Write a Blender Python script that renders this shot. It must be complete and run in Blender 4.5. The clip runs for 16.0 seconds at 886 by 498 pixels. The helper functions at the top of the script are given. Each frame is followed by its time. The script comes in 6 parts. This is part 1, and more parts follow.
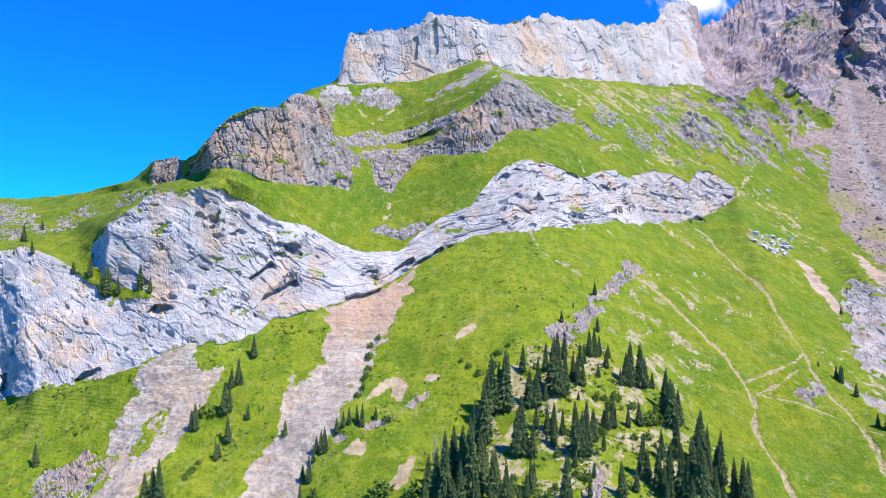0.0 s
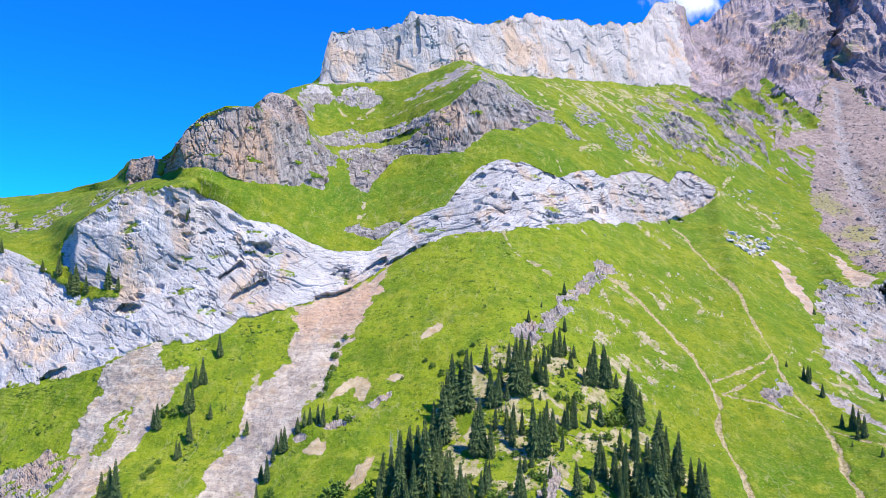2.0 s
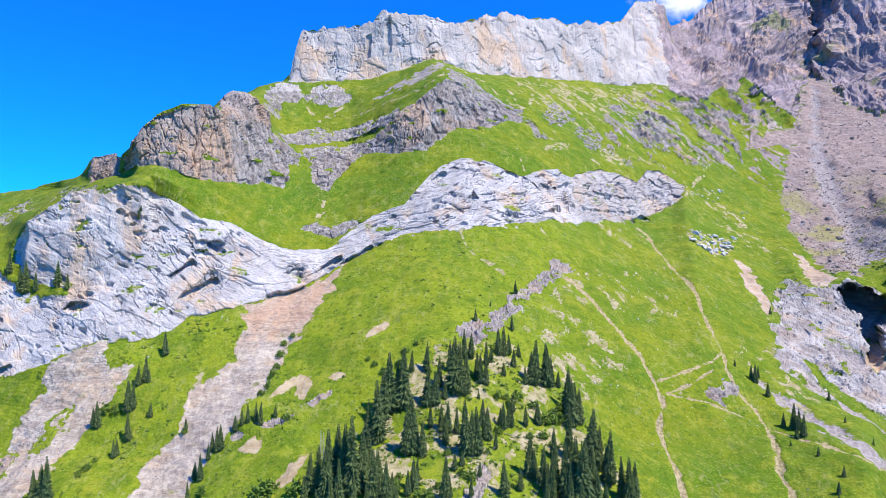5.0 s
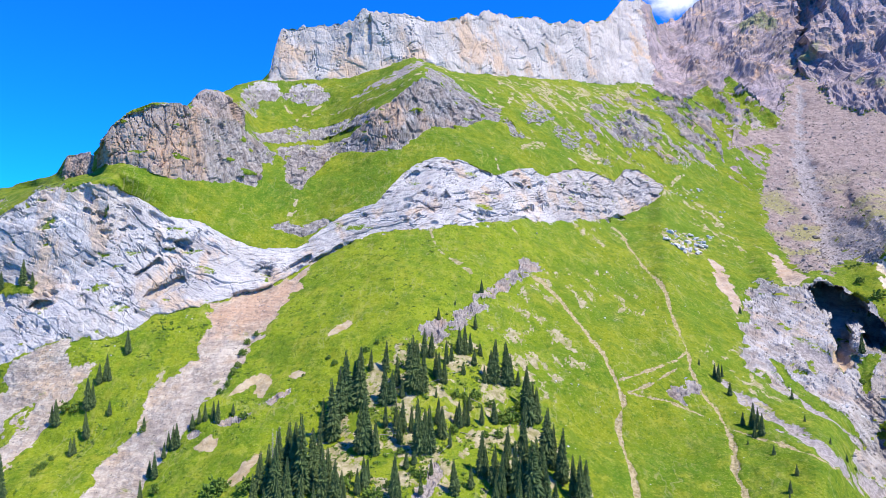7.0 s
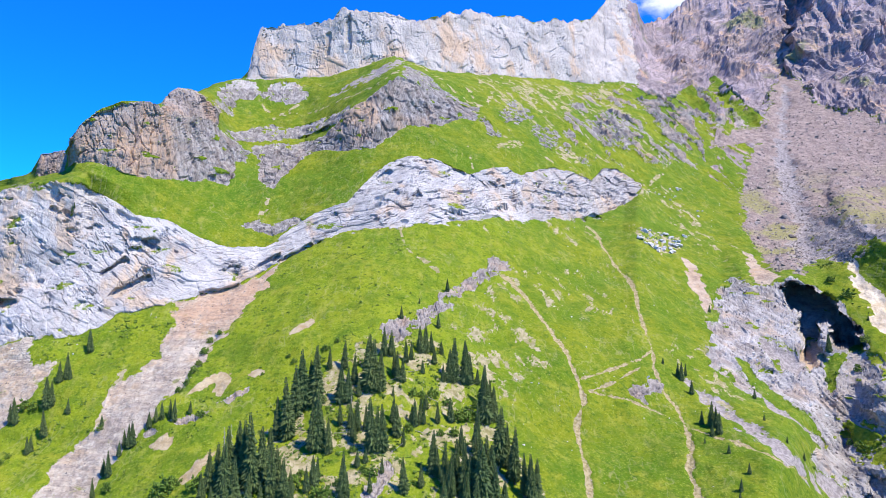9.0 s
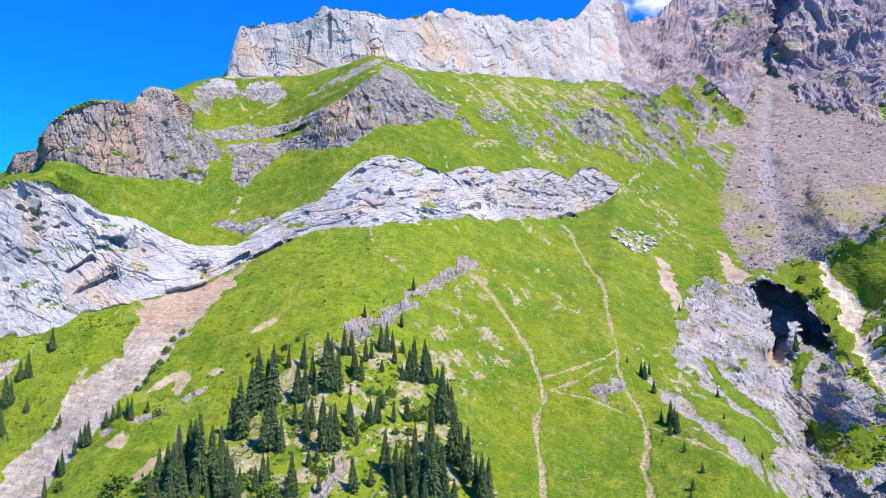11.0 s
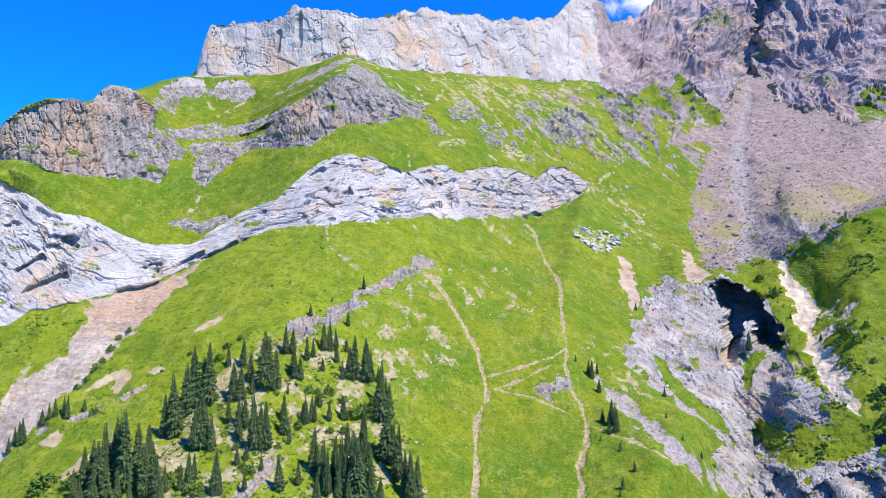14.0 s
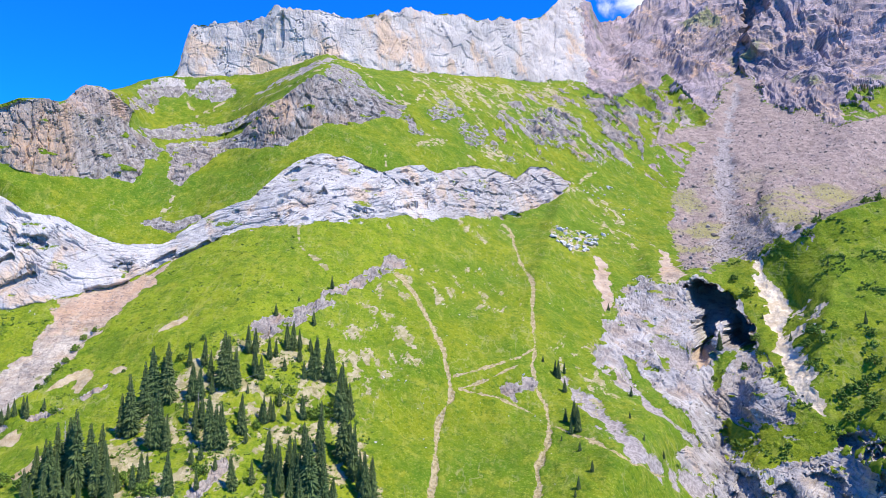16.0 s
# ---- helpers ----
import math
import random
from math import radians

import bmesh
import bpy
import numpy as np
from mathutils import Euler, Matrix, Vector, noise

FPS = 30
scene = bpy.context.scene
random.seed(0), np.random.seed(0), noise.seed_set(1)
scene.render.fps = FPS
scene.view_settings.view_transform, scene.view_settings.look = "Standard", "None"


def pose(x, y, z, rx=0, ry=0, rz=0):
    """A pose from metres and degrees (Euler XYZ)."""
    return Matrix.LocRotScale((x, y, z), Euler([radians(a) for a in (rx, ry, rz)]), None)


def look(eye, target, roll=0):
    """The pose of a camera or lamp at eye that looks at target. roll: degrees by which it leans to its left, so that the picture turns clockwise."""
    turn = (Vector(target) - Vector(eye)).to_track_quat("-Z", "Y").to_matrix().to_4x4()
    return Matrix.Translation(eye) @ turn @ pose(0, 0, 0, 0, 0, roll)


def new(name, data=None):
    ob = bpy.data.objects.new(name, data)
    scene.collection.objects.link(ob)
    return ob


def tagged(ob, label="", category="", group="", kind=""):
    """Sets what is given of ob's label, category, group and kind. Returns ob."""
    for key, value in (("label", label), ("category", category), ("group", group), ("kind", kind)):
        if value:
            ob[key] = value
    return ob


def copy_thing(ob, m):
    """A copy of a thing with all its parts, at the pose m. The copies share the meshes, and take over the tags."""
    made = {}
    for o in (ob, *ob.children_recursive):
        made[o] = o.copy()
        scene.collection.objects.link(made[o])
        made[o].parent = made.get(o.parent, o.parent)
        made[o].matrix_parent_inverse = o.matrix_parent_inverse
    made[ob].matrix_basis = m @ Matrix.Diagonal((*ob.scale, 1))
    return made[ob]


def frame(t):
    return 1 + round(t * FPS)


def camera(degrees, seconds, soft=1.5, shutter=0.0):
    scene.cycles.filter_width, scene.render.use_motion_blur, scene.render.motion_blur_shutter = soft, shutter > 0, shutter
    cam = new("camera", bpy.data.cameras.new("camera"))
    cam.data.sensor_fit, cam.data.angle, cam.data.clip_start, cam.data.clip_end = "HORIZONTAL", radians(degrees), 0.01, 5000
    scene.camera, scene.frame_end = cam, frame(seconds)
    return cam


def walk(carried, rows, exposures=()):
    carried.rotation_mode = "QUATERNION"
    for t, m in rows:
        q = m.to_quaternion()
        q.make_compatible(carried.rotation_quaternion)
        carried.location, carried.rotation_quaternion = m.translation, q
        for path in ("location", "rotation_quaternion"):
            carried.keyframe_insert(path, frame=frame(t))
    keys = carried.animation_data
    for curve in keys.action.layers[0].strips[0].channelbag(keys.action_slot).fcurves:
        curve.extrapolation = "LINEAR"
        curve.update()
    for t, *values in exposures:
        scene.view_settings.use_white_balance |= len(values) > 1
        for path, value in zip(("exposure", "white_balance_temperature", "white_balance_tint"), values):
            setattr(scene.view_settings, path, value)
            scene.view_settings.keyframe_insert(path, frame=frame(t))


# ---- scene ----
cam = camera(65.54, 16.0, 0.55)
walk(cam, [
    (0.0, look((0.000, 0.000, 0.000), (-0.969, 299.816, 10.470), 0.052)),
    (2.0, look((13.657, 0.464, -0.063), (13.170, 300.283, 10.347), 0.170)),
    (4.0, look((28.133, 0.522, -0.007), (28.125, 300.353, 10.064), 0.263)),
    (6.0, look((43.210, 0.310, 0.118), (43.649, 300.157, 9.680), 0.336)),
    (8.0, look((58.672, -0.034, 0.260), (59.497, 299.830, 9.257), 0.390)),
    (10.0, look((74.299, -0.374, 0.370), (75.422, 299.504, 8.854), 0.430)),
    (12.0, look((89.874, -0.573, 0.397), (91.178, 299.314, 8.532), 0.460)),
    (14.0, look((105.181, -0.494, 0.290), (106.519, 299.395, 8.352), 0.483)),
    (16.0, look((120.000, 0.000, 0.000), (121.199, 299.881, 8.374), 0.503)),
])

# ---------------------------------------------------------------- world, sun, exposure
SUN_EL, SUN_AZ = 57.0, 121.0       # degrees; azimuth clockwise from +y (the view's way)
world = bpy.data.worlds.new("sky")
scene.world = world
world.use_nodes = True
wn = world.node_tree.nodes
wl = world.node_tree.links
wn.clear()
sky = wn.new("ShaderNodeTexSky")
sky.sky_type = 'NISHITA'
sky.sun_disc = False
sky.sun_elevation = radians(SUN_EL)
sky.sun_rotation = radians(SUN_AZ)
sky.altitude = 2000.0
sky.air_density = 1.0
sky.dust_density = 0.2
sky.ozone_density = 3.0
hue = wn.new("ShaderNodeMix")          # the camera renders the mountain sky a deep, saturated blue
hue.data_type, hue.blend_type = 'RGBA', 'MULTIPLY'
hue.inputs[0].default_value = 1.0
hue.inputs[7].default_value = (0.03, 0.70, 1.95, 1.0)
bg = wn.new("ShaderNodeBackground")
bg.inputs["Strength"].default_value = 0.13
wo = wn.new("ShaderNodeOutputWorld")
wl.new(sky.outputs[0], hue.inputs[6])
wl.new(hue.outputs[2], bg.inputs["Color"])
wl.new(bg.outputs[0], wo.inputs["Surface"])

sun_data = bpy.data.lights.new("sun", 'SUN')
sun_data.energy = 5.5
sun_data.angle = radians(0.53)
sun_data.color = (1.0, 0.925, 0.775)
sun = new("sun", sun_data)
sx = math.sin(radians(SUN_AZ)) * math.cos(radians(SUN_EL))
sy = math.cos(radians(SUN_AZ)) * math.cos(radians(SUN_EL))
sun.matrix_world = look((sx * 500, sy * 500, math.sin(radians(SUN_EL)) * 500), (0, 0, 0))
scene.view_settings.exposure = 0.35


# ---------------------------------------------------------------- numeric helpers
rng = np.random.default_rng(11)
PERM = rng.permutation(512).astype(np.int64)
PERM = np.concatenate([PERM, PERM, PERM])
GRAD = rng.normal(size=(512, 3))
GRAD /= np.linalg.norm(GRAD, axis=1)[:, None]


def lattice(ix, iy, iz):
    return PERM[PERM[PERM[ix & 511] + (iy & 511)] + (iz & 511)]


def gnoise(p):
    """Gradient noise of an (n, 3) array, about -1 to 1."""
    f = np.floor(p)
    i = f.astype(np.int64)
    f = p - f
    u = f * f * f * (f * (f * 6 - 15) + 10)
    out = np.zeros(len(p))
    for dx in (0, 1):
        wx = u[:, 0] if dx else 1 - u[:, 0]
        for dy in (0, 1):
            wy = u[:, 1] if dy else 1 - u[:, 1]
            for dz in (0, 1):
                wz = u[:, 2] if dz else 1 - u[:, 2]
                g = GRAD[lattice(i[:, 0] + dx, i[:, 1] + dy, i[:, 2] + dz)]
                out += wx * wy * wz * ((f - (dx, dy, dz)) * g).sum(1)
    return out * 1.7


def fbm(p, octaves=4, gain=0.5, ridged=False):
    out, a, q = np.zeros(len(p)), 1.0, np.array(p, float)
    for k in range(octaves):
        n = gnoise(q)
        out += a * ((1 - 2 * np.abs(n)) if ridged else n)
        a *= gain
        q = q * 2.03 + 17.3
    return out


def fbm_in(mask, p, octaves=4, gain=0.5):
    """fbm where the mask is above nought, and nought elsewhere."""
    out = np.zeros(len(p))
    at = np.where(mask > 0)[0]
    out[at] = fbm(p[at], octaves, gain)
    return out


def cells(p):
    """Distance to the nearest and second nearest of random points, and the nearest one's number (0 to 1)."""
    f = np.floor(p).astype(np.int64)
    d1 = np.full(len(p), 9.0)
    d2 = np.full(len(p), 9.0)
    who = np.zeros(len(p))
    for dx in (-1, 0, 1):
        for dy in (-1, 0, 1):
            for dz in (-1, 0, 1):
                c = f + (dx, dy, dz)
                h = lattice(c[:, 0], c[:, 1], c[:, 2])
                d = np.linalg.norm(c + 0.5 + 0.45 * GRAD[h] - p, axis=1)
                near = d < d1
                d2 = np.where(near, d1, np.minimum(d2, d))
                who = np.where(near, h / 511.0, who)
                d1 = np.where(near, d, d1)
    return d1, d2, who


def smooth(a, b, v):
    t = np.clip((v - a) / (b - a), 0, 1)
    return t * t * (3 - 2 * t)


def to_line(px, pz, line):
    """Distance of points from a polyline in the x, z plane."""
    best = np.full(len(px), 1e9)
    for (ax, az), (bx, bz) in zip(line[:-1], line[1:]):
        dx, dz = bx - ax, bz - az
        t = np.clip(((px - ax) * dx + (pz - az) * dz) / (dx * dx + dz * dz + 1e-9), 0, 1)
        best = np.minimum(best, np.hypot(px - ax - t * dx, pz - az - t * dz))
    return best


def inside(px, pz, line):
    """Signed distance from a closed outline in the x, z plane, positive inside."""
    ins = np.zeros(len(px), bool)
    closed = list(line) + [line[0]]
    for (ax, az), (bx, bz) in zip(closed[:-1], closed[1:]):
        if az != bz:
            cross = ((az > pz) != (bz > pz)) & (px < (bx - ax) * (pz - az) / (bz - az) + ax)
            ins ^= cross
    d = to_line(px, pz, closed)
    return np.where(ins, d, -d)


# ---------------------------------------------------------------- materials
class Nodes:
    """Short hand for building a node material."""

    def __init__(self, name):
        self.mat = bpy.data.materials.new(name)
        self.mat.use_nodes = True
        self.t = self.mat.node_tree
        self.t.nodes.clear()
        self.pos = self.t.nodes.new("ShaderNodeNewGeometry").outputs["Position"]

    def put(self, socket, value):
        if isinstance(value, bpy.types.NodeSocket):
            self.t.links.new(value, socket)
        else:
            socket.default_value = value

    def attr(self, name):
        n = self.t.nodes.new("ShaderNodeAttribute")
        n.attribute_name = name
        return n.outputs["Fac"]

    def vector(self, name, by=(1, 1, 1)):
        n = self.t.nodes.new("ShaderNodeAttribute")
        n.attribute_name = name
        m = self.t.nodes.new("ShaderNodeMapping")
        m.inputs["Scale"].default_value = by
        self.put(m.inputs["Vector"], n.outputs["Vector"])
        return m.outputs[0]

    def stretch(self, by, turn=0.0):
        n = self.t.nodes.new("ShaderNodeMapping")
        n.inputs["Scale"].default_value = by
        n.inputs["Rotation"].default_value = (0, turn, 0)
        self.put(n.inputs["Vector"], self.pos)
        return n.outputs[0]

    def noise(self, size, detail=4.0, rough=0.55, vec=None, warp=0.0):
        n = self.t.nodes.new("ShaderNodeTexNoise")
        n.inputs["Scale"].default_value = 1.0 / size
        n.inputs["Detail"].default_value = detail
        n.inputs["Roughness"].default_value = rough
        n.inputs["Distortion"].default_value = warp
        self.put(n.inputs["Vector"], vec or self.pos)
        return n.outputs["Fac"]

    def cells(self, size, feature='F1', vec=None, out="Distance"):
        n = self.t.nodes.new("ShaderNodeTexVoronoi")
        n.feature = feature
        n.inputs["Scale"].default_value = 1.0 / size
        self.put(n.inputs["Vector"], vec or self.pos)
        return n.outputs[out]

    def vein(self, size, width, vec=None, detail=3.0):
        """Thin wandering lines: 1 on the line."""
        return self.ramp(self.math('ABSOLUTE', self.math('SUBTRACT', self.noise(size, detail, 0.6, vec), 0.5)), 0.0, width, 1.0, 0.0)

    def ramp(self, value, a, b, lo=0.0, hi=1.0):
        n = self.t.nodes.new("ShaderNodeMapRange")
        n.interpolation_type = 'SMOOTHSTEP'
        for key, v in (("From Min", a), ("From Max", b), ("To Min", lo), ("To Max", hi)):
            n.inputs[key].default_value = v
        self.put(n.inputs["Value"], value)
        return n.outputs[0]

    def math(self, op, a, b=0.0):
        n = self.t.nodes.new("ShaderNodeMath")
        n.operation = op
        self.put(n.inputs[0], a)
        self.put(n.inputs[1], b)
        return n.outputs[0]

    def mix(self, f, a, b):
        n = self.t.nodes.new("ShaderNodeMix")
        n.data_type = 'RGBA'
        self.put(n.inputs[0], f)
        for k, v in ((6, a), (7, b)):
            self.put(n.inputs[k], (*v, 1.0) if isinstance(v, tuple) else v)
        return n.outputs[2]

    def bump(self, height, dist, strength=1.0, normal=None):
        n = self.t.nodes.new("ShaderNodeBump")
        n.inputs["Distance"].default_value = dist
        self.put(n.inputs["Strength"], strength)
        self.put(n.inputs["Height"], height)
        if normal:
            self.put(n.inputs["Normal"], normal)
        return n.outputs[0]

    def finish(self, color, rough=0.9, normal=None, spec=0.2):
        b = self.t.nodes.new("ShaderNodeBsdfPrincipled")
        self.put(b.inputs["Base Color"], color)
        self.put(b.inputs["Roughness"], rough)
        b.inputs["Specular IOR Level"].default_value = spec
        if normal:
            self.put(b.inputs["Normal"], normal)
        o = self.t.nodes.new("ShaderNodeOutputMaterial")
        self.t.links.new(b.outputs[0], o.inputs[0])
        return self.mat


def mountain_material():
    """Turf, limestone, darker rock, scree, earth and trails, told apart by the masks of the mesh."""
    m = Nodes("mountain")
    # turf: fresh and dry greens in drifts, darker tufts, pale blades in streaks down the slope
    down = m.stretch((1.0, 0.5, 0.28))
    g = m.mix(m.ramp(m.noise(38, 5, 0.6), 0.38, 0.62), (0.088, 0.160, 0.008), (0.170, 0.206, 0.010))
    g = m.mix(m.ramp(m.noise(60, 3, 0.5, m.stretch((1, 1, 0.5))), 0.52, 0.7, 0, 0.8), g, (0.070, 0.148, 0.010))
    # yellow-green of the lower meadow; on the east hill it also stands in for sunlight
    g = m.mix(m.math('MULTIPLY', m.attr("fresh_and_lit"), m.ramp(m.noise(14, 5, 0.65), 0.34, 0.62, 0.3, 0.85)), g, (0.205, 0.262, 0.012))
    g = m.mix(m.ramp(m.noise(9, 5, 0.65), 0.5, 0.72, 0, 0.7), g, (0.27, 0.275, 0.025))
    g = m.mix(m.ramp(m.noise(4.5, 5, 0.7, down), 0.52, 0.68, 0, 0.5), g, (0.30, 0.30, 0.06))
    g = m.mix(m.ramp(m.noise(2.2, 4, 0.7), 0.50, 0.66, 0, 0.7), g, (0.045, 0.105, 0.008))
    g = m.mix(m.ramp(m.noise(0.9, 3, 0.7), 0.50, 0.70, 0, 0.7), g, (0.28, 0.32, 0.05))
    g = m.mix(m.ramp(m.cells(1.1), 0.06, 0.24, 0.65, 0.0), g, (0.05, 0.10, 0.01))
    # darker and paler streaks down the slope
    beds = m.vector("beds")
    g = m.mix(m.ramp(m.noise(7, 5, 0.65, beds), 0.48, 0.62, 0, 0.45), g, (0.062, 0.130, 0.010))
    g = m.mix(m.ramp(m.noise(3, 5, 0.7, m.vector("beds", (1, 1, 0.6))), 0.56, 0.68, 0, 0.5), g, (0.25, 0.26, 0.035))
    # sheep tracks and runnels in the turf
    track = m.math('MULTIPLY', m.vein(7, 0.022, m.stretch((0.5, 0.5, 1.6))), m.ramp(m.noise(25, 3), 0.48, 0.6))
    runnel = m.math('MULTIPLY', m.vein(11, 0.018, m.stretch((1.1, 0.6, 0.3), 0.35)), m.ramp(m.noise(31, 3), 0.46, 0.58))
    g = m.mix(m.math('MULTIPLY', track, 0.16), g, (0.33, 0.31, 0.11))
    g = m.mix(m.math('MULTIPLY', runnel, 0.3), g, (0.36, 0.33, 0.16))
    # pale limestone: ochre washes, grey bands, dark seams
    dip = m.vector("beds", (1.5, 1.2, 1.3))
    seam = m.vector("beds", (1.0, 1.0, 1.5))
    streak = m.stretch((1.6, 1.6, 0.22))
    l = m.mix(m.ramp(m.noise(16, 5, 0.6), 0.35, 0.65), (0.38, 0.362, 0.352), (0.515, 0.487, 0.465))
    l = m.mix(m.ramp(m.noise(5, 5, 0.65, dip, 0.6), 0.50, 0.68, 0, 0.65), l, (0.26, 0.25, 0.255))
    l = m.mix(m.ramp(m.noise(22, 4, 0.6, streak), 0.53, 0.66, 0, 0.75), l, (0.50, 0.365, 0.25))
    l = m.mix(m.ramp(m.noise(5.5, 5, 0.7), 0.58, 0.70, 0, 0.6), l, (0.48, 0.34, 0.23))
    l = m.mix(m.ramp(m.noise(3.0, 4, 0.7, streak), 0.56, 0.72, 0, 0.6), l, (0.20, 0.195, 0.21))
    l = m.mix(m.ramp(m.noise(1.3, 3, 0.6, seam, 0.3), 0.60, 0.70, 0, 0.75), l, (0.15, 0.145, 0.155))
    l = m.mix(m.math('MULTIPLY', m.math('MULTIPLY', m.vein(9, 0.026, seam, 5), m.ramp(m.noise(14, 4), 0.42, 0.60)), 0.75), l, (0.13, 0.125, 0.135))
    l = m.mix(m.math('MULTIPLY', m.vein(6, 0.022, None, 5), 0.4), l, (0.16, 0.155, 0.16))
    ochre = m.math('MULTIPLY', m.attr("rust"), m.ramp(m.noise(6, 5, 0.65, streak), 0.38, 0.60))
    l = m.mix(m.math('MULTIPLY', ochre, 0.8), l, (0.54, 0.40, 0.275))
    # grey and ochre tower rock
    k = m.mix(m.ramp(m.noise(12, 5, 0.6, streak), 0.36, 0.64), (0.235, 0.20, 0.175), (0.375, 0.32, 0.28))
    k = m.mix(m.ramp(m.noise(26, 4, 0.6, streak), 0.48, 0.64, 0, 0.85), k, (0.40, 0.27, 0.18))
    k = m.mix(m.ramp(m.noise(2.2, 4, 0.7, streak), 0.53, 0.66, 0, 0.65), k, (0.10, 0.095, 0.095))
    k = m.mix(m.math('MULTIPLY', ochre, 0.8), k, (0.46, 0.31, 0.20))
    slate = m.mix(m.ramp(m.noise(3.5, 5, 0.7, seam), 0.36, 0.64), (0.135, 0.122, 0.115), (0.37, 0.345, 0.325))
    k = m.mix(m.math('MULTIPLY', m.attr("grey"), m.math('SUBTRACT', 1.0, m.math('MULTIPLY', ochre, 0.8))), k, slate)
    k = m.mix(m.math('MULTIPLY', m.vein(7, 0.035, m.stretch((1.5, 1.5, 0.25)), 5), 0.55), k, (0.08, 0.065, 0.07))
    # brown-violet rock of the far mountain
    rake = m.vector("beds", (1.4, 1.2, 1.3))
    f = m.mix(m.ramp(m.noise(40, 5, 0.6), 0.35, 0.65), (0.245, 0.20, 0.205), (0.40, 0.325, 0.33))
    f = m.mix(m.ramp(m.noise(24, 5, 0.65), 0.54, 0.66, 0, 0.8), f, (0.50, 0.32, 0.21))
    f = m.mix(m.math('MULTIPLY', ochre, 0.85), f, (0.50, 0.35, 0.23))
    f = m.mix(m.ramp(m.noise(9, 5, 0.7, rake), 0.50, 0.64, 0, 0.65), f, (0.26, 0.215, 0.215))
    f = m.mix(m.ramp(m.noise(4, 5, 0.7), 0.57, 0.70, 0, 0.45), f, (0.17, 0.14, 0.145))
    f = m.mix(m.ramp(m.noise(55, 4, 0.6), 0.60, 0.70, 0, 0.7), f, (0.16, 0.19, 0.05))
    f = m.mix(m.math('MULTIPLY', m.vein(16, 0.030, rake, 6), 0.7), f, (0.14, 0.115, 0.12))
    f = m.mix(m.math('MULTIPLY', m.vein(13, 0.030, m.vector("beds", (2.4, 1, 0.8)), 6), 0.6), f, (0.16, 0.135, 0.14))
    f = m.mix(m.ramp(m.noise(7, 6, 0.75), 0.58, 0.68, 0, 0.5), f, (0.54, 0.47, 0.46))
    # warm white stone of the summit wall
    u = m.mix(m.ramp(m.noise(20, 5, 0.6), 0.35, 0.65), (0.385, 0.353, 0.328), (0.525, 0.48, 0.44))
    u = m.mix(m.ramp(m.noise(26, 5, 0.65, m.stretch((1, 1, 0.5))), 0.50, 0.64, 0, 0.8), u, (0.54, 0.38, 0.25))
    u = m.mix(m.ramp(m.noise(7, 5, 0.7, m.stretch((1.2, 1.2, 0.4), 0.25), 0.5), 0.57, 0.70, 0, 0.45), u, (0.36, 0.33, 0.32))
    u = m.mix(m.ramp(m.noise(2.2, 4, 0.65, m.stretch((1.2, 1.2, 0.35), -0.3)), 0.62, 0.74, 0, 0.4), u, (0.22, 0.205, 0.20))
    u = m.mix(m.math('MULTIPLY', m.vein(14, 0.018, m.stretch((1.2, 1.2, 0.4), 0.1), 6), 0.4), u, (0.20, 0.185, 0.18))
    u = m.mix(m.math('MULTIPLY', m.vein(8, 0.016, m.stretch((0.9, 0.9, 0.5), -0.3), 5), 0.3), u, (0.26, 0.24, 0.23))
    l = m.mix(m.ramp(m.attr("tone"), -0.5, 0.0), u, l)
    rock_c = m.mix(m.ramp(m.attr("tone"), 0.05, 0.5), l, k)
    rock_c = m.mix(m.ramp(m.attr("tone"), 0.55, 1.0), rock_c, f)
    # loose ground
    s = m.mix(m.ramp(m.noise(5, 5, 0.75), 0.36, 0.64), (0.225, 0.17, 0.148), (0.37, 0.29, 0.255))
    s = m.mix(m.math('MULTIPLY', m.attr("moss"), m.ramp(m.noise(40, 5, 0.65), 0.46, 0.58, 0, 0.75)), s, (0.27, 0.26, 0.08))
    s = m.mix(m.ramp(m.noise(1.0, 3, 0.7), 0.52, 0.68, 0, 0.7), s, (0.13, 0.11, 0.105))
    s = m.mix(m.ramp(m.cells(1.7), 0.0, 0.30, 0.7, 0.0), s, (0.50, 0.45, 0.42))
    d = m.mix(m.ramp(m.noise(8, 6, 0.7, m.stretch((0.5, 0.5, 1.4))), 0.36, 0.64), (0.35, 0.28, 0.215), (0.50, 0.425, 0.34))
    d = m.mix(m.ramp(m.noise(18, 4, 0.6), 0.48, 0.62, 0, 0.8), d, (0.46, 0.33, 0.21))
    d = m.mix(m.ramp(m.noise(1.2, 4, 0.7, m.stretch((0.4, 0.4, 1.4))), 0.56, 0.70, 0, 0.55), d, (0.17, 0.14, 0.125))
    d = m.mix(m.ramp(m.noise(2.6, 4, 0.7, m.stretch((0.12, 0.2, 1.5))), 0.46, 0.62, 0, 0.5), d, (0.24, 0.20, 0.18))
    d = m.mix(m.ramp(m.noise(2.4, 5, 0.65, m.vector("beds", (1, 1, 0.35))), 0.46, 0.64, 0, 0.6), d, (0.55, 0.485, 0.39))
    d = m.mix(m.ramp(m.noise(11, 5, 0.7), 0.62, 0.70, 0, 0.8), d, (0.20, 0.22, 0.05))
    d = m.mix(m.math('MULTIPLY', m.attr("rust"), 0.7), d, (0.47, 0.29, 0.18))
    d = m.mix(m.math('MULTIPLY', m.vein(7, 0.02, m.stretch((0.3, 0.4, 1.3), 0.12), 5), 0.4), d, (0.15, 0.12, 0.10))
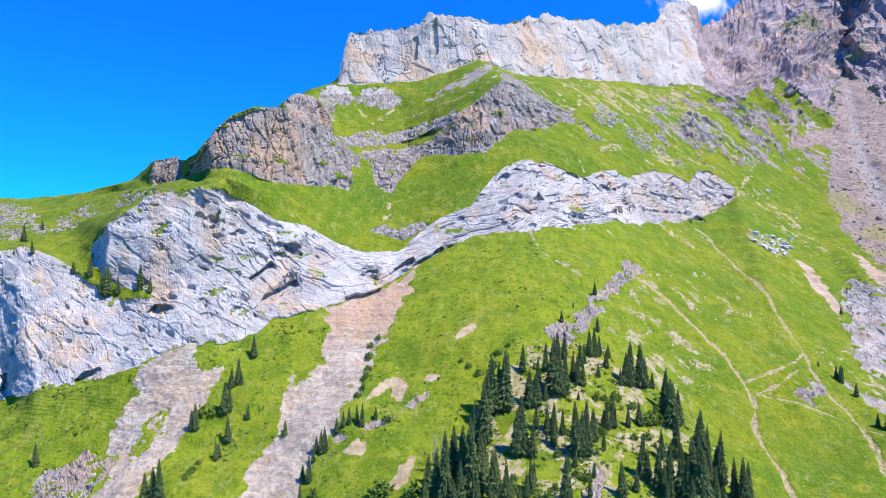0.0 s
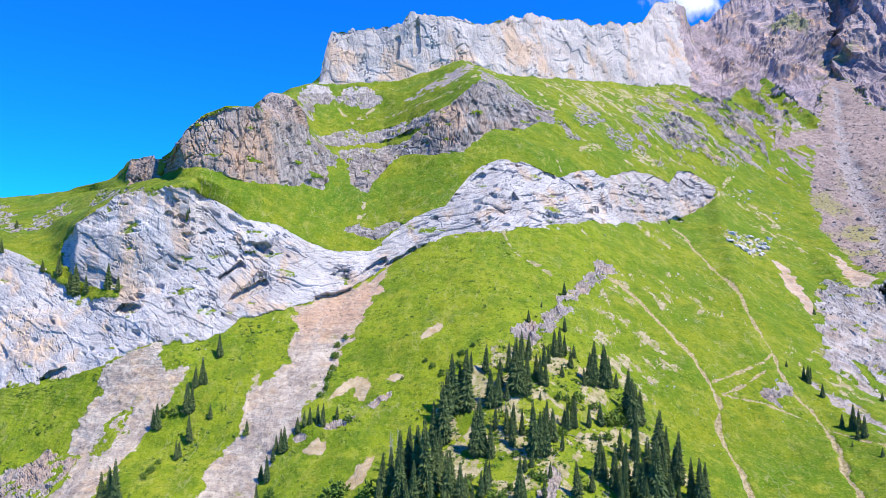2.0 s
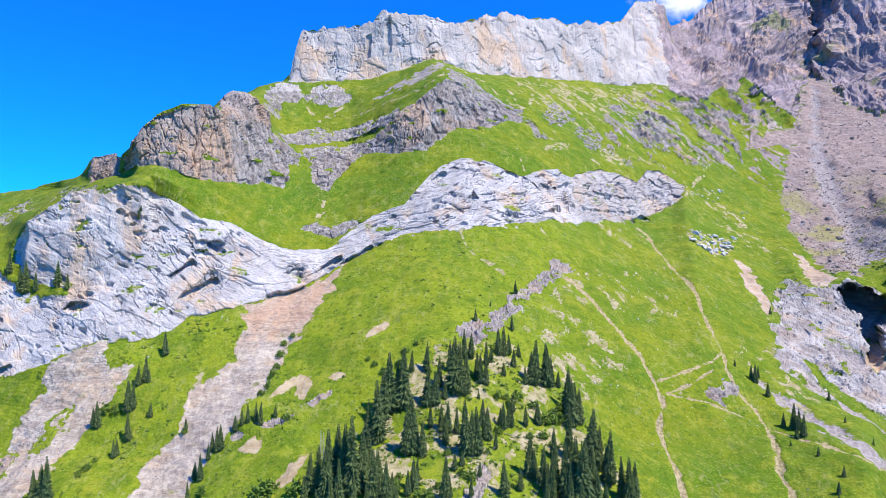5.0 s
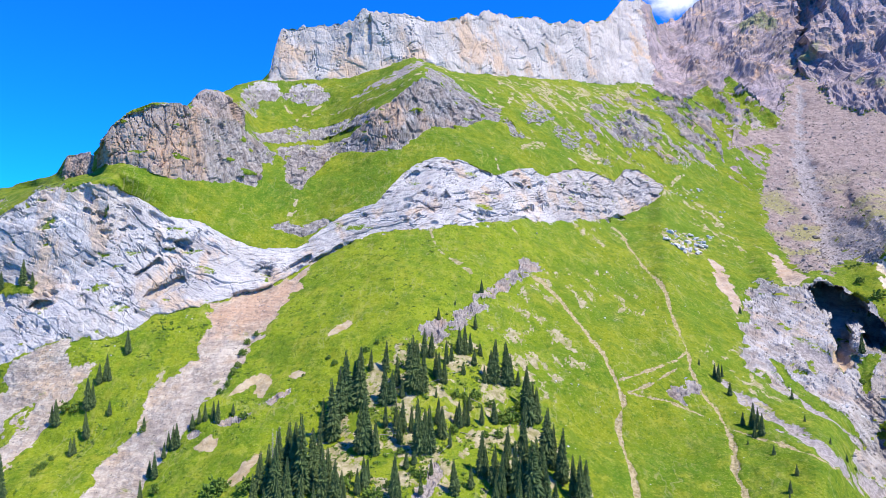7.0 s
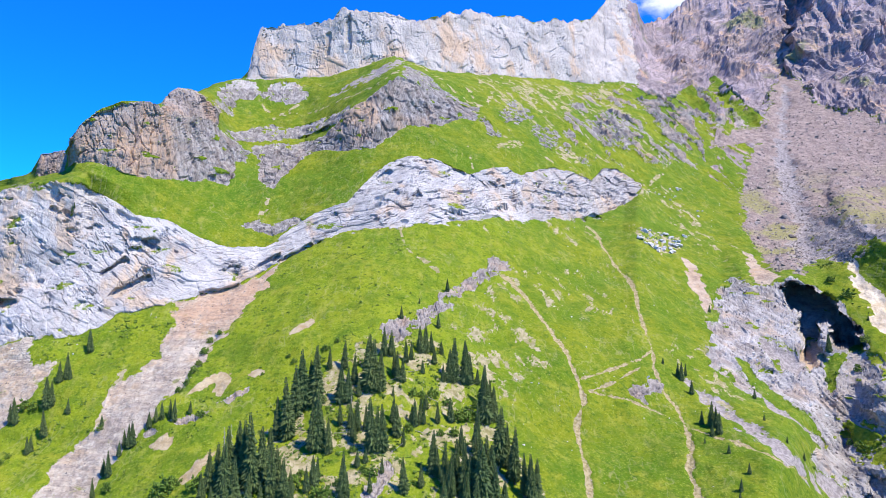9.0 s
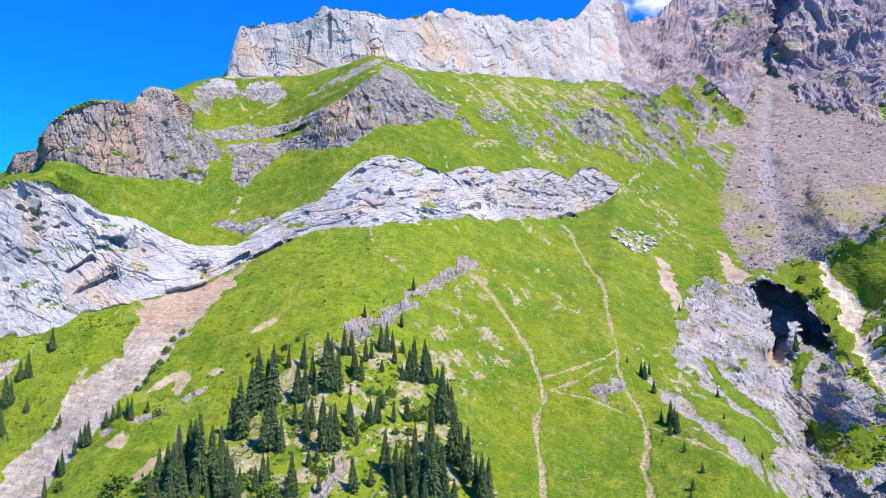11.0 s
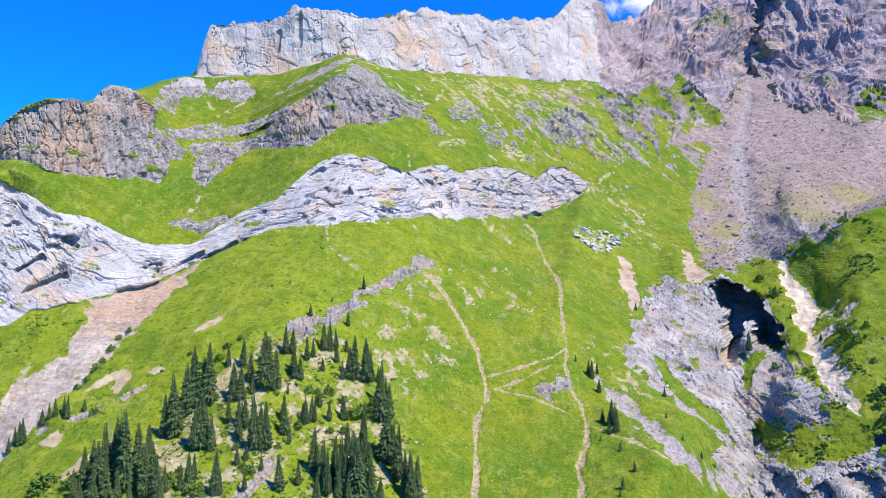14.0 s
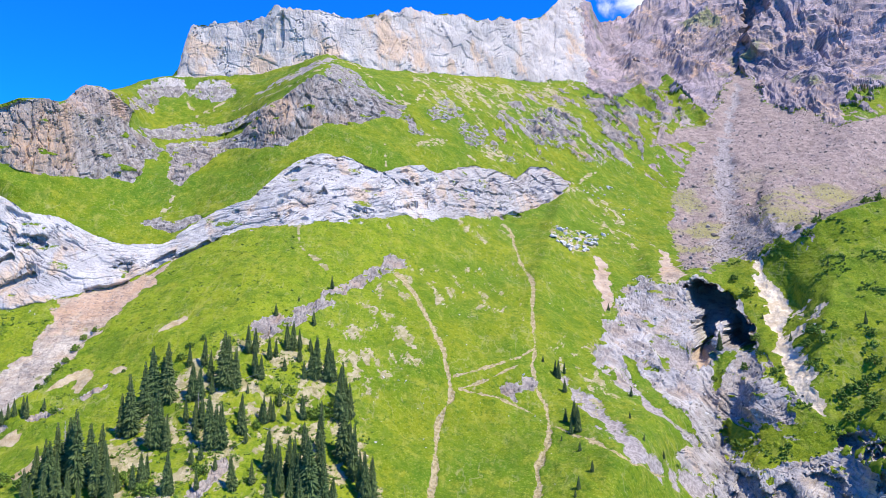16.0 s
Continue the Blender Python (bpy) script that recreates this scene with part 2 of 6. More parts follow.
    e = m.mix(m.ramp(m.noise(4, 4, 0.6), 0.35, 0.65), (0.36, 0.27, 0.15), (0.47, 0.38, 0.25))
    p = m.mix(m.ramp(m.noise(3, 4, 0.65), 0.35, 0.65), (0.25, 0.225, 0.10), (0.42, 0.36, 0.235))
    p = m.mix(m.ramp(m.noise(1.1, 4, 0.7), 0.55, 0.70, 0, 0.7), p, (0.17, 0.15, 0.10))
    w = m.mix(m.ramp(m.noise(5, 5, 0.65), 0.35, 0.7), (0.50, 0.40, 0.28), (0.70, 0.61, 0.48))
    w = m.mix(m.ramp(m.noise(1.5, 4, 0.7, streak), 0.55, 0.70, 0, 0.6), w, (0.30, 0.24, 0.18))
    t = m.mix(m.ramp(m.noise(1.2, 3, 0.6), 0.35, 0.65), (0.25, 0.205, 0.095), (0.41, 0.34, 0.20))
    v = m.mix(m.ramp(m.noise(1.6, 4, 0.7), 0.40, 0.62), (0.23, 0.20, 0.19), (0.38, 0.34, 0.325))
    ragged = m.noise(2.4, 7, 0.78)

    def edged(name, amount=2.0):
        v = m.math('ADD', m.attr(name), m.math('MULTIPLY', m.math('SUBTRACT', ragged, 0.5), amount))
        return m.ramp(v, 0.40, 0.62)

    c = g
    for name, col in (("scree", s), ("stream", v), ("pale", p), ("slide", d), ("bare", e), ("scar", w), ("trail", t), ("rock", rock_c)):
        c = m.mix(edged(name), c, col)
    hard = m.math('MAXIMUM', m.attr("rock"), m.math('MAXIMUM', m.attr("scree"), m.attr("slide")))
    n = m.bump(m.noise(1.0, 4, 0.75), 0.6, m.ramp(m.attr("rock"), 0.3, 0.7, 0.8, 0.4))
    n = m.bump(m.math('MULTIPLY', m.noise(2.6, 5, 0.7), hard), 1.2, 0.45, n)
    return m.finish(c, m.ramp(hard, 0, 1, 0.95, 0.85), n, 0.12)


mountain = mountain_material()


# ---------------------------------------------------------------- the mountain: guide lines and loft
# Each guide line runs from west to east along a break of the slope: x, y, z in metres.
FOOT = [
    (-168.5, 245, -94.8), (-129.3, 232, -89.7), (-88.4, 215, -83.1), (-48.5, 218, -85.6), (-4.1, 200, -76.7), (38, 200, -76.5),
    (72.5, 205, -78.2), (112.4, 215, -81.8), (150, 215, -81.6), (167.3, 208, -78.8), (221.1, 262, -101.3), (234, 250, -96.5),
    (250.5, 240, -92.5), (277.1, 235, -90.4)]
LOWER = [
    (-186.4, 270, -73), (-160.1, 270.1, -69.7), (-137.8, 265.4, -69.6), (-112.1, 260.7, -65.1), (-79.1, 255.5, -65.6),
    (-58.3, 248.9, -66.8), (-32.8, 245.3, -61.9), (-15.2, 240.1, -61.3), (2.7, 247, -56.9), (23.8, 240, -57.1),
    (43.5, 238, -58.5), (63, 245, -58.1), (83.7, 253, -57.8), (105.7, 260.5, -61.5), (125.2, 261.7, -65.9), (145.1, 264, -66.4),
    (162.4, 264, -64.1), (174.6, 253, -63.4), (183.2, 238, -64.3), (192.4, 246, -65.9), (222.3, 288, -76.2), (246.4, 302, -77.9),
    (252.4, 282, -72.6), (262.8, 271.5, -73.1), (274.2, 262.4, -73.7), (273.8, 235, -65.8)]
MID = [
    (-202, 292, -63.6), (-166.5, 280.3, -58.8), (-142.6, 278.4, -55), (-121.3, 281.4, -47.5), (-112, 281, -44.8),
    (-97.2, 281.3, -40.4), (-76, 284.9, -38.4), (-66.1, 295.1, -31.6), (-51.8, 302, -28.3), (-29.6, 300, -27.9),
    (-11.6, 288, -29), (8, 282, -28.3), (29.1, 280.9, -27.4), (40.7, 277, -29.9), (54.3, 285, -28.3), (77.5, 285, -37.5),
    (87.6, 287.9, -37.8), (111, 290, -40.3), (133.7, 295.1, -43.2), (160.7, 308, -40), (180.9, 317.3, -41.1),
    (191.8, 310.8, -47.7), (220.2, 318.1, -53.9), (236.2, 317.8, -57.3), (254.7, 314.5, -55.6), (271.8, 308.8, -45.4),
    (276.8, 289.2, -48.5), (296.9, 285, -45.3), (308.4, 272, -43.1)]
BASE_WEST = [
    (-221.1, 312, -60.9), (-198.2, 308, -58.1), (-170.8, 287.2, -49.7), (-154.3, 286.9, -46.7), (-138, 287.2, -42.5),
    (-121.9, 287.8, -36.9), (-108.7, 290.1, -30.6), (-96.4, 292.3, -30), (-83.9, 298.4, -27.6), (-76.4, 305.9, -20.8),
    (-63.2, 310.4, -18), (-48.6, 319.5, -14.2), (-33.7, 331.4, -8.9), (-22.7, 341.6, -2.7), (-11, 353.1, 6.3),
    (4.9, 362.3, 15.8), (19.3, 365.7, 20.6), (34.3, 367.1, 22.9), (49.3, 368.8, 23.7)]
BASE_EAST = [
    (64.5, 374.9, 25.7), (83.8, 386.9, 28.3), (97.6, 398, 30.8), (115.5, 408.5, 29.4), (135.7, 427.7, 32.3),
    (157.8, 447.8, 33.9), (174.7, 463.8, 37.9), (196.3, 485.9, 47.4), (211.4, 500, 59.6), (233.7, 503.7, 48.1),
    (244.4, 481, 32.2), (251.4, 451.2, 15.5), (242.8, 392, -5.7), (264.7, 392, -2.4), (280, 385, -5.3), (300.1, 388, 4.3),
    (302.7, 355.5, -14.6), (292.7, 310, -26.7), (309.8, 300, -25.7), (325.3, 290, -24.7)]
BASE = BASE_WEST + BASE_EAST
LEDGE_WEST = [
    (-237.3, 332, 11.7), (-217, 334.5, 10.1), (-204, 335.8, 14.1), (-189.5, 330.1, 7.6), (-176.2, 325.9, 1.3),
    (-155.6, 316.9, -6.5), (-134.4, 311.5, -9.4), (-118.2, 314.4, -4.4), (-104.7, 320.1, 3.5), (-93, 318.7, 1.2),
    (-68.4, 322.6, -1.3), (-53.3, 332.8, -0.6), (-37.3, 343.6, 1.2), (-24.9, 350.8, 4.7), (-12.1, 358, 10.8), (3.9, 368.1, 22.1),
    (18.6, 371.5, 27.3), (33.6, 376.2, 33.4)]
LEDGE_EAST = [
    (48.8, 385.2, 40.6), (64.7, 391.7, 41.4), (84.8, 403.2, 42.8), (99.2, 414.4, 45.7), (117.9, 426.2, 45.4),
    (139.1, 446.2, 49.5), (162.1, 467, 51.9), (180.4, 486.5, 58.2), (201.8, 505.3, 62.7), (217.9, 516.8, 64.2),
    (245.2, 527.9, 61.3), (276.2, 509, 40.5), (290.8, 470.7, 19.8), (323.5, 480.6, 28.8), (305.3, 400, 14.3), (311, 370, 9.5),
    (328, 358, 14), (352, 350, 18), (381, 345, 22)]
LEDGE = LEDGE_WEST + LEDGE_EAST
BROW_WEST = [
    (-246.6, 345, 14.4), (-243.3, 375, 16.9), (-223, 372, 19.3), (-186.6, 350, 13.5), (-173.3, 338, 15.3), (-159.9, 322, 22),
    (-153.5, 325, 28.7), (-142.8, 328, 36), (-123.6, 327, 40.2), (-107, 326, 40.9), (-108.5, 340.8, 39.1), (-97.3, 337.9, 34.1),
    (-85.7, 337.1, 27.7), (-66.3, 345, 21.4), (-53.2, 348.6, 14.8), (-42.3, 350.9, 10.4), (-31.9, 355.1, 10.3),
    (-23.8, 357.8, 11.3), (-16.6, 365.5, 18.5), (-9.1, 372.9, 26), (2.3, 378.2, 32.4), (14.4, 380.8, 36.8), (19.8, 389, 45.6),
    (28.5, 400.2, 57.2), (36.2, 407.9, 64.5)]
BROW_EAST = [
    (47.8, 414, 68.3), (61.5, 418.4, 68.1), (75.3, 417.2, 61.4), (85.8, 419.7, 58.7), (97.3, 432, 64.4), (108.8, 439.3, 64.9),
    (118.1, 440.8, 60.4), (131.5, 456.9, 66.9), (143.2, 469.3, 70.3), (161.1, 480.7, 67.7), (174.9, 488.7, 64.9),
    (185.7, 507.6, 75.8), (199.1, 518.6, 77.1), (207.1, 516.6, 70), (219.8, 520.5, 66.4), (249.9, 541, 69.6),
    (295.9, 553.7, 64.6), (322.7, 562.1, 65.8), (351, 555, 62.9), (368.1, 536.2, 58.7), (312, 388, 21.8), (323, 373, 27.6),
    (339, 370, 34.6), (359, 370, 40), (400, 370, 47)]
BROW = BROW_WEST + BROW_EAST
ALP_WEST = [
    (-300.6, 420, 30.4), (-272.8, 420, 32.1), (-232.4, 410, 28), (-191.5, 395, 35.1), (-160.3, 375, 45.8), (-132.3, 350, 46.5),
    (-119, 345, 47), (-106.9, 340, 47.4), (-89.9, 340, 39.1), (-76, 355, 36.6), (-56.6, 368, 32), (-37.9, 378, 26.8),
    (-17.7, 385, 32.2), (0.5, 389.7, 42.3), (19.1, 395, 51.2), (37.5, 415, 71.1)]
ALP_EAST = [
    (61.5, 428.3, 76.4), (88.1, 444.6, 79.5), (110.7, 456.4, 78.7), (137, 479, 82.8), (170.3, 504.2, 83.2), (196.9, 526.1, 85.6),
    (230.2, 549.6, 86.4), (278.1, 567.6, 80.2), (323.4, 585, 82.9), (362.6, 595.5, 89.6), (396.8, 585.6, 88.4),
    (397.8, 541.7, 68), (396.2, 500, 46), (427, 520, 50.6), (477.1, 540, 71.1), (576.4, 560, 90.6)]
ALP = ALP_WEST + ALP_EAST
TOWER_FOOT_WEST = [
    (-336.6, 470, 42.9), (-305.5, 470, 44.5), (-263.9, 465, 46.4), (-223.2, 460, 54.3), (-182.9, 415, 51), (-153.1, 405, 55.8),
    (-124.4, 352, 52.8), (-111.4, 349, 53.5), (-93.7, 348.3, 47.5), (-78.7, 361.8, 45.6), (-67.2, 381, 48.1), (-55.6, 395, 50.7),
    (-44.9, 403.8, 53.2), (-31.2, 402.3, 49.8), (-24.3, 417.1, 60.7), (-13.3, 432.3, 74.1), (9.2, 423.1, 73)]
TOWER_FOOT_EAST = [
    (23.4, 419.3, 73.5), (43.3, 441.1, 91.7), (65.4, 452.7, 94.3), (79.4, 475.4, 106.2), (97.5, 480.5, 102.7),
    (142.1, 510.6, 104.3), (177.8, 538.3, 106.6), (201.8, 544.8, 99.1), (254.9, 595.3, 113.4), (296.4, 614.8, 112.3),
    (350.8, 643.8, 123.2), (387.9, 644.4, 123.6), (423, 630.4, 118.6), (436.1, 587, 96.2), (470.4, 587.9, 106.8),
    (524.1, 600, 111.3), (623.2, 610, 124)]
TOWER_FOOT = TOWER_FOOT_WEST + TOWER_FOOT_EAST
TOWER_TOP_WEST = [
    (-361.9, 505, 54.5), (-328.4, 505, 54.5), (-286.2, 490, 51.3), (-252.7, 480, 56.2), (-194.6, 440, 61), (-182.4, 421, 62.9),
    (-179.5, 421, 70.6), (-163.9, 421, 71.4), (-162.4, 421, 67.2), (-126.1, 353, 55.8), (-124.6, 352, 64.4), (-120.5, 352, 72.6),
    (-114.3, 354, 80.1), (-101.4, 358, 86.8), (-89.3, 364, 88.3), (-83.8, 366, 86.1), (-80.1, 376, 83.2), (-70, 408, 88.8),
    (-65.9, 415, 81.4), (-59.4, 425, 76.3), (-48.8, 432, 74.1), (-36.3, 440, 75.6)]
TOWER_TOP_EAST = [
    (-22.7, 445, 77.3), (-7.4, 440, 86.7), (7.8, 436, 101.3), (24.8, 442, 116), (37.1, 452, 127.4), (48.1, 462, 126.9),
    (61.6, 480, 122.3), (78.1, 495, 119.6), (90.9, 503, 120), (117.6, 514.1, 118.5), (145.7, 532.3, 118.5),
    (191.8, 579.8, 131.7), (215.4, 596.4, 134.2), (255.9, 631.3, 143.8), (291.4, 672.1, 161.7), (323.1, 683.5, 158.9),
    (385.8, 720.4, 173.8), (424.1, 714.9, 169.9), (459.9, 693.7, 162.3), (487.5, 672.2, 154.8), (514.7, 652.8, 156.6),
    (606.5, 690, 191.3), (698.6, 690, 209.3)]
TOWER_TOP = TOWER_TOP_WEST + TOWER_TOP_EAST
SHELF_WEST = [
    (-401.2, 560, 58.6), (-364.2, 560, 58.6), (-284.3, 540, 61.4), (-229.3, 520, 72.5), (-140.1, 380, 54.4), (-185.5, 480, 70.2),
    (-136.9, 385, 63.1), (-130.8, 385, 75.9), (-124, 385, 84.6), (-108.6, 388, 91.2), (-94.9, 392, 92.9), (-94, 398, 100.3),
    (-90, 402, 104.7), (-80, 402, 104.7), (-74.3, 405, 100.5), (-74.8, 425, 97.4), (-76.6, 465, 103.9), (-53.1, 480, 103.5)]
SHELF_EAST = [
    (-29.8, 482, 106.1), (-8.5, 472, 111.9), (11, 470, 123.3), (29.7, 480, 140.1), (39.3, 490, 144.3), (53.4, 505, 141.2),
    (79.4, 530, 144), (122.8, 560, 145.4), (166.6, 600, 153.6), (218.7, 650, 164), (265.5, 680, 169), (297.7, 690, 177.5),
    (335.7, 729.8, 193.9), (405.6, 763.7, 206.6), (453.1, 771.2, 212.1), (500.8, 742.7, 204.8), (546.5, 720, 199),
    (646.6, 740, 229.9), (745.8, 740, 261.7)]
SHELF = SHELF_WEST + SHELF_EAST
CREST_FOOT_WEST = [
    (-458.5, 640, 64.8), (-416.1, 640, 64.8), (-326.4, 620, 68), (-264.5, 600, 80.7), (-192.2, 480, 56.8), (-171.1, 480, 68.8),
    (-161.6, 480, 84), (-147.3, 480, 100.8), (-132.4, 480, 108.1), (-108.8, 480, 117), (-106.5, 487, 124.8), (-98.3, 490, 131.8),
    (-91.3, 500, 137.5), (-81.2, 516, 143.7), (-63.6, 523, 144.5), (-47.3, 530, 147.4), (-22.2, 535, 151.2), (-0.7, 540, 158.7),
    (21, 548, 169.9)]
CREST_FOOT_EAST = [
    (27.8, 548, 171.8), (39, 552, 169), (57.3, 564, 165.2), (81.4, 582, 167.8), (118.2, 608, 172.5), (152, 636, 178.5),
    (177.8, 659, 184.6), (216, 685, 187), (242.6, 700, 193.6), (277.7, 720, 196.9), (325.5, 770, 223.7), (376.2, 820, 252.2),
    (431.4, 820, 252.6), (481.3, 826, 244.5), (499.3, 795, 252.2), (542.2, 780, 247.8), (606.4, 770, 245.2), (663, 760, 268),
    (755.8, 750, 303.1)]
CREST_FOOT = CREST_FOOT_WEST + CREST_FOOT_EAST
CREST_WEST = [
    (-515.6, 720, 66.9), (-468, 720, 67), (-378.9, 720, 73), (-308.5, 700, 88.4), (-265.2, 620, 68.1), (-228.3, 600, 71.1),
    (-208.8, 600, 86.1), (-190, 595, 112.6), (-173.5, 590, 121.5), (-143.5, 580, 131.7), (-120.6, 560, 143.6),
    (-95.7, 545, 146.7), (-82.5, 524, 147.2), (-80.6, 526, 161.4), (-78.7, 528, 173.1), (-75.3, 531, 186.5), (-58.3, 536, 190.7),
    (-41.1, 541, 193.9), (-26, 542, 196.7), (-18.1, 543, 204), (-10.6, 544, 207.6), (20.1, 556, 209.6), (30, 562, 208.2)]
CREST_EAST = [
    (47.6, 568, 207.2), (66.7, 588, 219.6), (92.4, 611, 232.5), (108.7, 624, 234.4), (125.3, 634, 235.6), (144, 644, 239.5),
    (154.2, 652, 236.5), (180.2, 676, 249.3), (193, 684, 248.9), (226.3, 730, 271.3), (248.3, 770, 300.5), (254.9, 776, 310.7),
    (278.1, 785, 313.8), (294.1, 795, 311.9), (308.3, 820, 298.4), (347.6, 900, 330.6), (378.7, 925, 352.4), (410.4, 925, 377.5),
    (453.8, 920, 399.1), (523, 905, 416.1), (595.9, 900, 444.8), (687, 880, 443.2), (860, 860, 442)]
CREST = CREST_WEST + CREST_EAST

HUB = 60.0                      # the loft's columns fan out from (HUB, 0)
B0, B1, COLS = -0.93, 0.93, 1300


def along(line, b, ease):
    """Depth and height of a guide line at the bearings b, eased over some columns; straight lines stay straight."""
    pts = np.array(line, float)
    pb = (pts[:, 0] - HUB) / pts[:, 1]
    inv = np.interp(b, pb, 1 / pts[:, 1])
    el = np.interp(b, pb, pts[:, 2] / pts[:, 1])
    if ease:
        w = np.hanning(2 * ease + 3)[1:-1]
        w /= w.sum()
        inv = np.convolve(np.pad(inv, ease, mode='edge'), w, mode='valid')
        el = np.convolve(np.pad(el, ease, mode='edge'), w, mode='valid')
    return 1 / inv, el / inv


bear = np.linspace(B0, B1, COLS)
guides = [FOOT, LOWER, MID, BASE, LEDGE, BROW, ALP, TOWER_FOOT, TOWER_TOP, SHELF, CREST_FOOT, CREST]
steps = [64, 80, 90, 90, 72, 50, 44, 52, 36, 40, 64]
easing = [40, 28, 28, 2, 8, 2, 24, 6, 2, 6, 3, 0]
gy, gz = zip(*[along(g, bear, e) for g, e in zip(guides, easing)])
gy, gz = np.array(gy), np.array(gz)

# the slope goes on below towards the valley, and the crest falls away behind
ys, zs, ks = [], [], []
for k, n in enumerate(steps):
    for s in np.arange(n) / n:
        ys.append(gy[k] * (1 - s) + gy[k + 1] * s)
        zs.append(gz[k] * (1 - s) + gz[k + 1] * s)
        ks.append(k + s)
ys.append(gy[-1])
zs.append(gz[-1])
ks.append(len(guides) - 1.0)
Y, Z, K = np.array(ys), np.array(zs), np.array(ks)
jag = fbm(np.stack([bear * 70.0, 0 * bear, 0 * bear + 3.0], -1), 4, 0.6)
Z += smooth(10.55, 11.0, K)[:, None] * (jag * np.where(bear < 0.3, 2.6, 4.5))[None, :]
X = HUB + bear[None, :] * Y
KK = np.repeat(K[:, None], COLS, 1)
BB = np.repeat(bear[None, :], len(K), 0)
NR, NC = X.shape


def band(k0, k1, b0, b1, soft=0.004):
    """1 between two guide lines and two bearings."""
    return (smooth(k0 - 0.02, k0 + 0.02, KK) * (1 - smooth(k1 - 0.02, k1 + 0.02, KK))
            * smooth(b0 - soft, b0 + soft, BB) * (1 - smooth(b1 - soft, b1 + soft, BB)))


SLIDE_AREA_1 = (0, 3.05, ((-54.8, -15.1), (-42.2, -11.3), (-30.0, -6.4), (-21.4, -1.3), (-12.3, 5.5), (-15.3, -1.6), (-17.1,
    -6.9), (-21.3, -15.8), (-26.2, -28.2), (-30.6, -36.3), (-32.3, -43.6), (-34.3, -47.9), (-40.0, -54.1), (-43.6, -58.9),
    (-45.6, -65.3), (-49.0, -69.5), (-49.0, -74.8), (-47.2, -79.6), (-67.8, -80.2), (-68.8, -76.5), (-69.6, -67.0), (-62.7,
    -59.2), (-62.3, -55.0), (-63.3, -48.1), (-55.8, -41.5), (-51.8, -36.9), (-51.5, -24.3)))
SLIDE_AREA_2 = (0, 3.05, ((-125.5, -36.6), (-115.1, -32.2), (-105.7, -29.3), (-102.0, -39.2), (-90.3, -37.6), (-92.7, -41.1),
    (-93.8, -44.9), (-97.4, -52.7), (-98.0, -60.0), (-102.5, -67.8), (-106.4, -73.0), (-110.5, -80.9), (-131.9, -83.7), (-121.0,
    -73.9), (-120.5, -68.3), (-129.0, -68.4), (-131.6, -61.6), (-129.5, -54.0), (-124.6, -48.1), (-127.8, -46.2)))
SLIDE_AREAS = [SLIDE_AREA_1, SLIDE_AREA_2]
BARE_AREA_1 = (0, 11, ((4.6, -27.2), (6.8, -23.6), (11.3, -21.2), (14.2, -22.3), (11.7, -25.4)))
BARE_AREA_2 = (0, 11, ((-30.3, -49.0), (-25.4, -43.3), (-20.8, -40.6), (-16.2, -41.2), (-15.0, -44.7), (-16.4, -48.5), (-21.3,
    -47.7), (-21.4, -45.2), (-26.0, -47.2)))
BARE_AREA_3 = (0, 11, ((-9.1, -41.6), (-5.1, -39.9), (-2.4, -40.5), (-5.0, -42.5)))
BARE_AREA_4 = (0, 11, ((-36.4, -63.0), (-31.4, -59.8), (-28.4, -60.1), (-28.7, -62.6), (-33.3, -64.0)))
BARE_AREA_5 = (0, 11, ((-18.3, -69.1), (-15.8, -64.3), (-9.8, -62.1), (-10.8, -64.5), (-12.3, -67.7), (-15.0, -69.8)))
BARE_AREA_6 = (8.5, 10.1, ((-16.3, 124.9), (-0.9, 136.9), (19.4, 150.5), (32.2, 163.0), (38.3, 170.4), (34.6, 148.9), (21.9, 135.1), (5.8, 127.6), (-6.5, 123.2)))
BARE_AREA_7 = (0, 11, ((215.7, 8.6), (221.0, 3.3), (218.3, -6.8), (215.1, -17.1), (206.3, -23.9), (208.0, -15.5), (209.4,
    -5.2)))
BARE_AREA_8 = (2, 4.6, ((261.5, 12.5), (264.7, 10.6), (261.2, -0.8), (264.6, -3.1), (256.6, -5.1), (242.2, -7.6), (250.5,
    -0.2)))
BARE_AREA_9 = (2, 4.6, ((245.1, -39.4), (250.8, -37.6), (259.0, -37.4), (251.2, -42.4), (246.1, -45.2)))
BARE_AREAS = [BARE_AREA_1, BARE_AREA_2, BARE_AREA_3, BARE_AREA_4, BARE_AREA_5, BARE_AREA_7, BARE_AREA_8, BARE_AREA_9]
PALE_AREA_1 = (0, 11, ((-63.6, -48.2), (-64.1, -44.1), (-62.4, -40.3), (-60.6, -40.6), (-61.1, -46.3)))
PALE_AREA_2 = (5, 9.9, ((148.0, 90.9), (158.7, 90.7), (166.9, 86.9), (170.1, 80.1), (158.7, 75.4), (150.4, 78.1)))
PALE_AREA_3 = (5, 9.9, ((101.6, 83.4), (119.4, 91.7), (125.1, 90.1), (120.3, 84.4), (104.6, 80.1)))
PALE_AREA_4 = (8, 9.95, ((126.6, 153.8), (139.5, 162.4), (149.7, 152.5), (135.0, 144.6)))
PALE_AREA_5 = (8, 9.95, ((164.0, 153.1), (180.5, 163.9), (187.1, 162.3), (173.5, 152.5)))
PALE_AREAS = [PALE_AREA_1, PALE_AREA_2, PALE_AREA_3, PALE_AREA_4, PALE_AREA_5]
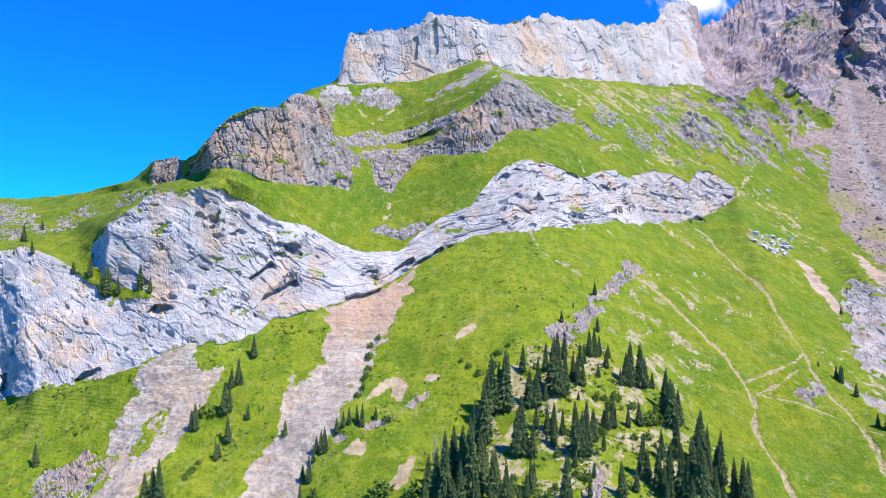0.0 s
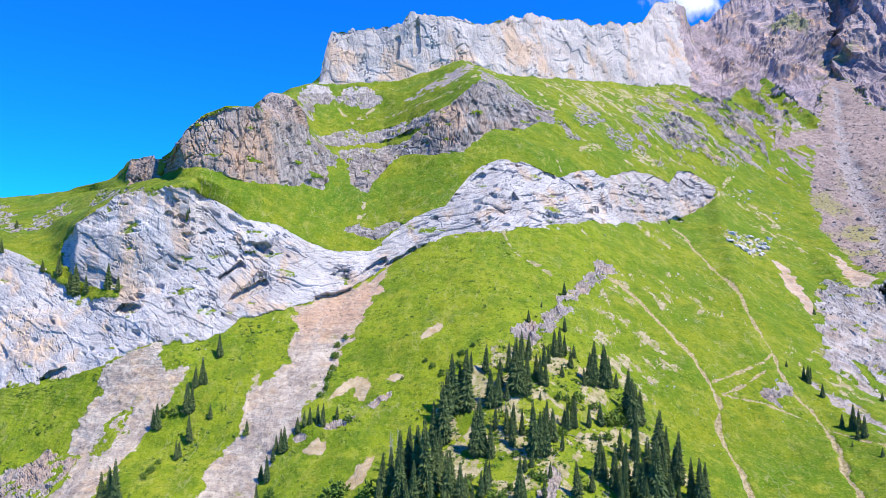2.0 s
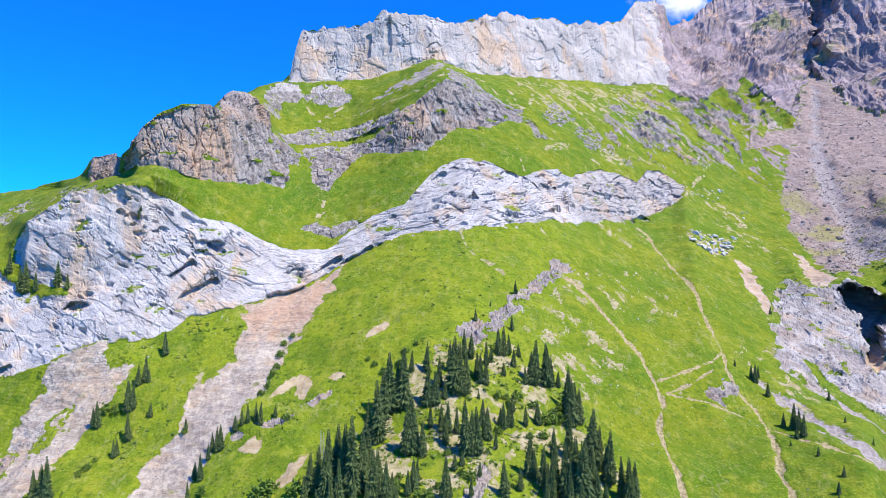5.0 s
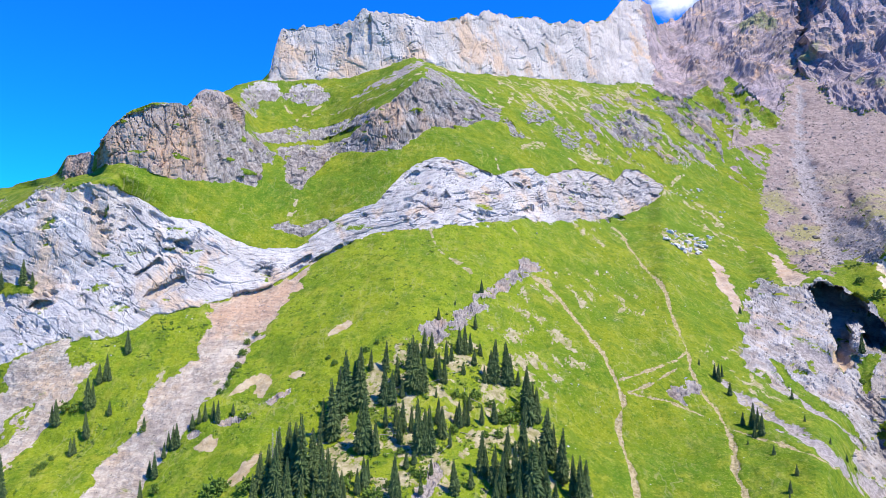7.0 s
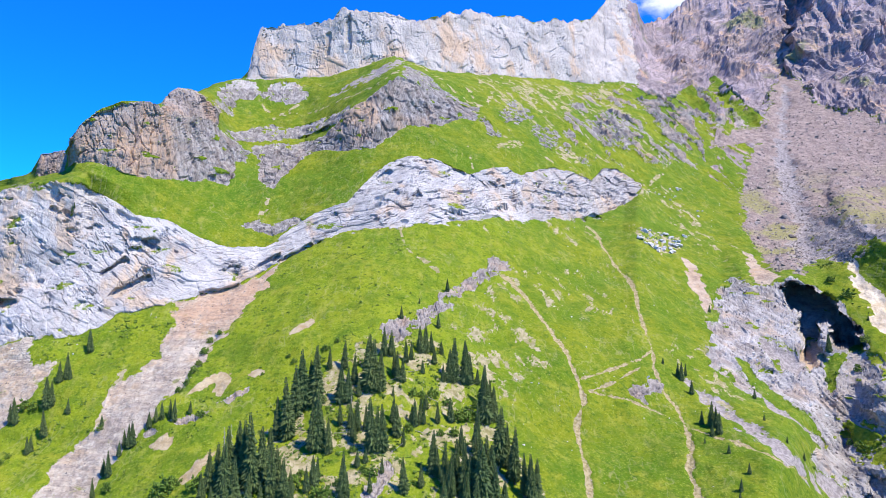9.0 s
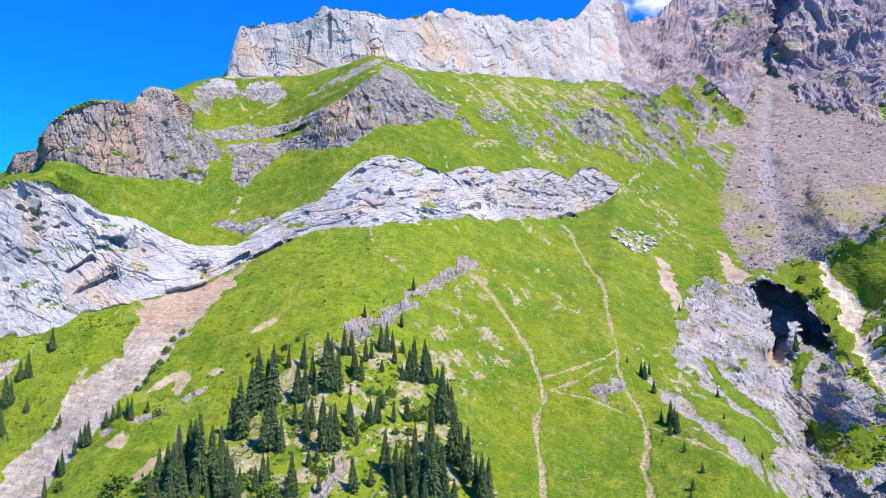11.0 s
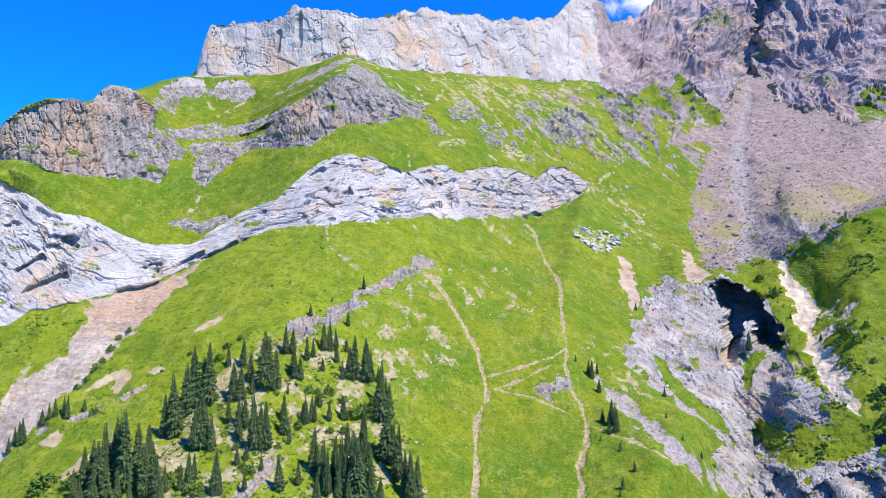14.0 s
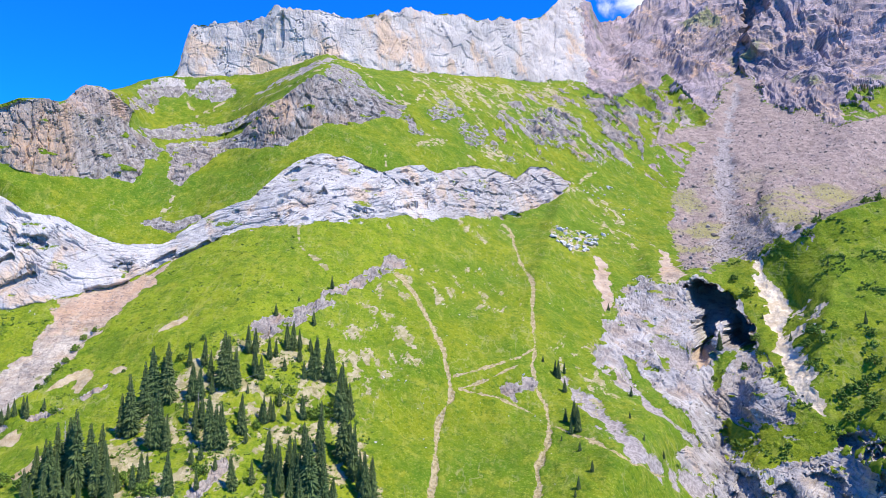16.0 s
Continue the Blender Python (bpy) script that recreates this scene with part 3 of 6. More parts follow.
TRAIL_LINE_1 = (0, 11, 0.95, ((93.9, 1.0), (100.9, -4.2), (108.6, -13.9), (115.5, -25.0), (120.9, -34.6), (123.7, -44.2),
    (125.3, -51.7), (119.8, -59.3), (119.0, -65.7), (118.8, -70.3), (117.4, -75.6), (114.6, -81.7)))
TRAIL_LINE_2 = (0, 11, 0.9, ((164.1, 26.1), (165.0, 16.9), (165.6, 4.3), (170.4, -6.5), (166.9, -18.8), (164.6, -29.9), (164.1,
    -36.2), (161.0, -42.6), (161.5, -50.5), (164.1, -55.6), (162.9, -62.4), (159.9, -66.6), (154.9, -70.8), (154.4, -73.6),
    (150.1, -79.0)))
TRAIL_LINE_3 = (0, 11, 0.42, ((164.1, -36.2), (155.2, -39.7), (139.0, -42.8), (126.2, -44.8)))
TRAIL_LINE_4 = (0, 11, 0.36, ((154.4, -42.0), (140.0, -47.0), (128.4, -49.1), (142.4, -52.6), (154.8, -56.9), (164.7, -60.5),
    (170.6, -62.3), (178.7, -62.9), (184.7, -65.0), (209.0, -78.7)))
TRAIL_LINES = [TRAIL_LINE_1, TRAIL_LINE_2, TRAIL_LINE_3, TRAIL_LINE_4]
PALE_LINE_1 = (0, 11, 1, ((44.5, 22.3), (47.1, 14.8), (50.8, 9.7), (60.7, 2.2), (69.3, -3.6)))
PALE_LINE_2 = (0, 11, 0.6, ((165.0, 16.9), (161.0, 5.9), (162.9, -3.6), (160.9, -16.2), (160.8, -23.7)))
PALE_LINE_3 = (0, 11, 1, ((-30.7, 49.4), (-32.0, 45.6), (-31.7, 32.8), (-36.4, 22.5)))
PALE_LINE_5 = (0, 11, 1.5, ((237.7, 75.4), (226.0, 66.0), (208.7, 54.7)))
PALE_LINE_6 = (8.5, 10.1, 0.9, ((-44.9, 136.8), (-39.2, 137.7), (-21.0, 138.8), (-2.0, 138.5), (12.0, 139.2)))
PALE_LINE_7 = (8, 10.1, 1.0, ((-54.0, 107.7), (-30.9, 110.4), (-13.4, 112.7), (3.5, 116.7), (23.7, 123.7), (37.6, 140.7), (43.1, 165.7), (52.5, 163.1), (66.3, 142.6), (87.2, 124.6), (95.8, 119.7)))
PALE_LINE_8 = (8, 10.1, 0.9, ((-66.1, 122.9), (-59.3, 113.8), (-51.0, 103.7)))
PALE_LINE_9 = (8, 10.1, 0.9, ((-33.4, 132.0), (-38.2, 117.1), (-51.7, 103.7)))
PALE_LINE_10 = (8, 10.1, 1.6, ((86.0, 138.8), (92.6, 125.4), (96.5, 119.7), (101.0, 125.1), (107.6, 144.9)))
PALE_LINE_11 = (4.9, 9, 0.6, ((83.3, 82.4), (85.1, 71.0), (85.8, 62.5)))
PALE_LINE_12 = (8, 10.1, 1.4, ((234.0, 200.1), (222.2, 173.1), (235.1, 173.2), (256.4, 192.9)))
PALE_LINE_13 = (4.5, 9, 0.9, ((268.7, 112.4), (267.8, 102.7), (255.5, 92.4), (247.9, 82.8)))
PALE_LINE_14 = (4.9, 9, 0.8, ((128.7, 85.4), (143.9, 74.2), (157.7, 71.6), (165.5, 66.8)))
PALE_LINE_15 = (4.5, 9, 0.8, ((207.0, 83.3), (219.5, 74.4), (229.3, 65.3)))
PALE_LINE_16 = (4.9, 9, 0.8, ((175.6, 100.6), (184.8, 88.2), (199.3, 77.1)))
PALE_LINE_17 = (5, 9.9, 0.9, ((66.2, 137.3), (78.4, 126.4), (97.9, 105.7), (116.4, 87.2)))
PALE_LINE_18 = (5, 7.9, 0.7, ((-32.3, 35.3), (-32.4, 42.8), (-32.4, 47.5)))
PALE_LINE_19 = (3.5, 6, 0.8, ((218.4, 71.8), (221.6, 61.7), (230.7, 70.3), (241.7, 75.7)))
PALE_LINES = [PALE_LINE_1, PALE_LINE_2, PALE_LINE_3, PALE_LINE_5, PALE_LINE_6, PALE_LINE_7, PALE_LINE_8, PALE_LINE_9, PALE_LINE_10, PALE_LINE_11, PALE_LINE_12, PALE_LINE_13, PALE_LINE_14, PALE_LINE_15, PALE_LINE_16, PALE_LINE_17, PALE_LINE_18, PALE_LINE_19]
CRAG_AREA_1 = (0, 3.1, ((35.3, -27.6), (48.9, -22.0), (60.7, -17.2), (68.5, -10.9), (80.5, -3.6), (93.6, 6.3), (104.4, 2.4),
    (92.1, -3.6), (79.4, -10.0), (72.8, -16.4), (63.3, -20.3), (56.1, -26.5), (46.9, -28.6)))
CRAG_AREA_2 = (0, 11, ((146.6, -50.2), (154.2, -46.9), (162.1, -47.3), (162.5, -50.5), (154.9, -53.2), (148.8, -52.2)))
CRAG_AREA_3 = (5, 9.9, ((181.3, 121.0), (205.7, 137.2), (218.3, 142.7), (232.2, 138.9), (247.2, 134.6), (238.4, 117.1), (227.9, 102.0), (208.7, 95.5), (198.2, 100.2), (189.7, 110.2)))
CRAG_AREA_4 = (7, 9.9, ((-67.1, 86.2), (-57.7, 97.1), (-35.1, 96.4), (-10.5, 102.9), (4.9, 107.2), (8.6, 98.5), (-7.4, 92.2),
    (-24.4, 89.0), (-46.4, 83.6), (-61.9, 79.2)))
CRAG_AREA_5 = (5, 8.5, ((-52.2, 77.0), (-39.6, 81.0), (-23.8, 83.1), (-6.0, 83.6), (-14.9, 72.6), (-24.1, 65.3), (-29.0, 59.3), (-31.2, 51.3), (-32.2, 46.5), (-37.7, 52.6), (-44.1, 62.3)))
CRAG_AREA_6 = (5, 7, ((-40.8, 22.2), (-34.0, 24.5), (-27.7, 22.6), (-14.3, 28.0), (-9.1, 25.9), (-17.0, 19.5), (-32.1, 18.6)))
CRAG_AREA_7 = (8.3, 10.1, ((-80.3, 106.2), (-90.2, 128.2), (-85.5, 141.1), (-74.0, 138.9), (-66.8, 130.0), (-69.3, 122.8), (-77.9, 117.8), (-76.4, 100.7)))
CRAG_AREA_8 = (0, 2, ((-149.8, -84.1), (-151.9, -76.9), (-149.3, -72.7), (-141.8, -69.8), (-123.8, -69.2), (-119.8, -69.6),
    (-122.7, -74.8), (-127.2, -83.1)))
CRAG_AREA_9 = (0, 2, ((42.4, -70.7), (45.8, -65.9), (49.6, -63.1), (51.8, -66.3), (48.7, -69.5), (46.2, -71.4)))
CRAG_AREA_10 = (8.3, 10.1, ((-67.0, 125.9), (-62.4, 138.4), (-52.6, 142.1), (-42.5, 139.4), (-33.4, 132.0), (-30.6, 122.7), (-51.5, 119.6), (-61.2, 120.9)))
CRAG_AREA_11 = (6, 9.6, ((38.5, 152.2), (50.5, 153.0), (61.8, 139.9), (71.9, 130.1), (86.2, 120.5), (81.3, 114.1), (70.5, 110.0), (60.3, 117.1), (49.7, 123.8), (40.8, 127.2)))
CRAG_AREA_12 = (5, 8.9, ((-67.0, 79.8), (-61.8, 79.6), (-53.4, 72.2), (-52.0, 64.4), (-59.1, 64.3), (-63.6, 66.2)))
CRAG_AREA_13 = (4.9, 8.9, ((-68.2, 61.2), (-63.2, 56.5), (-54.4, 51.5), (-55.3, 48.3), (-62.7, 49.9), (-68.0, 52.6)))
CRAG_AREAS = [CRAG_AREA_1, CRAG_AREA_2, CRAG_AREA_3, CRAG_AREA_4, CRAG_AREA_5, CRAG_AREA_6, CRAG_AREA_7, CRAG_AREA_8, CRAG_AREA_9, CRAG_AREA_10, CRAG_AREA_11, CRAG_AREA_12, CRAG_AREA_13]
FIELD_AREA_1 = (2, 4.9, ((186.4, 25.8), (193.4, 29.9), (208.7, 26.2), (231.7, 22.4), (215.8, 11.5), (202.0, 9.5), (190.9,
    17.0)))
FIELD_AREAS = [FIELD_AREA_1]
ROCK_AREA_1 = (5, 9.9, ((108.7, 114.4), (115.0, 124.6), (123.8, 136.8), (129.4, 131.3), (134.8, 125.2), (136.9, 116.6), (124.8, 108.8), (113.3, 109.5)))
ROCK_AREA_2 = (5, 9.9, ((132.5, 107.3), (146.5, 111.3), (154.1, 104.6), (155.0, 95.7), (147.2, 87.9), (138.3, 87.4), (134.0, 95.9)))
ROCK_AREA_3 = (5, 9.9, ((93.6, 106.6), (100.1, 106.3), (105.6, 97.6), (111.1, 95.6), (106.2, 91.6), (98.8, 94.7)))
ROCK_AREA_4 = (5, 8.9, ((-345.3, 50.9), (-320.5, 51.3), (-292.9, 47.0), (-248.2, 31.3), (-223.8, 21.7), (-235.8, 19.9), (-250.4,
    16.3)))
ROCK_AREA_5 = (5, 8.9, ((-228.3, 25.6), (-242.0, 35.8), (-224.7, 34.2), (-207.9, 26.9), (-214.8, 22.2)))
ROCK_AREA_6 = (5, 8.9, ((-234.4, 36.9), (-230.4, 43.2), (-209.0, 37.7), (-197.9, 31.3), (-220.7, 34.4)))
ROCK_AREA_7 = (4.9, 7.9, ((-192.1, 38.7), (-207.5, 51.1), (-169.9, 45.3), (-156.5, 45.2), (-130.4, 38.1), (-142.5, 33.3)))
ROCK_AREAS = [ROCK_AREA_1, ROCK_AREA_2, ROCK_AREA_3, ROCK_AREA_4, ROCK_AREA_5, ROCK_AREA_6, ROCK_AREA_7]
ROCK_LINE_1 = (0, 3, 1, ((-39.5, -59.5), (-29.2, -56.2), (-21.5, -53.7), (-13.1, -49.4), (-7.0, -46.0)))
ROCK_LINES = [ROCK_LINE_1]
RAVINE_AREA_1 = (0, 4.2, ((191.6, -42.8), (198.6, -34.4), (205.0, -29.4), (216.4, -17.0), (233.6, -7.6), (255.0, -3.9), (266.5,
    -1.3), (269.2, -7.3), (276.9, -24.1), (272.3, -36.2), (272.5, -44.1), (270.1, -53.0), (263.0, -63.7), (254.7, -67.8),
    (247.1, -77.2), (269.1, -65.3), (277.0, -67.4), (281.8, -62.2), (293.7, -55.9), (278.8, -90.5), (226.3, -99.2), (227.3,
    -93.2), (214.2, -75.0), (208.4, -65.5), (202.2, -55.4), (200.1, -48.8)))
RAVINE_AREAS = [RAVINE_AREA_1]
GRAVEL_AREA_1 = (0, 4, ((172.7, -45.2), (176.9, -48.6), (183.6, -53.7), (189.5, -58.5), (194.3, -63.5), (208.0, -74.6), (220.9,
    -81.2), (233.0, -85.5), (224.5, -99.4), (225.8, -89.1), (210.7, -80.3), (194.1, -68.7), (185.3, -61.5), (178.1, -54.2),
    (173.8, -50.9)))
GRAVEL_AREA_2 = (0, 4.2, ((222.1, -32.9), (236.8, -33.2), (245.6, -43.3), (244.3, -48.1), (231.1, -48.1), (225.2, -37.6)))
GRAVEL_AREA_3 = (3.05, 10, ((383.3, 127.1), (394.6, 126.6), (356.6, 62.2), (327.0, 32.7), (319.7, 23.1), (304.7, 12.4), (302.3, 9.8), (297.1, 7.9), (285.9, 6.2), (300.9, 18.7), (326.2, 34.8), (345.0, 67.8)))
GRAVEL_AREA_4 = (0, 4, ((262.9, -64.4), (274.2, -61.4), (264.3, -69.0), (252.7, -75.8), (244.3, -81.5), (244.0, -81.1), (253.5,
    -73.0)))
GRAVEL_AREAS = [GRAVEL_AREA_1, GRAVEL_AREA_2, GRAVEL_AREA_3, GRAVEL_AREA_4]
GRAVEL_LINE_1 = (0, 4, 1, ((204.0, -46.3), (209.9, -56.1), (216.8, -61.4), (230.6, -71.7)))
GRAVEL_LINES = [GRAVEL_LINE_1]
WORN_AREA_1 = (0, 4, ((175.4, -33.9), (194.3, -33.9), (203.9, -34.5), (201.5, -49.8), (191.5, -56.8), (183.6, -53.7), (174.4,
    -45.1)))
WORN_AREA_2 = (0, 3, ((68.1, -20.2), (88.2, -26.5), (115.5, -25.0), (115.2, -38.3), (92.0, -47.4), (79.3, -38.8)))
WORN_AREA_3 = (0, 3, ((101.7, 2.7), (159.9, -0.6), (150.1, -22.5), (117.0, -21.8)))
WORN_AREA_4 = (0, 3, ((78.4, -20.9), (92.1, -0.6), (103.3, 2.5), (108.2, -11.6), (94.2, -23.8)))
WORN_AREA_5 = (2, 5.5, ((213.4, 61.9), (246.8, 65.2), (247.7, 31.0), (260.4, 14.4), (242.6, 6.8), (220.9, 35.5)))
WORN_AREA_6 = (8, 10.2, ((85.6, 173.1), (149.0, 169.7), (230.8, 181.5), (236.4, 142.6), (178.8, 128.0), (108.6, 119.0)))
WORN_AREA_7 = (1.8, 3.05, ((130.2, 28.5), (143.0, 28.8), (148.1, 16.9), (149.7, 5.9), (144.1, 7.7), (136.6, 15.6)))
WORN_AREA_8 = (1.8, 3.05, ((151.3, 29.4), (165.1, 31.0), (165.9, 18.4), (158.8, 19.5), (154.8, 22.6)))
WORN_AREA_9 = (1.8, 3.05, ((80.6, 27.2), (92.1, 27.6), (93.4, 19.7), (86.3, 22.3)))
WORN_AREAS = [WORN_AREA_1, WORN_AREA_2, WORN_AREA_3, WORN_AREA_4, WORN_AREA_5, WORN_AREA_6, WORN_AREA_7, WORN_AREA_8, WORN_AREA_9]
BOSS_AREA_1 = (0, 4.2, ((271.5, -38.9), (272.5, -44.1), (270.1, -53.0), (263.6, -62.4), (256.6, -66.5), (254.3, -63.9), (251.6,
    -59.3), (259.7, -48.3)))
BOSS_AREA_2 = (0, 3, ((276.9, -66.9), (278.8, -66.4), (271.8, -74.6), (269.2, -82.3), (262.5, -84.9), (269.5, -76.3)))
BOSS_AREA_3 = (0, 3, ((256.7, -79.1), (260.8, -77.7), (260.6, -82.8), (257.8, -87.9), (246.3, -90.2)))
BOSS_AREAS = [BOSS_AREA_1, BOSS_AREA_2, BOSS_AREA_3]
DEN_AREA_1 = (0, 3, ((238.0, -86.4), (243.5, -82.0), (246.1, -81.3), (244.7, -86.0), (241.8, -91.0), (229.8, -94.9)))
DEN_AREA_2 = (0, 3, ((259.9, -77.7), (267.8, -75.3), (270.1, -75.7), (265.2, -81.9), (260.8, -87.5), (257.7, -85.8)))
DEN_AREA_3 = (0, 3, ((249.5, -81.1), (254.1, -78.5), (253.1, -81.5), (246.7, -87.8), (244.6, -88.1)))
DEN_AREA_4 = (0, 3, ((278.0, -66.4), (280.4, -62.6), (278.7, -66.6), (278.7, -80.1), (270.2, -81.9)))
DEN_AREA_5 = (0, 3, ((241.6, -71.1), (244.9, -70.2), (246.3, -74.3), (242.0, -75.4)))
DEN_AREAS = [DEN_AREA_1, DEN_AREA_2, DEN_AREA_3, DEN_AREA_4, DEN_AREA_5]
GREEN_AREA_1 = (0, 4, ((206.3, -39.8), (211.6, -41.3), (216.7, -52.5), (222.4, -58.5), (232.4, -70.5), (213.8, -63.5), (209.5,
    -54.2)))
GREEN_AREA_2 = (0, 4, ((196.7, -54.3), (209.5, -54.2), (215.5, -61.8), (226.2, -73.3), (213.4, -72.4), (215.2, -78.7), (203.8,
    -75.0), (193.3, -64.8), (193.3, -59.4)))
GREEN_AREA_3 = (0, 4, ((223.5, -36.9), (228.1, -39.0), (233.8, -47.3), (227.8, -48.2)))
GREEN_AREA_4 = (0, 4, ((252.6, -42.3), (261.9, -38.1), (266.0, -38.8), (253.0, -48.9), (246.3, -55.2)))
GREEN_AREA_5 = (0, 4, ((248.2, -64.9), (253.5, -68.9), (248.4, -75.3), (242.6, -73.2)))
GREEN_AREA_6 = (0, 4, ((243.2, -81.5), (255.1, -71.9), (266.3, -67.1), (278.5, -62.7), (272.9, -70.1), (262.1, -73.4), (250.7,
    -78.3)))
GREEN_AREA_7 = (5, 11, ((354.5, 201.0), (371.5, 209.9), (374.4, 185.7), (380.5, 141.2), (366.0, 147.1), (355.2, 170.7)))
GREEN_AREA_8 = (5, 11, ((311.4, 151.4), (324.7, 149.2), (312.2, 92.7), (295.1, 91.7)))
GREEN_AREA_9 = (6, 11, ((510.8, 163.1), (552.8, 191.9), (575.3, 189.0), (545.2, 128.3), (502.9, 113.9), (481.0, 119.0)))
GREEN_AREA_10 = (5, 11, ((365.7, 214.0), (379.8, 215.9), (375.4, 191.8), (382.6, 171.4), (387.8, 148.6), (379.0, 143.1), (369.3, 156.9), (363.0, 170.0), (361.2, 189.8)))
GREEN_AREA_11 = (5, 11, ((310.3, 143.0), (317.1, 132.5), (320.0, 112.0), (315.8, 92.3), (317.9, 73.6), (311.7, 71.2), (305.0, 85.8), (303.5, 107.6)))
GREEN_AREA_12 = (5, 11, ((285.5, 164.3), (307.7, 177.4), (301.4, 160.8), (285.9, 148.5)))
GREEN_AREA_13 = (5, 11, ((330.0, 128.0), (357.8, 159.9), (360.8, 152.6), (337.2, 124.6)))
GREEN_AREAS = [GREEN_AREA_1, GREEN_AREA_2, GREEN_AREA_3, GREEN_AREA_4, GREEN_AREA_5, GREEN_AREA_6, GREEN_AREA_7, GREEN_AREA_8, GREEN_AREA_9, GREEN_AREA_10, GREEN_AREA_11, GREEN_AREA_12, GREEN_AREA_13]
SCAR_AREA_1 = (0.5, 5.1, ((302.9, 10.9), (303.4, 9.7), (299.6, -0.3), (300.7, -7.4), (301.7, -13.3), (299.1, -18.4), (294.4, -23.0), (286.9, -31.7), (282.0, -40.0), (277.9, -47.7), (277.9, -52.5), (279.0, -54.9), (276.4, -58.6), (272.8, -56.8), (272.2, -52.9), (271.5, -47.4), (275.2, -42.0), (281.2, -33.1), (286.0, -23.2), (291.4, -12.1), (294.5, -3.2)))
SCAR_AREAS = [SCAR_AREA_1]
SCREE_AREA_1 = (3.05, 10.2, ((472.1, 236.6), (470.2, 206.8), (458.1, 180.7), (470.7, 159.4), (490.5, 160.3), (484.1, 141.3), (490.1, 121.6), (520, 112), (650, 150), (560, 90), (420, 55), (417.3, 49.2), (357.8, 34.0), (324.7, 23.5), (305.3, 11.2), (295.8, 8.4), (270.3, -1.4), (261.9, -1.7), (272.1, 10.4), (286.4, 31.8), (305.4, 57.4), (323.5, 81.0), (361.5, 119.9), (385.1, 144.8), (408.6, 171.5), (439.8, 209.5)))
SCREE_AREAS = [SCREE_AREA_1]
FAR_AREA_1 = (7, 11, ((274.4, 194.0), (281.4, 185.3), (288.5, 170.5), (308.6, 182.2), (342.4, 202.2), (363.8, 186.1), (385.5,
    176.1), (400.8, 162.3), (441.4, 194.3), (440.5, 173.2), (465.0, 157.5), (493.6, 155.2), (554.4, 157.6), (656.9, 163.1),
    (859.8, 442.0), (278.7, 313.7)))
FAR_AREAS = [FAR_AREA_1]
MIXED_AREA_1 = (5, 10.5, ((190.7, 158.4), (277.4, 198.7), (352.3, 213.2), (390.9, 185.2), (401.0, 158.4), (350.4, 101.1),
    (316.9, 69.4), (295.8, 66.1), (276.7, 90.5), (223.7, 87.0), (174.2, 82.6), (138.7, 92.3)))
MIXED_AREAS = [MIXED_AREA_1]
CAVE_AREA_1 = (2, 4.6, ((256.1, -9.8), (264.7, -4.4), (267.8, -5.7), (273.2, -11.3), (277.5, -15.5), (274.6, -29.4), (270.3,
    -37.3), (266.6, -35.8), (261.3, -36.3), (266.5, -26.5), (264.4, -27.2), (253.0, -40.2), (246.0, -39.5), (248.5, -31.4),
    (255.4, -23.3), (253.0, -18.3)))
CAVE_AREAS = [CAVE_AREA_1]
CUT_LINE_1 = (0, 11, 4, ((253.4, -37.2), (246.9, -48.7), (240.8, -61.8), (237.9, -75.9), (230.0, -89.7), (224.5, -99.4)))
CUT_LINE_2 = (0, 11, 2.5, ((269.7, -39.1), (255.0, -52.7), (246.2, -63.9), (242.1, -72.2)))
CUT_LINE_3 = (0, 11, 2.5, ((-201.6, -40.8), (-191.4, -51.9), (-184.9, -54.3)))
CUT_LINES = [CUT_LINE_1, CUT_LINE_2, CUT_LINE_3]
WOOD_AREA_1 = (0, 3, ((5.8, -62.1), (12.8, -50.2), (23.9, -36.2), (40.1, -28.1), (63.1, -29.2), (79.8, -38.0), (87.0, -52.2),
    (96.2, -64.8), (99.5, -74.2), (93.5, -79.5), (72.2, -77.9), (36.0, -76.3), (0.1, -75.7), (0.1, -68.7)))
STREAM_LINE_1 = (3, 10.5, 2.6, ((454.4, 209.3), (418.3, 162.8), (383.1, 114.8), (361.4, 81.4), (348.2, 58.4), (335.8, 42.2),
    (327.0, 30.7), (317.1, 21.8), (313.9, 17.0)))
STREAM_LINES = [STREAM_LINE_1]
RUST_AREA_1 = (2.9, 5.1, ((-141.1, 22.9), (-132.6, 28.5), (-128.9, 19.1), (-127.6, 0.6), (-124.2, -12.2), (-131.4, -11.2),
    (-135.1, 8.3)))
RUST_AREA_2 = (2.9, 5.1, ((-83.6, 4.7), (-74.4, 6.2), (-68.5, -2.0), (-69.9, -8.5), (-76.6, -12.2), (-85.4, -13.4), (-85.1,
    -5.8)))
RUST_AREA_3 = (2.9, 5.1, ((-195.6, -27.7), (-184.6, -19.8), (-172.9, -16.3), (-160.5, -19.9), (-153.9, -29.3), (-155.2, -38.1),
    (-167.7, -38.2), (-183.7, -36.4)))
RUST_AREA_4 = (2.9, 5.1, ((-138.6, 15.9), (-132.2, 21.5), (-126.9, 10.6), (-126.2, -4.9), (-132.7, -8.8)))
RUST_AREA_5 = (2.9, 5.1, ((99.0, 46.8), (108.3, 49.7), (110.9, 39.2), (99.0, 35.0)))
RUST_AREA_6 = (2.9, 5.1, ((172.5, 48.8), (189.5, 50.2), (195.5, 43.0), (176.7, 38.1)))
RUST_AREA_7 = (2.9, 5.1, ((-135.4, 37.6), (-127.7, 40.4), (-120.4, 33.7), (-127.9, 29.6)))
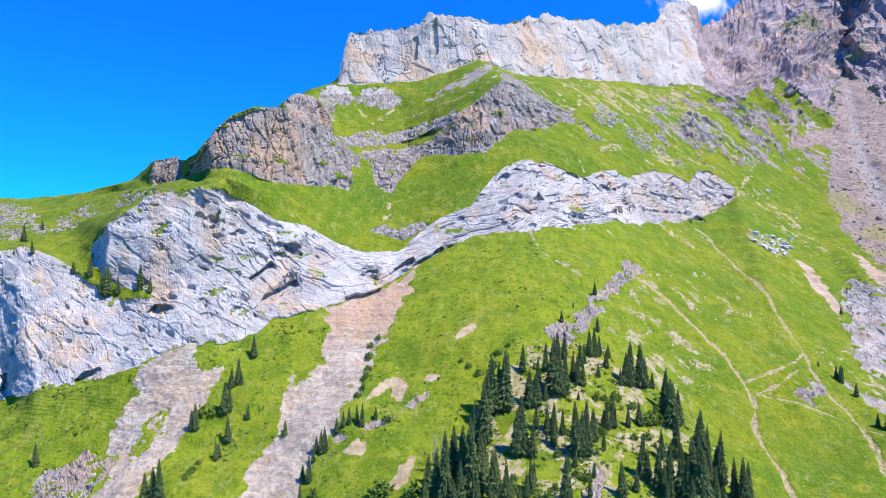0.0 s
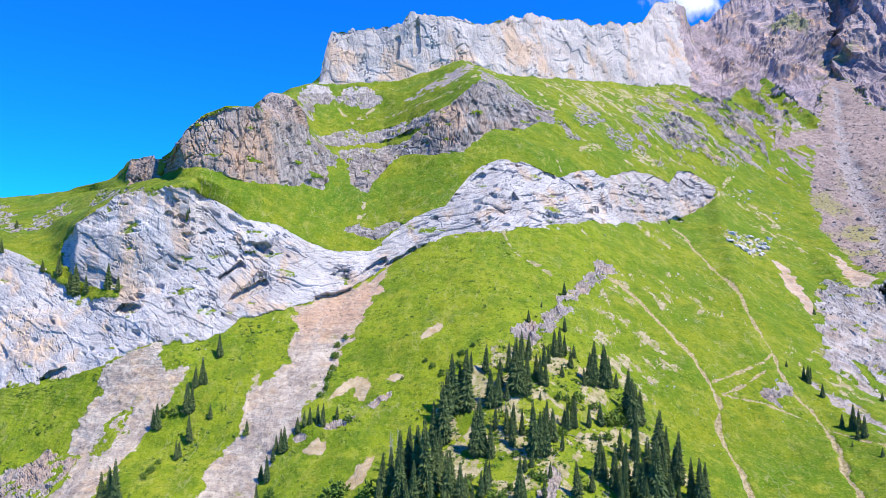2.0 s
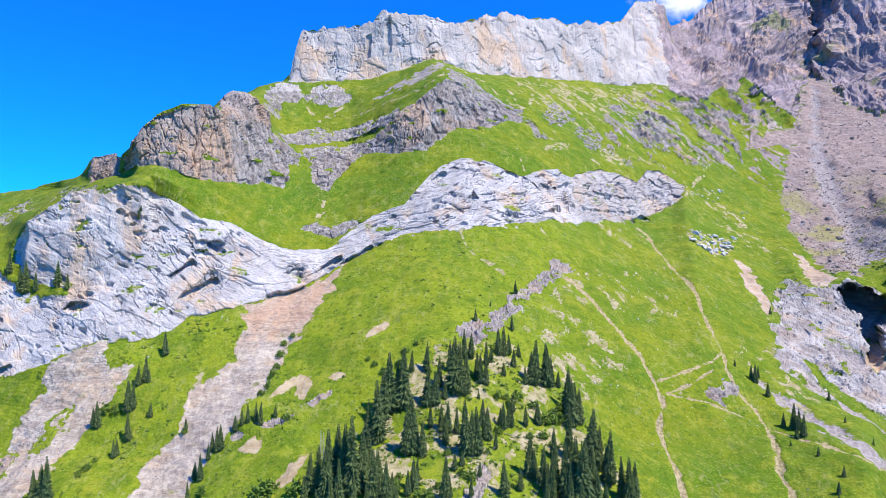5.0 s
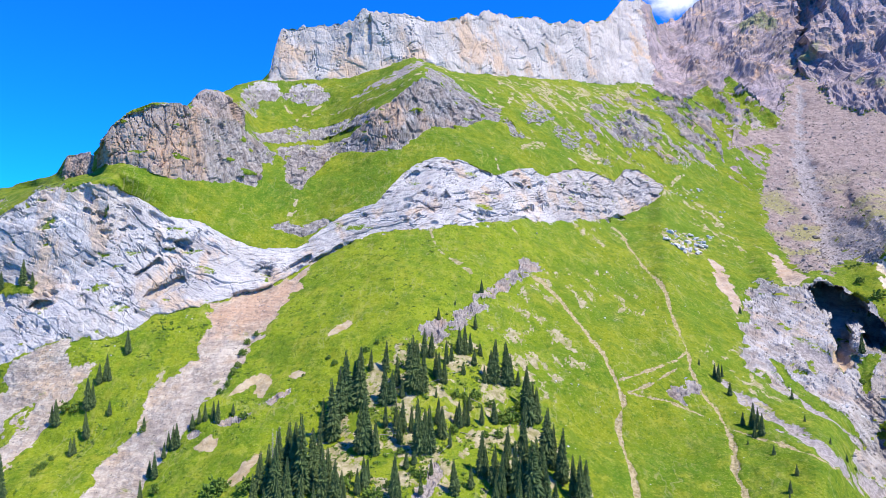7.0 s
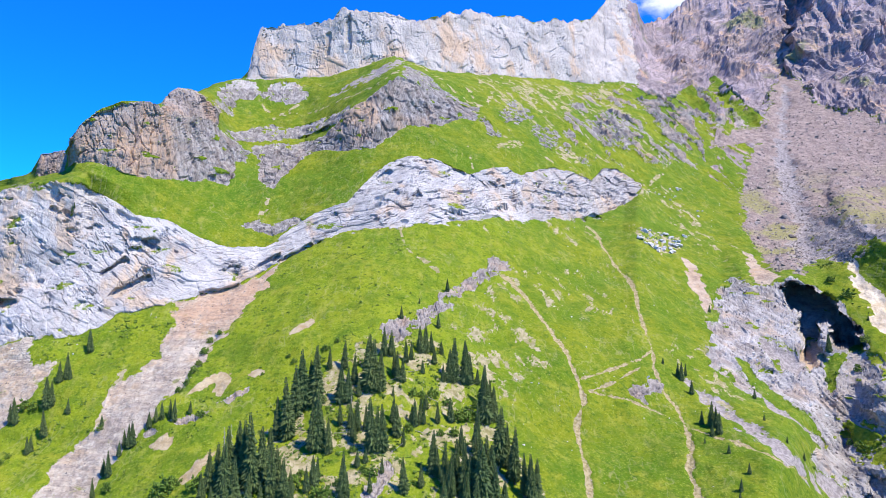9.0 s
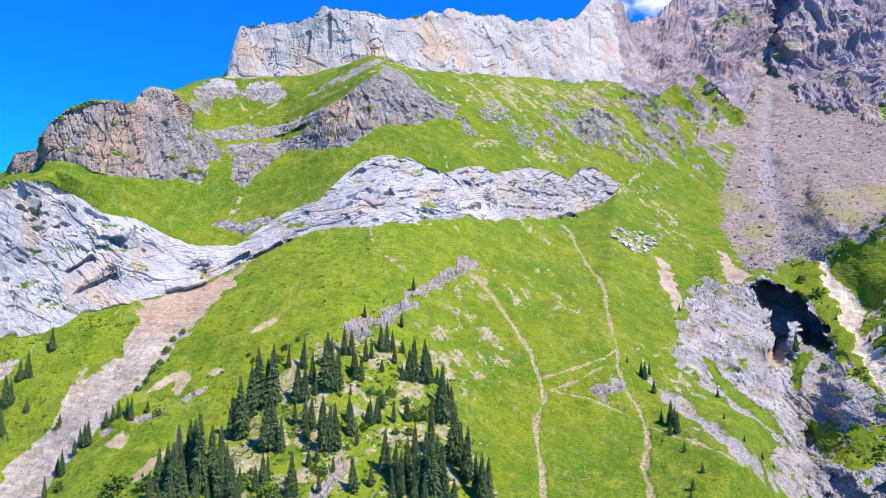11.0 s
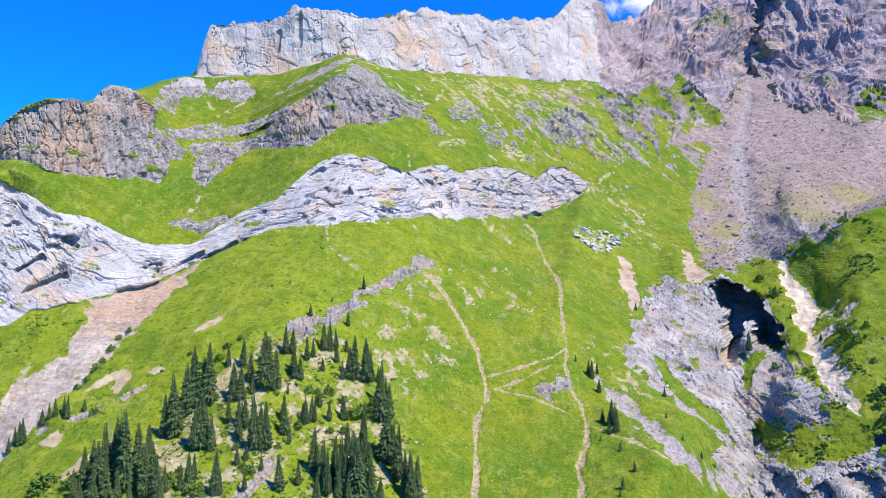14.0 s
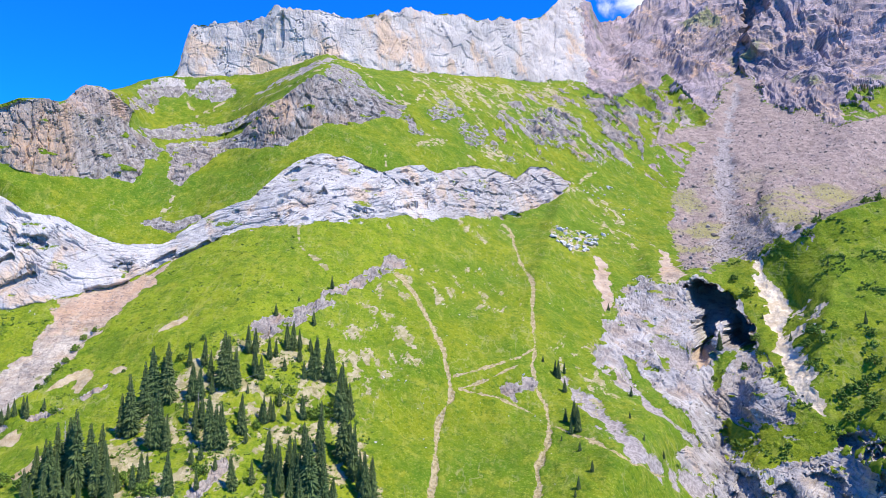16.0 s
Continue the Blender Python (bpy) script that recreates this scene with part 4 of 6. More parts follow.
RUST_AREA_8 = (6.9, 8.1, ((-123.7, 66.1), (-102.8, 75.1), (-80.4, 75.3), (-78.0, 52.5), (-89.2, 46.2), (-114.2, 52.7), (-160.2,
    67.2)))
RUST_AREA_9 = (1.5, 3.05, ((-52.9, -16.0), (-30.2, -7.2), (-16.9, -1.8), (-19.4, -14.7), (-27.8, -25.1), (-43.9, -28.6), (-53.6,
    -24.3)))
RUST_AREA_10 = (7, 11, ((334.2, 233.3), (350.8, 237.9), (340.9, 201.7), (326.2, 189.1), (323.2, 202.9)))
RUST_AREA_11 = (7, 11, ((279.4, 149.2), (295.7, 156.5), (293.6, 137.5), (278.0, 130.7)))
RUST_AREA_12 = (7, 11, ((410.5, 291.8), (436.2, 312.8), (445.0, 295.1), (432.3, 271.4), (406.7, 263.5)))
RUST_AREA_13 = (7, 11, ((398.9, 256.7), (415.4, 248.8), (432.6, 240.4), (415.6, 226.0), (390.1, 231.6)))
RUST_AREA_14 = (7, 11, ((508.8, 304.1), (519.1, 282.8), (515.2, 262.6), (498.0, 250.7)))
RUST_AREA_15 = (7, 11, ((521.1, 279.9), (557.5, 284.6), (577.3, 287.0), (554.1, 275.4), (526.9, 271.0)))
RUST_AREA_16 = (7, 11, ((494.0, 165.7), (509.4, 166.7), (499.1, 142.6), (482.7, 127.2), (484.4, 142.3)))
RUST_AREA_17 = (10, 11, ((385.2, 357.5), (404.3, 355.8), (397.0, 333.4), (377.3, 340.3)))
RUST_AREA_18 = (6.9, 8.1, ((-3.0, 108.0), (22.0, 112.0), (38.0, 95.0), (8.0, 76.0), (0.0, 90.0)))
RUST_AREAS = [RUST_AREA_18, RUST_AREA_1, RUST_AREA_2, RUST_AREA_3, RUST_AREA_4, RUST_AREA_5, RUST_AREA_6, RUST_AREA_7, RUST_AREA_8, RUST_AREA_9, RUST_AREA_10, RUST_AREA_11, RUST_AREA_12, RUST_AREA_13, RUST_AREA_14, RUST_AREA_15, RUST_AREA_16, RUST_AREA_17]
HOLLOW_AREA_1 = (2.5, 5.2, ((-83.1, -13.2), (-81.3, -10.0), (-75.8, -6.6), (-70.0, -2.4), (-68.5, -4.6), (-75.0, -9.2), (-79.2,
    -13.1)))
HOLLOW_AREA_2 = (2.5, 5.2, ((-90.6, -2.6), (-87.1, 0.6), (-81.9, 4.8), (-79.8, 2.9), (-85.0, -0.8), (-88.3, -4.6)))
HOLLOW_AREA_3 = (2.5, 5.2, ((-131.3, -17.3), (-129.2, -14.3), (-121.2, -14.2), (-119.2, -16.2), (-123.2, -18.3)))
HOLLOW_AREA_4 = (2.5, 5.2, ((-41.9, -1.3), (-37.7, 1.6), (-31.4, 0.5), (-32.9, -4.5), (-39.1, -4.5)))
HOLLOW_AREA_5 = (2.5, 5.2, ((-28.5, -1.3), (-22.1, 4.5), (-16.5, 8.1), (-15.5, 6.3), (-21.1, 1.1), (-26.6, -2.8)))
HOLLOW_AREA_6 = (2.5, 5.2, ((-47.2, -11.4), (-38.6, -9.8), (-31.6, -7.3), (-30.3, -8.8), (-37.6, -11.9), (-45.7, -13.3)))
HOLLOW_AREA_7 = (2.5, 5.2, ((-76.8, 13.3), (-73.3, 14.9), (-70.2, 12.3), (-72.2, 9.6)))
HOLLOW_AREA_8 = (2.5, 5.2, ((-198.7, -52.4), (-196.3, -45.9), (-187.1, -53.1), (-181.1, -55.2), (-191.3, -57.1)))
HOLLOW_AREA_9 = (2.5, 5.2, ((-154.5, -45.4), (-150.5, -42.1), (-145.4, -41.1), (-146.3, -43.5), (-151.4, -46.7)))
HOLLOW_AREA_10 = (2.5, 5.2, ((48.1, 41.7), (53.0, 45.4), (55.8, 41.7), (49.8, 39.2)))
HOLLOW_AREA_11 = (2.5, 5.2, ((5.0, 14.7), (-2.0, 13.0), (-11.3, 7.5), (-16.3, 3.4), (-13.6, 1.9), (-5.1, 8.3), (5.1, 12.5)))
HOLLOW_AREA_12 = (2.5, 5.2, ((159.4, 34.3), (169.1, 38.6), (173.6, 36.1), (163.1, 31.3)))
HOLLOW_AREA_13 = (6.5, 9.9, ((-31.0, 86.2), (-18.5, 90.1), (-7.8, 94.2), (-5.4, 90.1), (-16.9, 86.8), (-29.2, 83.9)))
HOLLOW_AREA_14 = (9.9, 11.1, ((-10.4, 200.3), (-7.5, 204.6), (-6.3, 175.2), (-10.0, 172.6)))
HOLLOW_AREA_15 = (9.9, 11.1, ((-25.5, 185.4), (-22.4, 187.7), (-23.5, 168.8), (-25.0, 167.4)))
HOLLOW_AREA_16 = (8, 11.1, ((513.9, 386.2), (537.3, 378.2), (521.4, 321.2), (501.7, 291.5), (486.0, 253.7), (494.3, 295.8),
    (501.2, 332.9)))
HOLLOW_AREAS = [HOLLOW_AREA_1, HOLLOW_AREA_2, HOLLOW_AREA_3, HOLLOW_AREA_4, HOLLOW_AREA_5, HOLLOW_AREA_6, HOLLOW_AREA_7, HOLLOW_AREA_8, HOLLOW_AREA_9, HOLLOW_AREA_10, HOLLOW_AREA_11, HOLLOW_AREA_12, HOLLOW_AREA_13, HOLLOW_AREA_14, HOLLOW_AREA_15, HOLLOW_AREA_16]
WOOD_FLOOR = WOOD_AREA_1
# crests of the far mountain: guide lines, half width, height
RIDGE_LINE_1 = (9, 11, 9.0, 9.0, ((456.5, 335.6), (441.9, 308.9), (414.8, 275.1), (395.6, 251.0), (401.9, 231.4), (426.1, 227.2)))
RIDGE_LINE_2 = (7.5, 10.4, 7.0, 7.0, ((332.5, 238.4), (334.0, 215.2), (326.8, 185.2), (331.7, 165.3)))
RIDGE_LINE_3 = (9, 11, 9.0, 9.0, ((512.0, 312.6), (499.0, 271.2), (486.0, 251.3), (474.9, 239.9)))
RIDGE_LINE_4 = (7, 9.8, 8.0, 6.0, ((370.5, 222.2), (373.5, 186.4), (382.7, 166.8), (386.4, 146.7)))
RIDGE_LINE_5 = (9.4, 11, 6.0, 6.0, ((522.9, 265.1), (547.0, 269.6), (594.7, 286.4), (634.4, 289.1)))
RIDGE_LINE_6 = (8, 11, 9.0, 7.0, ((547.0, 247.6), (535.6, 217.7), (508.9, 186.7), (484.8, 166.3)))
RIDGE_LINE_7 = (9.5, 11, 7.0, 5.0, ((317.6, 286.3), (326.1, 260.0), (330.0, 235.5)))
RIDGE_LINE_8 = (8, 11, 8.0, 6.0, ((579.6, 243.9), (551.9, 211.2), (529.0, 177.2)))
RIDGE_LINE_9 = (7, 9, 6.0, 5.0, ((345.2, 184.0), (345.6, 154.7), (329.3, 130.3)))
RIDGE_LINES = [RIDGE_LINE_1, RIDGE_LINE_2, RIDGE_LINE_3, RIDGE_LINE_4, RIDGE_LINE_5, RIDGE_LINE_6, RIDGE_LINE_7, RIDGE_LINE_8, RIDGE_LINE_9]


FX, FY, FZ, FK = X.reshape(-1), Y.reshape(-1), Z.reshape(-1), KK.reshape(-1)
P0 = np.stack([FX, FY, FZ], -1)
WOB = fbm(P0 / 9.0, 4, 0.6)
FB = BB.reshape(-1)


def shape(one, wob=1.0, soft=0.5, line=False):
    """1 inside an outline (or near a line of some half width), with an uneven edge."""
    k0, k1 = one[0], one[1]
    pts = np.array(one[-1])
    wide = one[2] if line else 0.0
    near = ((FK >= k0) & (FK <= k1) & (FX > pts[:, 0].min() - wide - 4) & (FX < pts[:, 0].max() + wide + 4)
            & (FZ > pts[:, 1].min() - wide - 4) & (FZ < pts[:, 1].max() + wide + 4))
    out = np.zeros(len(FX))
    i = np.where(near)[0]
    if line:
        d = wide - to_line(FX[i], FZ[i], one[-1])
    else:
        d = inside(FX[i], FZ[i], one[-1])
    out[i] = smooth(-soft, soft, d + WOB[i] * wob)
    return out


def shapes(areas, wob=1.0, soft=0.5, line=False):
    return np.maximum.reduce([shape(a, wob, soft, line) for a in areas])


green = shapes(GREEN_AREAS, 1.6, 0.8)
green *= np.where(FK > 5, smooth(-0.55, -0.15, fbm(P0 / np.array([9.0, 20.0, 12.0]) + 27.0, 4, 0.6)), 1.0)
gravel = (1 - smooth(0.645, 0.65, FB) * (1 - smooth(4.96, 5.0, FK))) * np.maximum(shapes(GRAVEL_AREAS, 3.5, 2.2), shapes(GRAVEL_LINES, 1.4, 0.9, True))
ravine = shapes(RAVINE_AREAS, 4.5, 2.0) * (1 - green) * (1 - gravel)
scree = np.maximum(shapes(SCREE_AREAS, 5.0, 3.0), band(5.0, 7.6, 0.645, 0.95).reshape(-1))
scree *= 1 - smooth(0.635, 0.645, FB) * (1 - smooth(4.96, 5.02, FK + 0.03 * WOB))
high = smooth(7.2, 7.6, FK) * smooth(0.40, 0.42, FB)
far = np.maximum.reduce([shapes(FAR_AREAS, 5.0, 1.5), band(9.3, 11, 0.315, 2).reshape(-1), high]) * (1 - green) * (1 - scree)
slide = shapes(SLIDE_AREAS, 2.4, 1.4)
SLIDE_TURF = (0.3, 3, ((-117.3, -56.0), (-109.7, -53.8), (-107.5, -60.1), (-111.8, -66.9), (-117.8, -67.3), (-118.1, -61.4)))
slide *= 1 - shape(SLIDE_TURF, 2.5, 1.5) * smooth(-0.4, 0.1, fbm(P0 / 2.5 + 33.0, 3, 0.6))
CLIFF_TURF_1 = (3, 5, ((-178.4, 3.2), (-171.1, 5.4), (-157.0, -2.5), (-144.5, -7.5), (-132.2, -9.7), (-133.1, -11.5), (-143.0, -11.4), (-158.2, -8.5), (-168.8, -2.6)))
CLIFF_TURF_2 = (3, 5.2, ((-219.1, 16.8), (-200.3, 17.3), (-157.5, 23.5), (-173.0, 18.5), (-175.9, 8.4), (-186.6, 7.7), (-195.4, 9.8)))
# long open seams between the beds of the limestone band
SEAM_LINE_1 = (3, 5, 0.9, ((-116.3, 27.2), (-104.9, 23.2), (-92.1, 16.7), (-79.0, 12.7), (-69.6, 8.9)))
SEAM_LINE_2 = (3, 5, 0.7, ((-109.3, 21.3), (-97.7, 17.5), (-86.0, 10.8), (-75.8, 8.2)))
SEAM_LINE_3 = (3, 5, 0.9, ((31.8, 54.4), (40.0, 60.9), (51.5, 64.8), (65.1, 65.7), (82.4, 58.1), (92.6, 52.6), (105.3, 52.3)))
SEAM_LINE_4 = (3, 5, 0.7, ((17.5, 39.5), (32.7, 41.5), (45.7, 33.0)))
SEAM_LINE_5 = (3, 5, 0.8, ((64.7, 33.6), (87.2, 31.3), (109.7, 40.2), (136.8, 38.5), (163.8, 39.6)))
SEAM_LINE_6 = (3, 5, 0.8, ((39.2, 43.9), (52.0, 40.6), (64.8, 45.2)))
SEAM_LINE_7 = (3, 5, 0.8, ((123.1, 53.9), (143.5, 50.0), (166.2, 49.3), (186.5, 54.3)))
SEAM_LINE_8 = (3, 5, 0.7, ((-109.0, -9.7), (-100.6, -13.0), (-91.4, -15.7)))
SEAM_LINE_9 = (3, 5, 0.8, ((181.9, 70.1), (194.1, 61.9), (205.3, 55.4)))
SEAM_LINES = [SEAM_LINE_1, SEAM_LINE_2, SEAM_LINE_3, SEAM_LINE_4, SEAM_LINE_5, SEAM_LINE_6, SEAM_LINE_7, SEAM_LINE_8, SEAM_LINE_9]
seam_ = shapes(SEAM_LINES, 1.2, 0.7, True) * smooth(-0.35, 0.1, fbm(P0 / 6.0 + 44.0, 3))
bare = shapes(BARE_AREAS[:5], 0.9, 0.7)
red_earth = shapes(BARE_AREAS[5:], 2.6, 1.5)
slide = np.maximum(slide, red_earth)
pale = np.maximum(shapes(PALE_AREAS, 1.2, 0.8) * smooth(-0.35, 0.2, fbm(P0 / 3.0, 3)), shapes(PALE_LINES, 1.1, 0.6, True) * smooth(-0.25, 0.3, fbm(P0 / 5.0, 3)))
trail = np.maximum(shapes(TRAIL_LINES[:2], 0.8, 0.6, True), 0.95 * shapes(TRAIL_LINES[2:], 0.4, 0.4, True))
trail *= 0.86 + 0.14 * smooth(-0.3, 0.3, fbm(P0 / 6.0 + 25.0, 3))
scar = shapes(SCAR_AREAS, 2.2, 0.9)
cave = shapes(CAVE_AREAS, 2.6, 0.7)
den = shapes(DEN_AREAS, 2.5, 0.8)


def swell(areas, most):
    """How far a point lies inside an outline, up to some metres."""
    out = np.zeros(len(FX))
    for one in areas:
        pts = np.array(one[-1])
        i = np.where((FK >= one[0]) & (FK <= one[1]) & (FX > pts[:, 0].min()) & (FX < pts[:, 0].max()) & (FZ > pts[:, 1].min()) & (FZ < pts[:, 1].max()))[0]
        out[i] = np.maximum(out[i], np.clip(inside(FX[i], FZ[i], one[-1]), 0, most))
    return out


rust = shapes(RUST_AREAS, 6.0, 7.0)
rust = np.maximum(rust, 0.4 * red_earth)
hollow_ = shapes(HOLLOW_AREAS, 0.7, 0.7)
stream = shapes(STREAM_LINES, 4.0, 1.5, True)
cut = shapes(CUT_LINES, 1.0, 2.0, True)
broken = smooth(-0.40, 0.05, fbm(P0 / np.array([5.0, 5.0, 4.0]) + 3.0, 5, 0.65))
crops = [shape(a, 2.2, 0.8) * np.maximum(broken, 0.85 * smooth(-0.35, 0.0, WOB)) for a in CRAG_AREAS] + [shape(a, 3.0, 0.8) * broken for a in ROCK_AREAS] + [shape(a, 0.9, 0.5, True) * smooth(-0.3, 0.1, fbm(P0 / 5.0 + 9.0, 3)) for a in ROCK_LINES]

# no turf between the scree and the far mountain's rock
above = (FB > 0.41) & (FK > 6.9) & (green < 0.5)
scree = np.where(above, np.maximum(scree, 1 - far), scree)

crops[2] = shape(CRAG_AREA_3, 5.0, 2.0) * smooth(-0.35, 0.05, fbm(np.stack([FX + 0.4 * FZ, FY, FZ], -1) / np.array([4.0, 6.0, 11.0]) + 53.0, 5, 0.65))

# the great rock bodies, with uneven edges
lab = np.zeros(len(FX), int)
rk = np.zeros(len(FX))
edge = WOB * 0.05


def body(number, k0, k1, b0, b1, wob=1.0):
    m = (smooth(k0 - 0.03, k0 + 0.03, FK + edge * wob) * (1 - smooth(k1 - 0.03, k1 + 0.03, FK + edge * wob))
         * smooth(b0 - 0.003, b0 + 0.003, FB + edge * 0.08) * (1 - smooth(b1 - 0.003, b1 + 0.003, FB + edge * 0.08)))
    lab[m > 0.5] = number
    np.maximum(rk, m, out=rk)


body(1, 3, 5, -2, 0.304)
west_grass = smooth(0.0, 0.012, -0.69 - FB) * smooth(4.0, 4.1, FK) * (1 - smooth(5.0, 5.05, FK))
rk *= 1 - west_grass
body(2, 7, 8, -0.523, -0.285)
body(3, 7, 8, -0.25, 0.066)
body(4, 7, 8, -0.576, -0.523)
body(5, 8, 9, -0.39, -0.312)
body(6, 10, 11, -0.272, 0.302, 0.6)
NAMED = 9
for value, number in ((far, 7), (ravine, 8)):
    lab[value > 0.5] = number
    rk = np.maximum(rk, value)
mouth = np.maximum(cave, den)
rim = np.zeros(len(FX))
near_cave = np.where((FX > 240) & (FX < 284) & (FZ > -46) & (FZ < 2) & (FK > 1.5) & (FK < 5))[0]
rim[near_cave] = smooth(-3.6, -1.6, inside(FX[near_cave], FZ[near_cave], CAVE_AREA_1[-1]) + 1.6 * WOB[near_cave])
lab[rim > 0.5] = 8
rk = np.maximum(rk, rim)
lab[mouth > 0.15] = 8
rk = np.maximum(rk, smooth(0.02, 0.15, mouth))
# ribs of rock and strips of turf, mixed, on the broken ground below the far mountain
rib = fbm(np.stack([(1.3 * FX + FZ) / 17.0, FY / 40.0, (FX - 1.3 * FZ) / 46.0], -1) + 4.0, 6, 0.65)
mixed = shapes(MIXED_AREAS, 6.0, 9.0) * (1 - scree) * (1 - green)
ribs = mixed * smooth(0.05, 0.30, rib + 0.30 * smooth(0.26, 0.42, FB) - 0.06)
lab[(ribs > 0.5) & (rk < 0.5)] = 7
rk = np.maximum(rk, ribs)
for n, m in enumerate(crops):
    lab[(m > 0.5) & (rk < 0.5)] = NAMED + n
    rk = np.maximum(rk, m)
# tufts and ledges of grass on the rocks
tuft = smooth(0.55, 0.8, fbm(P0 / np.array([14.0, 14.0, 5.0]) + 31.0, 4) + 0.25 * WOB) * np.isin(lab, (2, 3, 8, 1))
rk = rk * (1 - np.where(lab == 1, 0.55, 0.85) * tuft)
rk *= 1 - slide
rk *= 1 - shapes([CLIFF_TURF_1, CLIFF_TURF_2], 1.5, 0.8)
rk *= 1 - scar
rock = rk.reshape(NR, NC)
gone = np.clip(rk, 0, 1)
stream = np.maximum(stream, gravel)
soil = shape(BARE_AREA_6, 2.5, 1.2) * smooth(-0.6, 0.1, fbm(P0 / 7.0 + 15.0, 4, 0.6))
scree, slide, bare, pale, trail, scar, stream = [a * (1 - gone * 0.8) for a in (scree, slide, bare, pale, trail, scar, stream)]
# loose stone and thin turf between the rocks of the upper slopes
lean = np.stack([FX + 0.55 * FZ, FY, FZ], -1)
upper = smooth(6.2, 7.0, FK) * smooth(-0.05, 0.1, FB)
lower = smooth(0.02, 0.08, FB) * (1 - smooth(0.40, 0.46, FB)) * (1 - smooth(3.2, 3.6, FK)) * smooth(1.2, 1.9, FK)
thin = smooth(0.1, 0.9, fbm_in(upper, lean / np.array([9.0, 22.0, 26.0]) + 7.0, 5, 0.62)) * upper
thin = np.maximum(thin, smooth(0.2, 1.1, fbm_in(lower, lean / np.array([5.0, 14.0, 18.0]) - 9.0, 5, 0.62)) * 0.8 * lower)
worn = np.maximum(shapes(WORN_AREAS[:6], 6.0, 5.0), shapes(WORN_AREAS[6:], 2.0, 1.5))
worn *= smooth(-0.05, 0.45, fbm_in(worn, lean / np.array([6.0, 14.0, 12.0]) + 21.0, 5, 0.65))
stony = shapes(FIELD_AREAS, 3.0, 2.0) * smooth(-0.2, 0.25, fbm(P0 / 4.0 + 2.0, 4, 0.6))
pale = np.maximum.reduce([pale, 0.6 * thin * (1 - gone) * (1 - scree), 0.7 * worn * (1 - gone), 0.8 * stony])

# dry needles and soil between the spruces
litter = shape(WOOD_FLOOR, 5.0, 3.0)
litter *= smooth(-0.25, 0.25, fbm_in(litter, P0 / 11.0 + 12.0, 5, 0.62))
pale = np.maximum(pale, 0.7 * litter * (1 - gone))

# cave and gorge are cut into the slope
seam_ *= lab == 1
far_hollow = 2.4 * seam_ + hollow_ * np.where(FB > 0.4, 26.0, np.where(FK > 9.8, 3.0, 5.0))
Y += (cave * 38.0 + den * 4.5 + cut * 3.0 * (1 - cave) + far_hollow - 1.5 * swell(BOSS_AREAS, 9.0) - 0.5 * swell(CRAG_AREAS, 3.0)).reshape(NR, NC)
# trails and torrents lie a little in the ground
Z -= (trail * 0.5 + scar * 1.5 + slide * 0.8 + stream * 2.4).reshape(NR, NC)


stream = np.maximum(stream, soil)

# turf has no sharp breaks
for _ in range(10):
    for A in (Y, Z):
        m = A.copy()
        m[1:-1] = 0.5 * A[1:-1] + 0.25 * (A[:-2] + A[2:])
        m[:, 1:-1] = 0.5 * m[:, 1:-1] + 0.25 * (m[:, :-2] + m[:, 2:])
        A += (m - A) * (1 - np.clip(rock * 3, 0, 1))
X = HUB + BB * Y
P = np.stack([X, Y, Z], -1).reshape(-1, 3)


def grid_normals(p):
    g = p.reshape(NR, NC, 3)
    du = np.gradient(g, axis=1)
    dv = np.gradient(g, axis=0)
    n = np.cross(du, dv)
    n /= np.linalg.norm(n, axis=2)[..., None] + 1e-9
    return n.reshape(-1, 3)


N = grid_normals(P)
r = rock.reshape(-1)
# relief: blocks and cracks in the rock, humps in the turf
D = (1 - r) * (fbm(P / 26.0, 3) * 1.3 + fbm(P / 5.0, 3) * 0.28 + fbm(P / 1.7, 2) * 0.10)
step_ = FZ / 1.5 + 0.8 * fbm(P / 12.0, 3)
D += (1 - r) * 0.16 * (smooth(0.0, 0.35, step_ - np.floor(step_)) - (step_ - np.floor(step_))) * smooth(-0.2, 0.5, fbm(P / 30.0 + 5.0, 2)) * (1 - bare) * (1 - trail)
i = np.where(r > 0.02)[0]
q, li = P[i], lab[i]
kind_ = np.select([li == 1, li == 6, li == 8, (li == 7) & ((FK[i] > 9.45) | (FB[i] > 0.40)), li == 7, li >= NAMED], [0, 2, 3, 4, 5, 6], 1)


def per_kind(*values):
    """One value for each kind of rock: band, towers, summit wall, ravine, far mountain, broken ground, outcrops."""
    return np.array(values, float)[kind_]


# the beds: how they lie in each rock, as an angle to the level, about a pivot
qx, qz = q[:, 0], q[:, 2]
lie = np.select([li == 1, li == 8, kind_ == 4, kind_ == 5],
                [-0.50 + 0.90 * smooth(-110, 20, qx), -0.85 + 0.75 * smooth(250, 270, qx), 0.80 - 0.62 * smooth(465, 525, qx), -0.80], 0.0)
dx = qx - np.select([li == 1, li == 8, kind_ == 4, kind_ == 5], [-35.0, 258.0, 500.0, 300.0], 0.0)
dz = qz - np.select([li == 1, li == 8, kind_ == 4, kind_ == 5], [0.0, -50.0, 250.0, 120.0], 0.0)
fold = gnoise(q / 45.0) * per_kind(4.0, 2.0, 2.0, 4.0, 9.0, 5.0, 1.0)
dip = np.stack([dx * np.cos(lie) + dz * np.sin(lie), q[:, 1], dz * np.cos(lie) - dx * np.sin(lie) + fold], -1)
upright = np.isin(kind_, (1, 2, 6))
